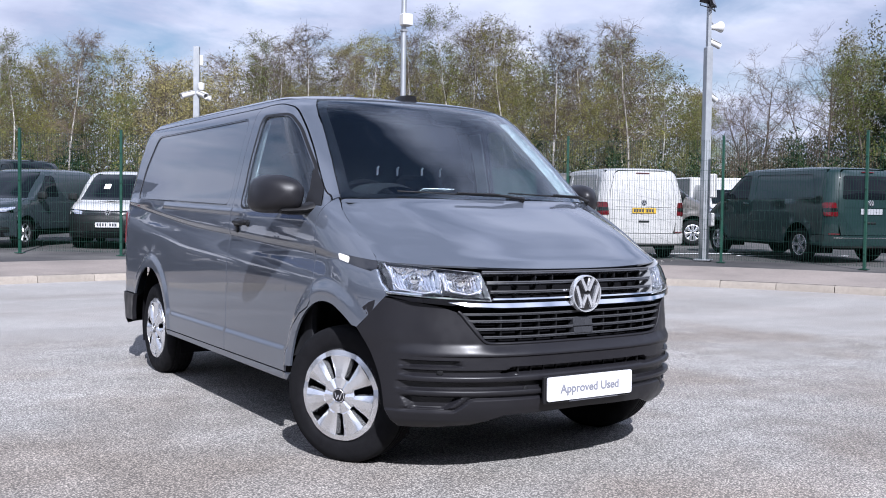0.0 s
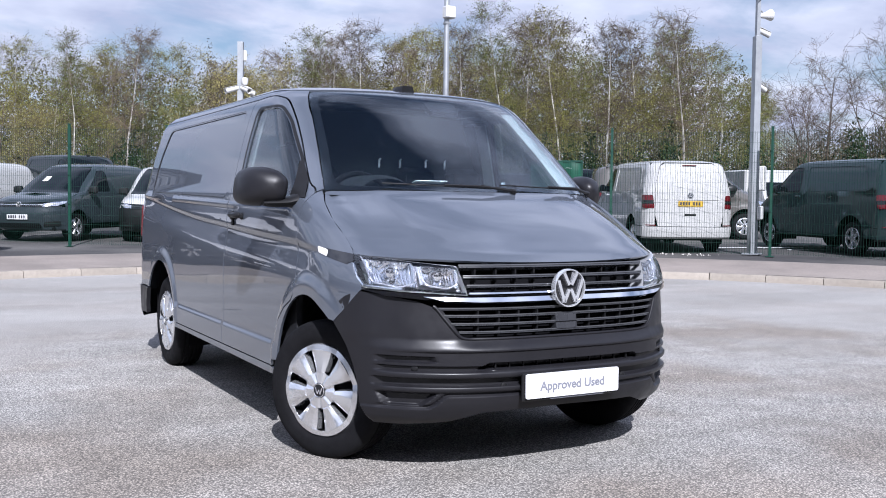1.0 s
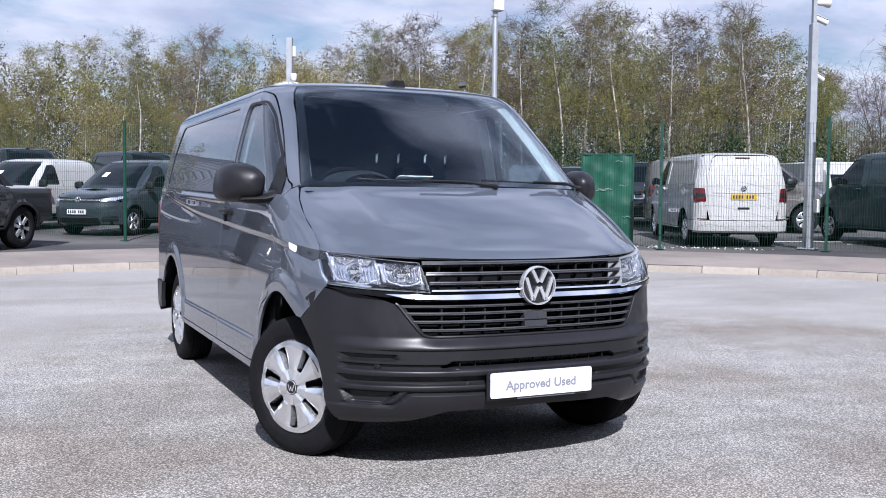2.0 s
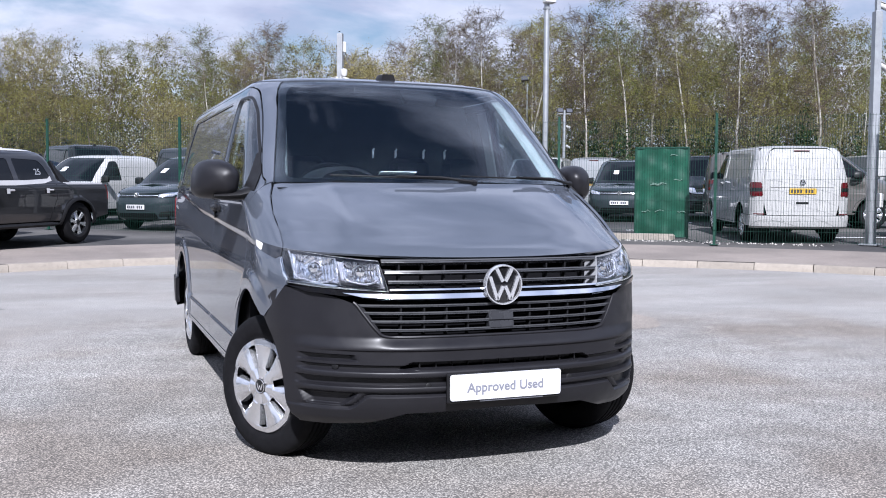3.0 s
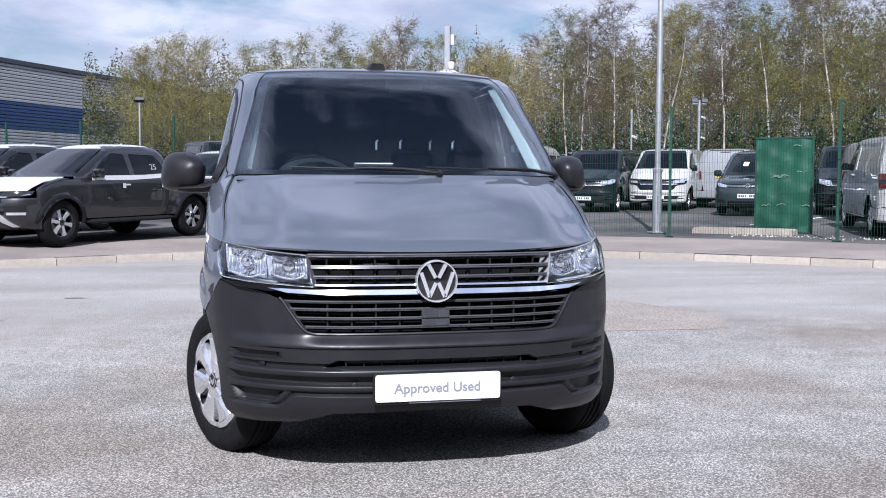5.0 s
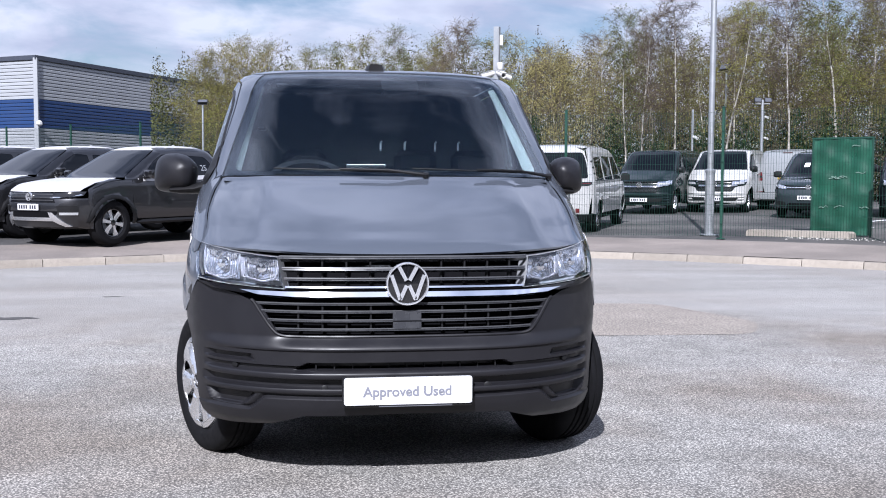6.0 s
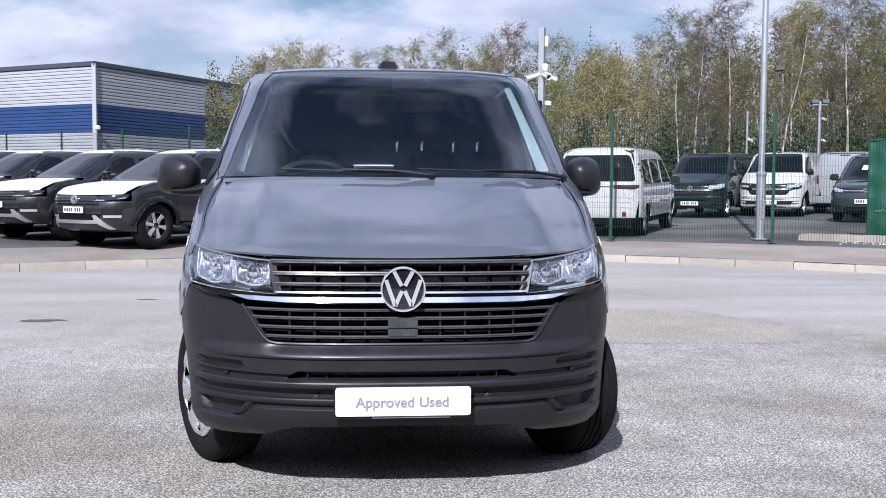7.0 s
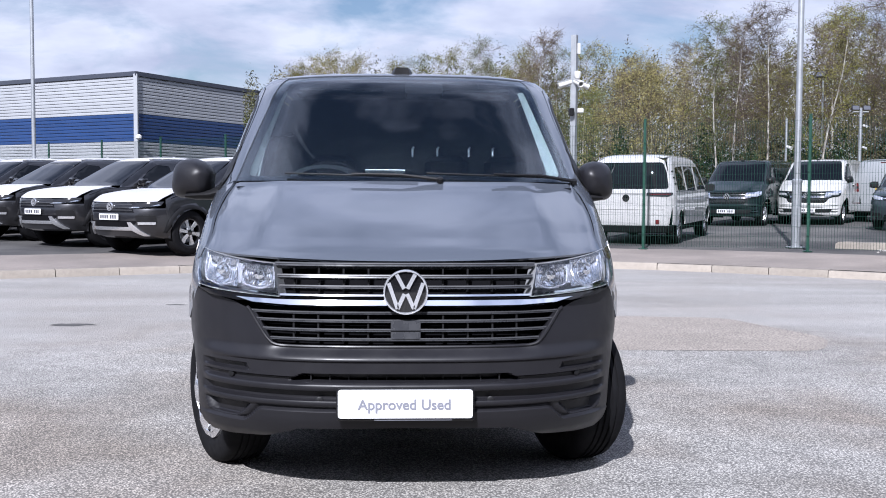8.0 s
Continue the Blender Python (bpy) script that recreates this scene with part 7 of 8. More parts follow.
def mast(name, label, x, y, h, r0, r1, category="lamp post", base=True):
    e = empty(name, label, category)
    e.matrix_world = pose(x, y, ground_z(x, y))
    part("shaft", tube([(0, 0, -0.02), (0, 0, 1.3), (0, 0, 1.32), (0, 0, h)], [r0 * 1.5, r0 * 1.5, r0, r1], 16) if base else tube([(0, 0, -0.02), (0, 0, h)], [r0, r1], 16), "galvanised", e)
    if base:
        part("collar", lathe_up([(r0 * 1.7, 1.28), (r0 * 1.7, 1.33), (r0 * 1.05, 1.36)]), "galvanised", e)
        part("service_door", box((0, -r0 * 1.5, 0.6), (0.09, 0.012, 0.4), 0.004), "galvanised", e)
    part("foot_plate", box((0, 0, 0.01), (0.3, 0.3, 0.03), 0.006), "galvanised", e)
    return e


def lathe_up(profile, n=18):
    return moved(lathe([(r, z) for r, z in profile], n), Matrix.Rotation(-math.pi / 2, 4, "Y"))


def floodlight(parent, m, mat="black_plastic"):
    f = new("floodlight")
    f.parent = parent
    f.matrix_local = m
    part("lamp_body", loft([[(-0.17, 0.0, -0.11), (0.17, 0.0, -0.11), (0.17, 0.0, 0.11), (-0.17, 0.0, 0.11)], [(-0.15, 0.09, -0.09), (0.15, 0.09, -0.09), (0.15, 0.09, 0.09), (-0.15, 0.09, 0.09)]], True, True), mat, f)
    part("lamp_glass", box((0, -0.004, 0), (0.30, 0.008, 0.18), 0.003), "lamp_dark", f)
    part("yoke", tube([(-0.18, 0.04, 0), (-0.18, 0.06, -0.17), (0.18, 0.06, -0.17), (0.18, 0.04, 0)], 0.012, 6), mat, f)
    return f


# tall lamp column with a white box near its top
lamp = mast("lamp_post", "tall galvanised lamp column with a white box on it", 7.77, 15.07, 9.0, 0.062, 0.050)
part("junction_box", box((0.03, -0.05, 5.15), (0.24, 0.20, 0.26), 0.02), "fixture_white", lamp, "white plastic box")
part("box_band", box((0.0, 0.0, 4.92), (0.13, 0.13, 0.05), 0.008), "galvanised", lamp)
# square mast with lamps and loudspeakers
mast1 = empty("cctv_mast", "square galvanised mast with floodlight, loudspeaker and cameras", "mast")
mast1.matrix_world = pose(12.45, 10.6, ground_z(12.45, 10.6), 0, 0, 30)
part("shaft", tube([(0, 0, -0.02), (0, 0, 1.9), (0, 0, 1.92), (0, 0, 4.4), (0, 0, 4.42), (0, 0, 5.9)], [0.105, 0.105, 0.10, 0.095, 0.055, 0.05], 4), "galvanised", mast1)
part("foot_plate", box((0, 0, 0.012), (0.34, 0.34, 0.03), 0.006), "galvanised", mast1)
part("cabinet", box((0.12, -0.13, 1.55), (0.22, 0.14, 0.50), 0.02), "fixture_white", mast1, "white control box")
part("cabinet", box((0.02, -0.14, 0.85), (0.16, 0.10, 0.28), 0.02), "fixture_white", mast1)
part("horn_speaker", moved(lathe([(0.03, -0.14), (0.05, -0.10), (0.07, 0.0), (0.12, 0.12), (0.10, 0.12), (0.05, 0.0)], 18), pose(0.22, -0.10, 4.85, 0, -8, -40)), "fixture_white", mast1, "white horn loudspeaker")
part("horn_arm", tube([(0, 0, 4.95), (0.14, -0.04, 4.92), (0.2, -0.08, 4.86)], 0.015, 6), "galvanised", mast1)
cctv(mast1, pose(0.02, 0.05, 4.55, 0, 0, 230))
cctv(mast1, pose(0.02, 0.02, 3.45, 0, 0, 250))
floodlight(mast1, pose(0.0, -0.08, 5.35, -20, 0, 0))
floodlight(mast1, pose(-0.15, 0.05, 5.40, -20, 0, 160))
# camera pole near the bend
pole = empty("camera_pole", "grey square pole carrying white security cameras", "mast")
pole.matrix_world = pose(3.55, 16.3, ground_z(3.55, 16.3), 0, 0, 15)
part("shaft", tube([(0, 0, -0.02), (0, 0, 4.33)], [0.08, 0.08], 4), "galvanised", pole)
part("foot_plate", box((0, 0, 0.012), (0.32, 0.32, 0.03), 0.006), "galvanised", pole)
part("aerial_box", box((0.08, -0.02, 4.05), (0.06, 0.10, 0.22), 0.01), "fixture_white", pole)
for a in (80, 180, 275):
    cctv(pole, pose(0, 0, 3.38, 0, 0, a))
part("dome_camera", moved(lathe_up([(0.001, -0.09), (0.05, -0.07), (0.07, -0.02), (0.07, 0.06), (0.03, 0.08)]), pose(0.0, -0.16, 3.5)), "fixture_white", pole)
part("sensor_box", box((-0.10, -0.10, 2.75), (0.10, 0.10, 0.16), 0.015), "black_plastic", pole)
part("sensor_box", box((0.10, -0.10, 2.78), (0.12, 0.10, 0.10), 0.015), "fixture_white", pole)
# slim mast in front of the far building, and lamps deep in the compound
slim = mast("lamp_post", "slim grey mast by the pick-ups", -9.05, 20.7, 11.0, 0.05, 0.035)
far1 = mast("lamp_post", "slim grey lamp post among the birches", 18.1, 37.5, 5.85, 0.05, 0.04, base=False)
floodlight(far1, pose(-0.1, 0, 5.9, -35, 0, -60) @ Matrix.Diagonal((1.4, 1.4, 1.4, 1)))
far2 = mast("lamp_post", "pale square camera mast at the back of the compound", 17.0, 31.7, 3.95, 0.065, 0.055, base=False)
part("cross_arm", box((0, 0, 3.8), (0.60, 0.06, 0.06), 0.01), "fixture_white", far2)
for sx in (-0.26, 0.26):
    floodlight(far2, pose(sx * 0.8, -0.05, 3.95, -15) @ Matrix.Diagonal((0.85, 0.85, 0.85, 1)))
for h in (2.5, 3.3):
    cctv(far2, pose(0.05, -0.05, h, 0, 0, 200) @ Matrix.Diagonal((0.65, 0.65, 0.65, 1)))
far3 = mast("lamp_post", "slim white camera post by the far fence", 15.1, 33.9, 3.7, 0.045, 0.045, base=False)
cctv(far3, pose(0, 0, 2.6, 0, 0, 200) @ Matrix.Diagonal((0.9, 0.9, 0.9, 1)))
far4 = mast("lamp_post", "black-headed lamp post by the grey building", -5.0, 41.0, 4.2, 0.05, 0.045, base=False)
floodlight(far4, pose(0, 0, 4.35, -60) @ Matrix.Diagonal((1.3, 1.3, 1.3, 1)))

# green screen behind the mesh
screen_ = empty("green_screen", "dark green sheeted screen with torn film behind the fence", "screen")
sx0, sy0, sx1, sy1 = 9.65, 14.60, 10.62, 13.75
sz = ground_z(10.1, 14.1)
screen_.matrix_world = pose((sx0 + sx1) / 2, (sy0 + sy1) / 2, sz, 0, 0, math.degrees(math.atan2(sy1 - sy0, sx1 - sx0))) @ Matrix.Diagonal((0.86, 1, 0.97, 1))
rng_s = random.Random(8)
sheet_v = [[(-0.64 + 1.28 * i / 24, 0.012 * math.sin(i * 0.9) + 0.008 * math.sin(j * 1.1 + i * 0.3), 0.02 + 1.96 * j / 24) for i in range(25)] for j in range(25)]
backv = [[(p[0], p[1] + 0.05, p[2]) for p in r] for r in sheet_v]
part("sheeting", join(loft(sheet_v, closed=False), loft([r[::-1] for r in backv], closed=False)), "panel_green", screen_)
part("frame", join(box((-0.65, 0.025, 1.0), (0.04, 0.07, 2.0), 0.006), box((0.65, 0.025, 1.0), (0.04, 0.07, 2.0), 0.006), box((0, 0.025, 2.0), (1.34, 0.07, 0.04), 0.006)), "post_green", screen_)
for k in range(9):
    cx, cz = rng_s.uniform(-0.5, 0.5), rng_s.choice((0.35, 0.6, 1.05, 1.2, 1.3, 1.85))
    pts = [(cx + 0.05 * i + rng_s.uniform(-0.01, 0.01), -0.024 + rng_s.uniform(-0.004, 0.004), cz + rng_s.uniform(-0.03, 0.03)) for i in range(5)]
    part("torn_film", loft([[Vector(p) + Vector((0, 0, w)) for p in pts] for w in (0.009, 0.0, -0.008)], closed=False), "torn_sheet", screen_)

# pale concrete slab and crumbs beneath the screen
tagged(part("concrete_block", moved(loft([[(x * k, y * k, z) for x, y in ((-1.0, -0.2), (1.0, -0.22), (1.04, 0.2), (-0.96, 0.24))] for z, k in ((-0.03, 1.0), (0.08, 0.99), (0.11, 0.95))], False, True), pose(9.35, 14.35, ground_z(9.35, 14.35), 0, 0, -42)), "concrete"), "low pale concrete kerb block under the screen", "block")


def crumbs():
    rng = random.Random(12)
    V, Fc = [], []
    for k in range(170):
        t = rng.random()
        x, y = 9.0 + 2.6 * t + rng.gauss(0, 0.18), 14.2 - 3.0 * t + rng.gauss(0, 0.22)
        r = rng.uniform(0.008, 0.035)
        z = ground_z(x, y) - 0.012
        q = len(V)
        V += [(x + rng.uniform(0.6, 1) * r * math.cos(a), y + rng.uniform(0.6, 1) * r * math.sin(a), z) for a in (0, 1.57, 3.14, 4.71)] + [(x, y, z + r * 0.8)]
        Fc += [(q + i, q + (i + 1) % 4, q + 4) for i in range(4)]
    return V, Fc


tagged(part("gravel", crumbs(), "debris"), "scattered pale stone crumbs along the fence", "debris", kind="stuff")


# white bay lines in the compound
for x, y, a, ln in ((14.0, 12.2, -42, 2.4), (15.3, 10.6, -42, 2.4), (13.2, 18.3, 35, 3.0), (11.5, 16.5, -42, 1.4)):
    part_ = part("bay_line", ([(-ln / 2, -0.05, 0), (ln / 2, -0.05, 0), (ln / 2, 0.05, 0), (-ln / 2, 0.05, 0)], [(0, 1, 2, 3)]), "paper")
    part_.matrix_world = pose(x, y, ground_z(x, y) + 0.004, 1.5, -1.0, a)
    tagged(part_, "worn white bay line on the tarmac", "line", kind="structure")


# ---- far industrial building ----
def building():
    b = empty("warehouse", "large grey warehouse with a dark blue band and ribbed cladding", "building")
    c = Vector((-17.2, 60.5))
    u = Vector((0.50, 0.866))
    w = Vector((-0.866, 0.50))
    base, top = 0.6, 9.1
    bands = [("cladding_grey", 6.55, 8.95, 0.20), ("cladding_blue", 4.75, 6.55, 0.20), ("cladding_grey", base, 4.75, 0.20)]
    for d, length, nrm in ((u, 34.0, Vector((0.866, -0.50))), (w, 40.0, Vector((-0.50, -0.866)))):
        wall = part("wall", prism([(0, base), (length, base), (length, top - 0.1), (0, top - 0.1)], 0.0, 0.3, lambda s, z, k, d=d, nrm=nrm: (c.x + d.x * s - nrm.x * (k + 0.03), c.y + d.y * s - nrm.y * (k + 0.03), z)), "cladding_grey", b)
        for mname, z0, z1, step in bands:
            n = int((z1 - z0) / step)
            for k in range(n):
                za = z0 + (z1 - z0) * k / n
                zb = z0 + (z1 - z0) * (k + 1) / n
                prof = [(za, 0.0), (za + 0.02, 0.045), (zb - 0.07, 0.045), (zb - 0.02, 0.0)]
                rings = [[(c.x + d.x * s + nrm.x * o, c.y + d.y * s + nrm.y * o, z) for z, o in prof] for s in (0.06, length)]
                g = loft(rings if d is w else rings[::-1], closed=False)
                part("cladding_rib", g, mname, wall)
        part("parapet", prism([(-0.1, top - 0.12), (length, top - 0.12), (length, top + 0.16), (-0.1, top + 0.16)], -0.12, 0.3, lambda s, z, k, d=d, nrm=nrm: (c.x + d.x * s - nrm.x * k, c.y + d.y * s - nrm.y * k, z)), "roof_edge", b)
    part("corner_trim", box((c.x, c.y, 4.9), (0.26, 0.26, 8.4), 0.02), "cladding_grey", b)
    r = [c, c + u * 34, c + u * 34 + w * 40, c + w * 40]
    part("roof", ([(p.x, p.y, top - 0.2) for p in r], [(0, 1, 2, 3)]), "roof_edge", b)
    p = c + w * 6.0
    part("loading_door", moved(box((0, 0, 0), (4.2, 0.12, 2.4), 0.02), pose(p.x - 0.06, p.y - 0.10, 2.0, 0, 0, 150)), "roof_edge", b)
    p = c + Vector((0.25, -0.35))
    part("wall_camera", box((p.x, p.y, 5.0), (0.35, 0.35, 0.35), 0.1), "fixture_white", b)


building()


def side_shed():
    """The plain long shed that closes the yard on the driver's side; it shows in the van's paint."""
    b = empty("industrial_shed", "long plain dark grey shed closing the yard", "building")
    part("wall", box((-34, 0, 2.6), (0.4, 70, 5.2)), "roof_edge", b)
    part("cladding", box((-33.76, 0, 4.0), (0.06, 70, 2.2)), "cladding_grey", b)
    for k in range(9):
        part("roller_door", box((-33.74, -30 + 7.5 * k, 1.8), (0.08, 4.0, 3.4), 0.02), "cladding_blue", b)
    part("roof", box((-40, 0, 5.3), (13, 71, 0.2), 0.02), "roof_edge", b)


side_shed()


def low_sky_blocker():
    """Unseen glass-fronted block added behind the camera; closes the near side, cuts low skylight."""
    b = empty("low_sky_blocker", "unseen long dark grey glazed building with a flat roof, added to block low sky", "building")
    part("wall", box((2, -20, 5.0), (70, 0.4, 10.0)), "roof_edge", b)
    part("fascia", box((2, -19.7, 9.1), (70, 0.25, 1.5), 0.02), "cladding_grey", b)
    part("plinth", box((2, -19.72, 0.3), (70, 0.2, 0.6), 0.02), "concrete", b)
    for k in range(14):
        w = part("window", box((-29.5 + 4.85 * k, -19.76, 4.4), (4.5, 0.06, 7.4)), "privacy_glass", b)
        part("window_frame", join(box((-29.5 + 4.85 * k - 2.3, -19.72, 4.4), (0.1, 0.12, 7.6)), box((-29.5 + 4.85 * k, -19.72, 3.4), (4.5, 0.10, 0.08))), "silver_trim", w)
    part("roof", box((2, -26, 10.05), (71, 12.4, 0.25), 0.02), "roof_edge", b)


low_sky_blocker()

# ---- trees behind the compound ----
def tree_mesh(seed, h, form, bark, twig_mat, leaf_mat, leaf_n, leaf_size, trunk_r=0.085, stems=1, kids=(22, 8, 6), fine=0.007):
    """Trunk with limbs and twigs, and a crown of small leaves; form: (clear trunk, half width, fullest height, steepness, droop)."""
    rng = random.Random(seed)
    bare, wide, belly, steep, droop = form
    wood, twigs, tips = [], [], []

    def limb(p, d, length, r, level, sag):
        n = (7, 4, 3, 2)[level]
        pts, rad = [p], [r]
        for i in range(n):
            w = (0.05, 0.12, 0.16, 0.20)[level]
            d = (d + Vector((rng.gauss(0, w), rng.gauss(0, w), rng.gauss(0, w * 0.6) - sag * (i + 1) / n))).normalized()
            p = p + d * length / n
            pts.append(p)
            rad.append(max(r * (1 - 0.85 * (i + 1) / n), 0.0045))
        (wood if level < 1 else twigs).append(tube(pts, rad, (7, 4, 3, 3)[level], False))
        if level >= 1:
            tips.extend(pts[1:] if level > 1 else pts[2:])
        return pts, rad, d

    def along(pts, t):
        q = t * (len(pts) - 1)
        i = min(int(q), len(pts) - 2)
        return pts[i].lerp(pts[i + 1], q - i), i

    for s in range(stems):
        a = rng.uniform(0, 6.28)
        out = Vector((math.cos(a), math.sin(a), 0))
        tall = h * (1.0 if s == 0 else rng.uniform(0.78, 0.98))
        pts, rad, _ = limb(out * (0.18 * s) + Vector((0, 0, -0.15)), (Vector((0, 0, 1)) + out * (0.20 * min(s, 1) + abs(rng.gauss(0, 0.05)))).normalized(), tall, trunk_r * (1 if s == 0 else 0.75), 0, 0.0)
        turn = rng.uniform(0, 6.28)
        for k in range(kids[0]):
            t = bare + (0.985 - bare) * ((k + rng.random()) / kids[0]) ** 0.9
            base, i = along(pts, t)
            turn += 2.4 + rng.gauss(0, 0.3)
            # half width of the crown at this height
            u = (t - belly) / ((1.04 - belly) if t > belly else (belly - bare + 0.22))
            half = wide * h * math.sqrt(max(1 - u * u, 0.02)) * rng.uniform(0.65, 1.12)
            up = steep * (0.55 + 0.9 * t) * rng.uniform(0.75, 1.25)
            d = Vector((math.cos(turn), math.sin(turn), up)).normalized()
            p1, r1, d1 = limb(base, d, half * math.sqrt(1 + 0.55 * up * up), max(rad[i] * rng.uniform(0.30, 0.5), fine), 1, droop)
            for _ in range(kids[1]):
                b2, i2 = along(p1, rng.uniform(0.15, 1.0))
                side = Vector((rng.gauss(0, 1), rng.gauss(0, 1), rng.gauss(0.15, 0.7))).normalized()
                p2, r2, d2 = limb(b2, (d1 * 0.75 + side).normalized(), half * rng.uniform(0.28, 0.60), max(r1[i2] * 0.5, fine * 0.8), 2, droop)
                for _ in range(kids[2]):
                    b3, i3 = along(p2, rng.uniform(0.1, 1.0))
                    side = Vector((rng.gauss(0, 1), rng.gauss(0, 1), rng.gauss(0.2, 0.8))).normalized()
                    limb(b3, (d2 * 0.6 + side).normalized(), rng.uniform(0.25, 0.62), fine * 0.7, 3, droop * 1.5)
    V, Fc = [], []
    for k in range(leaf_n):
        p = rng.choice(tips) + Vector((rng.gauss(0, 0.10), rng.gauss(0, 0.10), rng.gauss(0, 0.10)))
        sz = leaf_size * rng.uniform(0.5, 1.3)
        a = Vector((rng.gauss(0, 1), rng.gauss(0, 1), rng.gauss(0, 0.7))).normalized() * sz
        b = a.cross(Vector((rng.gauss(0, 1), rng.gauss(0, 1), rng.gauss(0, 1)))).normalized() * sz * 0.9
        q = len(V)
        V += [p - a, p + b, p + a - b * 0.5]
        Fc.append((q, q + 1, q + 2))
    tm = to_mesh("trunk", join(*wood))
    tm.materials.append(M[bark])
    wm = to_mesh("branchwork", join(*twigs))
    wm.materials.append(M[twig_mat])
    lm = None
    if V:
        lm = to_mesh("crown", (V, Fc))
        lm.materials.append(M[leaf_mat])
    return tm, wm, lm


BIRCH = (0.30, 0.155, 0.52, 0.95, 0.10)
ALDER = (0.16, 0.20, 0.48, 0.80, 0.02)
WILLOW = (0.05, 0.33, 0.42, 0.90, 0.03)
SPREADING = (0.14, 0.34, 0.50, 0.95, 0.0)
KINDS = [
    ("birch_tree", "slender silver birch with pale trunk and thin spring leaves", tree_mesh(1, 9.0, BIRCH, "birch_bark", "twig", "leaf_olive", 9500, 0.031, 0.062)),
    ("birch_tree", "slender silver birch with pale trunk and thin spring leaves", tree_mesh(2, 9.4, BIRCH, "birch_bark", "twig", "leaf_green", 8000, 0.030, 0.058)),
    ("birch_tree", "bare silver birch with fine brown twigs", tree_mesh(3, 9.6, (0.34, 0.15, 0.60, 1.0, 0.12), "birch_bark", "twig", "leaf_catkin", 700, 0.034, 0.066, kids=(26, 10, 8), fine=0.008)),
    ("alder_tree", "green-tinged tree coming into leaf", tree_mesh(4, 9.0, ALDER, "brown_bark", "twig", "leaf_green", 18000, 0.031)),
    ("willow_bush", "broad willow covered with yellowish catkins", tree_mesh(5, 7.0, WILLOW, "brown_bark", "twig", "leaf_catkin", 22000, 0.032, 0.055, 4, (11, 7, 5))),
    ("willow_bush", "broad olive-green willow coming into leaf", tree_mesh(6, 7.4, WILLOW, "brown_bark", "twig", "leaf_olive", 18000, 0.034, 0.06, 4, (12, 7, 5))),
    ("bare_tree", "bare grey-brown tree with a broad crown of twigs", tree_mesh(7, 8.8, SPREADING, "brown_bark", "twig", "leaf_catkin", 120, 0.04, 0.13, 2, (18, 9, 8), 0.010)),
    ("conifer_tree", "dark green conifer behind the fence", tree_mesh(8, 8.0, (0.04, 0.26, 0.16, 0.12, 0.05), "brown_bark", "twig", "leaf_ivy", 20000, 0.07, 0.12, 1, (40, 8, 4))),
    ("alder_tree", "green-tinged tree coming into leaf", tree_mesh(9, 8.6, ALDER, "brown_bark", "twig", "leaf_olive", 17000, 0.031, 0.08, 2, (16, 8, 6))),
]


def plant(kind, x, y, s, turn):
    name, label, (tm, wm, lm) = KINDS[kind]
    e = empty(name, label, "tree", "trees behind the compound")
    e.matrix_world = pose(x, y, ground_z(x, y) - 0.05, 0, 0, turn) @ Matrix.Scale(s, 4)
    part("trunk", tm, None, e)
    part("branchwork", wm, None, e)
    if lm:
        part("crown", lm, None, e)


HIGH = [max(v.co.z for v in k[2][1].vertices) for k in KINDS]


EYE = Vector((-1.2, -3.7))
AZ = (-20, -12, -6, -2, 3, 8, 13, 17, 22, 27, 33, 38, 42, 45, 47, 50, 54, 58, 64, 72)
EL = (6.0, 6.5, 8.5, 8.8, 9.1, 9.2, 9.6, 9.6, 10.2, 10.8, 11.6, 11.6, 11.2, 9.6, 8.6, 11.0, 12.6, 11.6, 9.8, 9.5)


def spot(az, d):
    return EYE.x + d * math.sin(radians(az)), EYE.y + d * math.cos(radians(az))


def skyline(az, d):
    """Height over the yard of the woods' top edge."""
    return math.tan(radians(float(np.interp(az, AZ, EL)))) * d + 1.25


def back_off(az):
    return -9.0 * ease((az - 44) / 16) + (3 if az < -1 else 0)


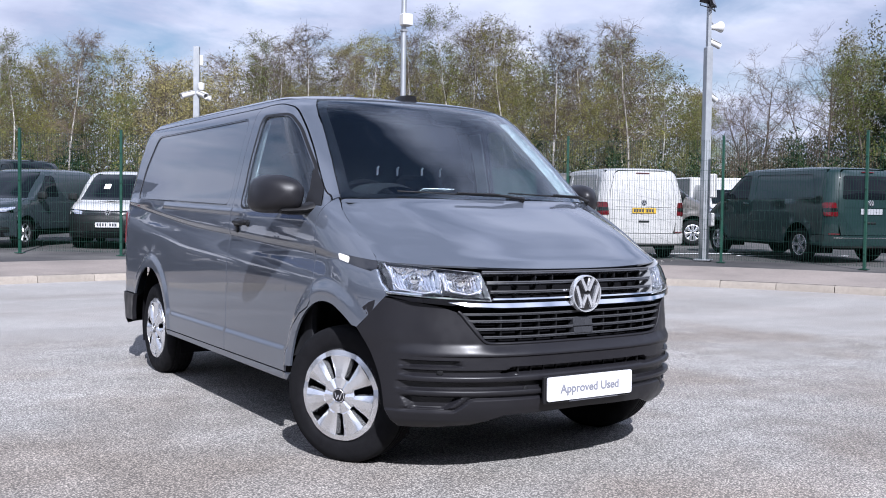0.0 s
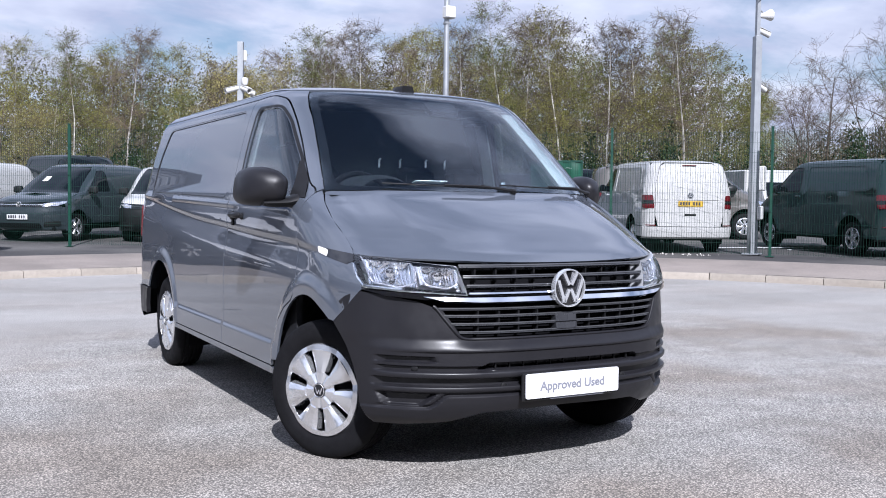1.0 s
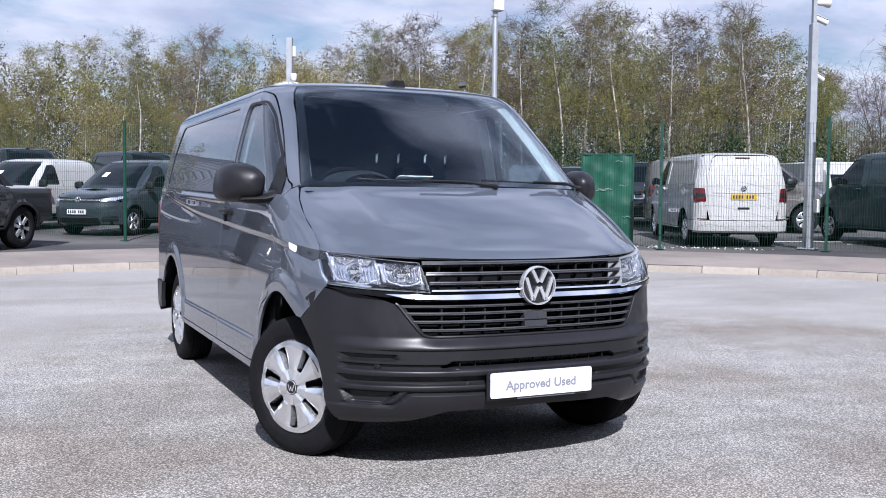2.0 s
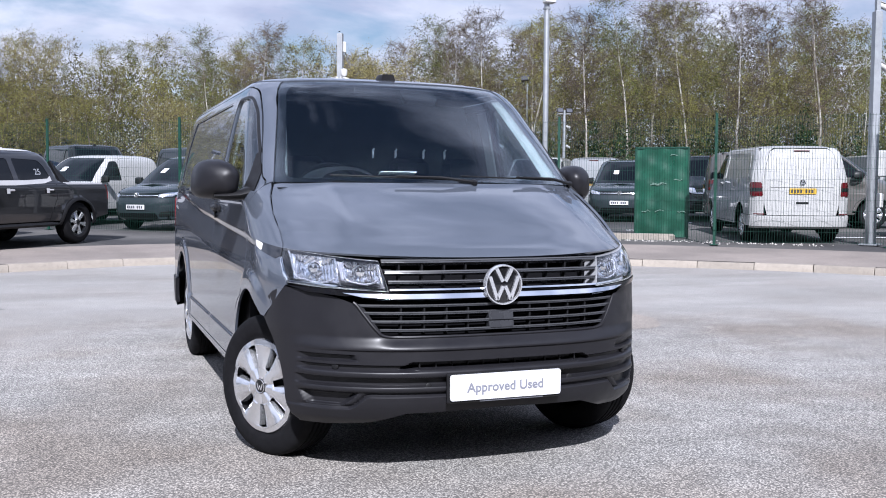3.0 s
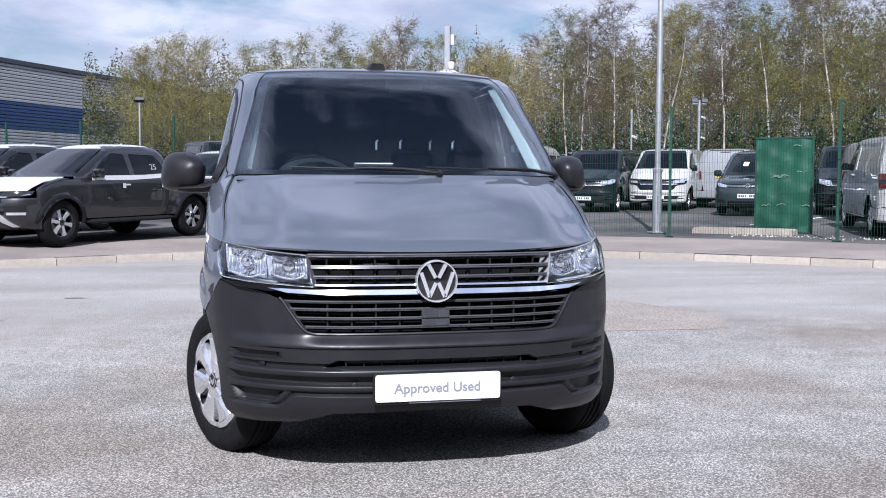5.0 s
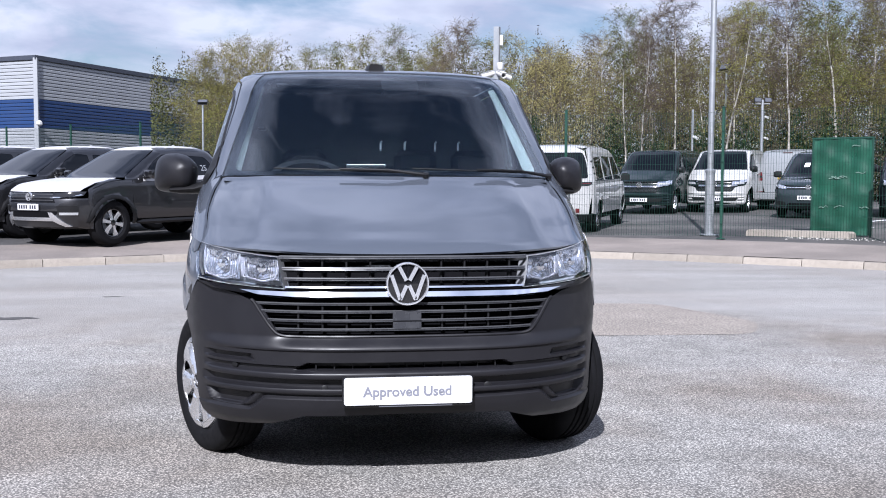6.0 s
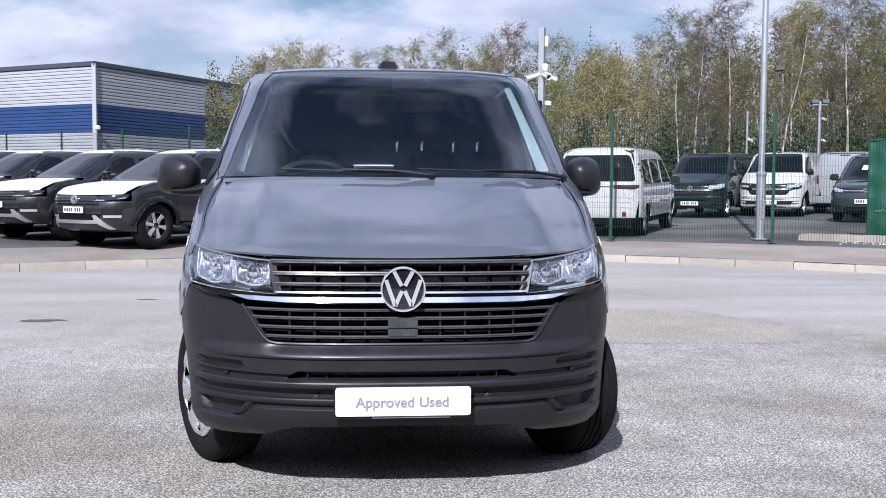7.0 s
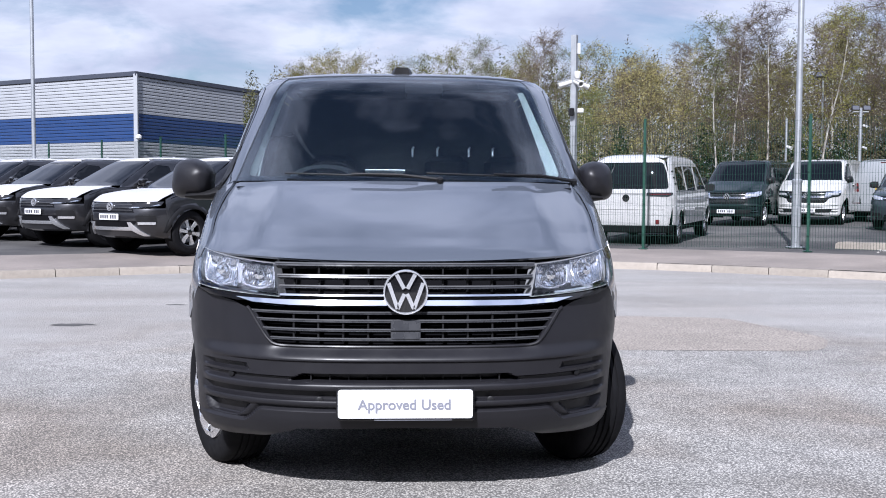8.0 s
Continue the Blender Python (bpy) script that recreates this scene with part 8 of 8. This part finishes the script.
def wood_belt():
    """Three staggered rows along the back of the compound; kinds and heights change along it."""
    rng = random.Random(21)
    for row, (dist, gap, kinds) in enumerate(((46, 2.1, (4, 5, 3, 5, 8, 8, 0)), (51, 1.7, (0, 1, 2, 3, 8, 1, 2)), (57, 1.9, (2, 1, 2, 3, 8, 0)))):
        az = -4.5 + 0.5 * row
        while az < 70:
            d = dist + rng.uniform(-1.5, 1.5) + back_off(az)
            x, y = spot(az, d)
            want = skyline(az, d) - ground_z(x, y)
            want *= rng.uniform(0.60, 0.85) if row == 0 else rng.uniform(0.90 if az < 6 else 0.74, 1.0)
            k = rng.choice(kinds)
            if 47.5 < az < 53:
                k = 6
            if az >= 53:
                k = rng.choice((7, 3, 8))
            if -6 < az < 4 and row < 2:
                k = rng.choice((4, 5, 5, 8))
            if 11 < az < 19 and row == 0:
                k = 4
                want = skyline(az, d) * 0.86
            plant(k, x, y, want / HIGH[k], rng.uniform(0, 360))
            az += math.degrees(1.14 * gap / d) * rng.uniform(0.75, 1.3) * (1.9 if 47.5 < az < 53 else 1)
    # birches standing forward of the rest
    for az in (6.5, 9.2, 19.6, 20.6, 22.4, 25.0, 28.6, 31.0, 34.5, 37.0, 41.5):
        d = 43.2 + rng.uniform(-0.8, 0.8) + back_off(az)
        x, y = spot(az, d)
        k = rng.choice((0, 1, 2, 2))
        plant(k, x, y, skyline(az, d) * rng.uniform(0.85, 1.0) / HIGH[k], rng.uniform(0, 360))


wood_belt()


def thicket(name, label, mat, count, seed, lo, hi, near, far, low, top, size, gaps=0.0, base=0.62, dip=False):
    """A tangle of twigs and leaves too fine to count, up to a share of the skyline."""
    rng = random.Random(seed)
    V, Fc = [], []
    while len(Fc) < count:
        az = rng.uniform(lo, hi)
        lump = base + (0.84 - base) * math.sin(az * 1.9 + seed) * math.sin(az * 0.7 + 1) + 0.07 * math.sin(az * 4.3 + seed)
        if dip and 46 < az < 53:
            lump *= 0.5
        if lump < gaps * rng.uniform(0.5, 1.2):
            continue
        d = rng.uniform(near, far) + back_off(az)
        x, y = spot(az, d)
        g = ground_z(x, y)
        z = g + low + (top * lump * (skyline(az, d) - g) - low) * rng.random() ** 0.9 * rng.uniform(0.7, 1.12)
        s = size * rng.uniform(0.5, 1.4)
        a = Vector((rng.gauss(0, 1), rng.gauss(0, 1), rng.gauss(0, 1.3))).normalized() * s
        b = a.cross(Vector((rng.gauss(0, 1), rng.gauss(0, 1), rng.gauss(0, 1)))).normalized() * s * 0.7
        p = Vector((x, y, z))
        q = len(V)
        V += [p - a, p + b, p + a - b * 0.4]
        Fc.append((q, q + 1, q + 2))
    tagged(part(name, (V, Fc), mat), label, "undergrowth", kind="stuff")


thicket("scrub", "brown bramble scrub under the trees", "scrub", 60000, 5, -7, 71, 42.5, 46, 0.0, 0.42, 0.085)
thicket("ivy", "dark green ivy and holly along the back fence", "leaf_ivy", 34000, 9, 6, 60, 42.8, 44.5, 0.0, 0.52, 0.080, 0.8)
thicket("far_woods", "dense brown and olive woods behind the front trees", "far_wood", 300000, 3, -8, 72, 56, 66, 0.0, 0.95, 0.085, base=0.80, dip=True)
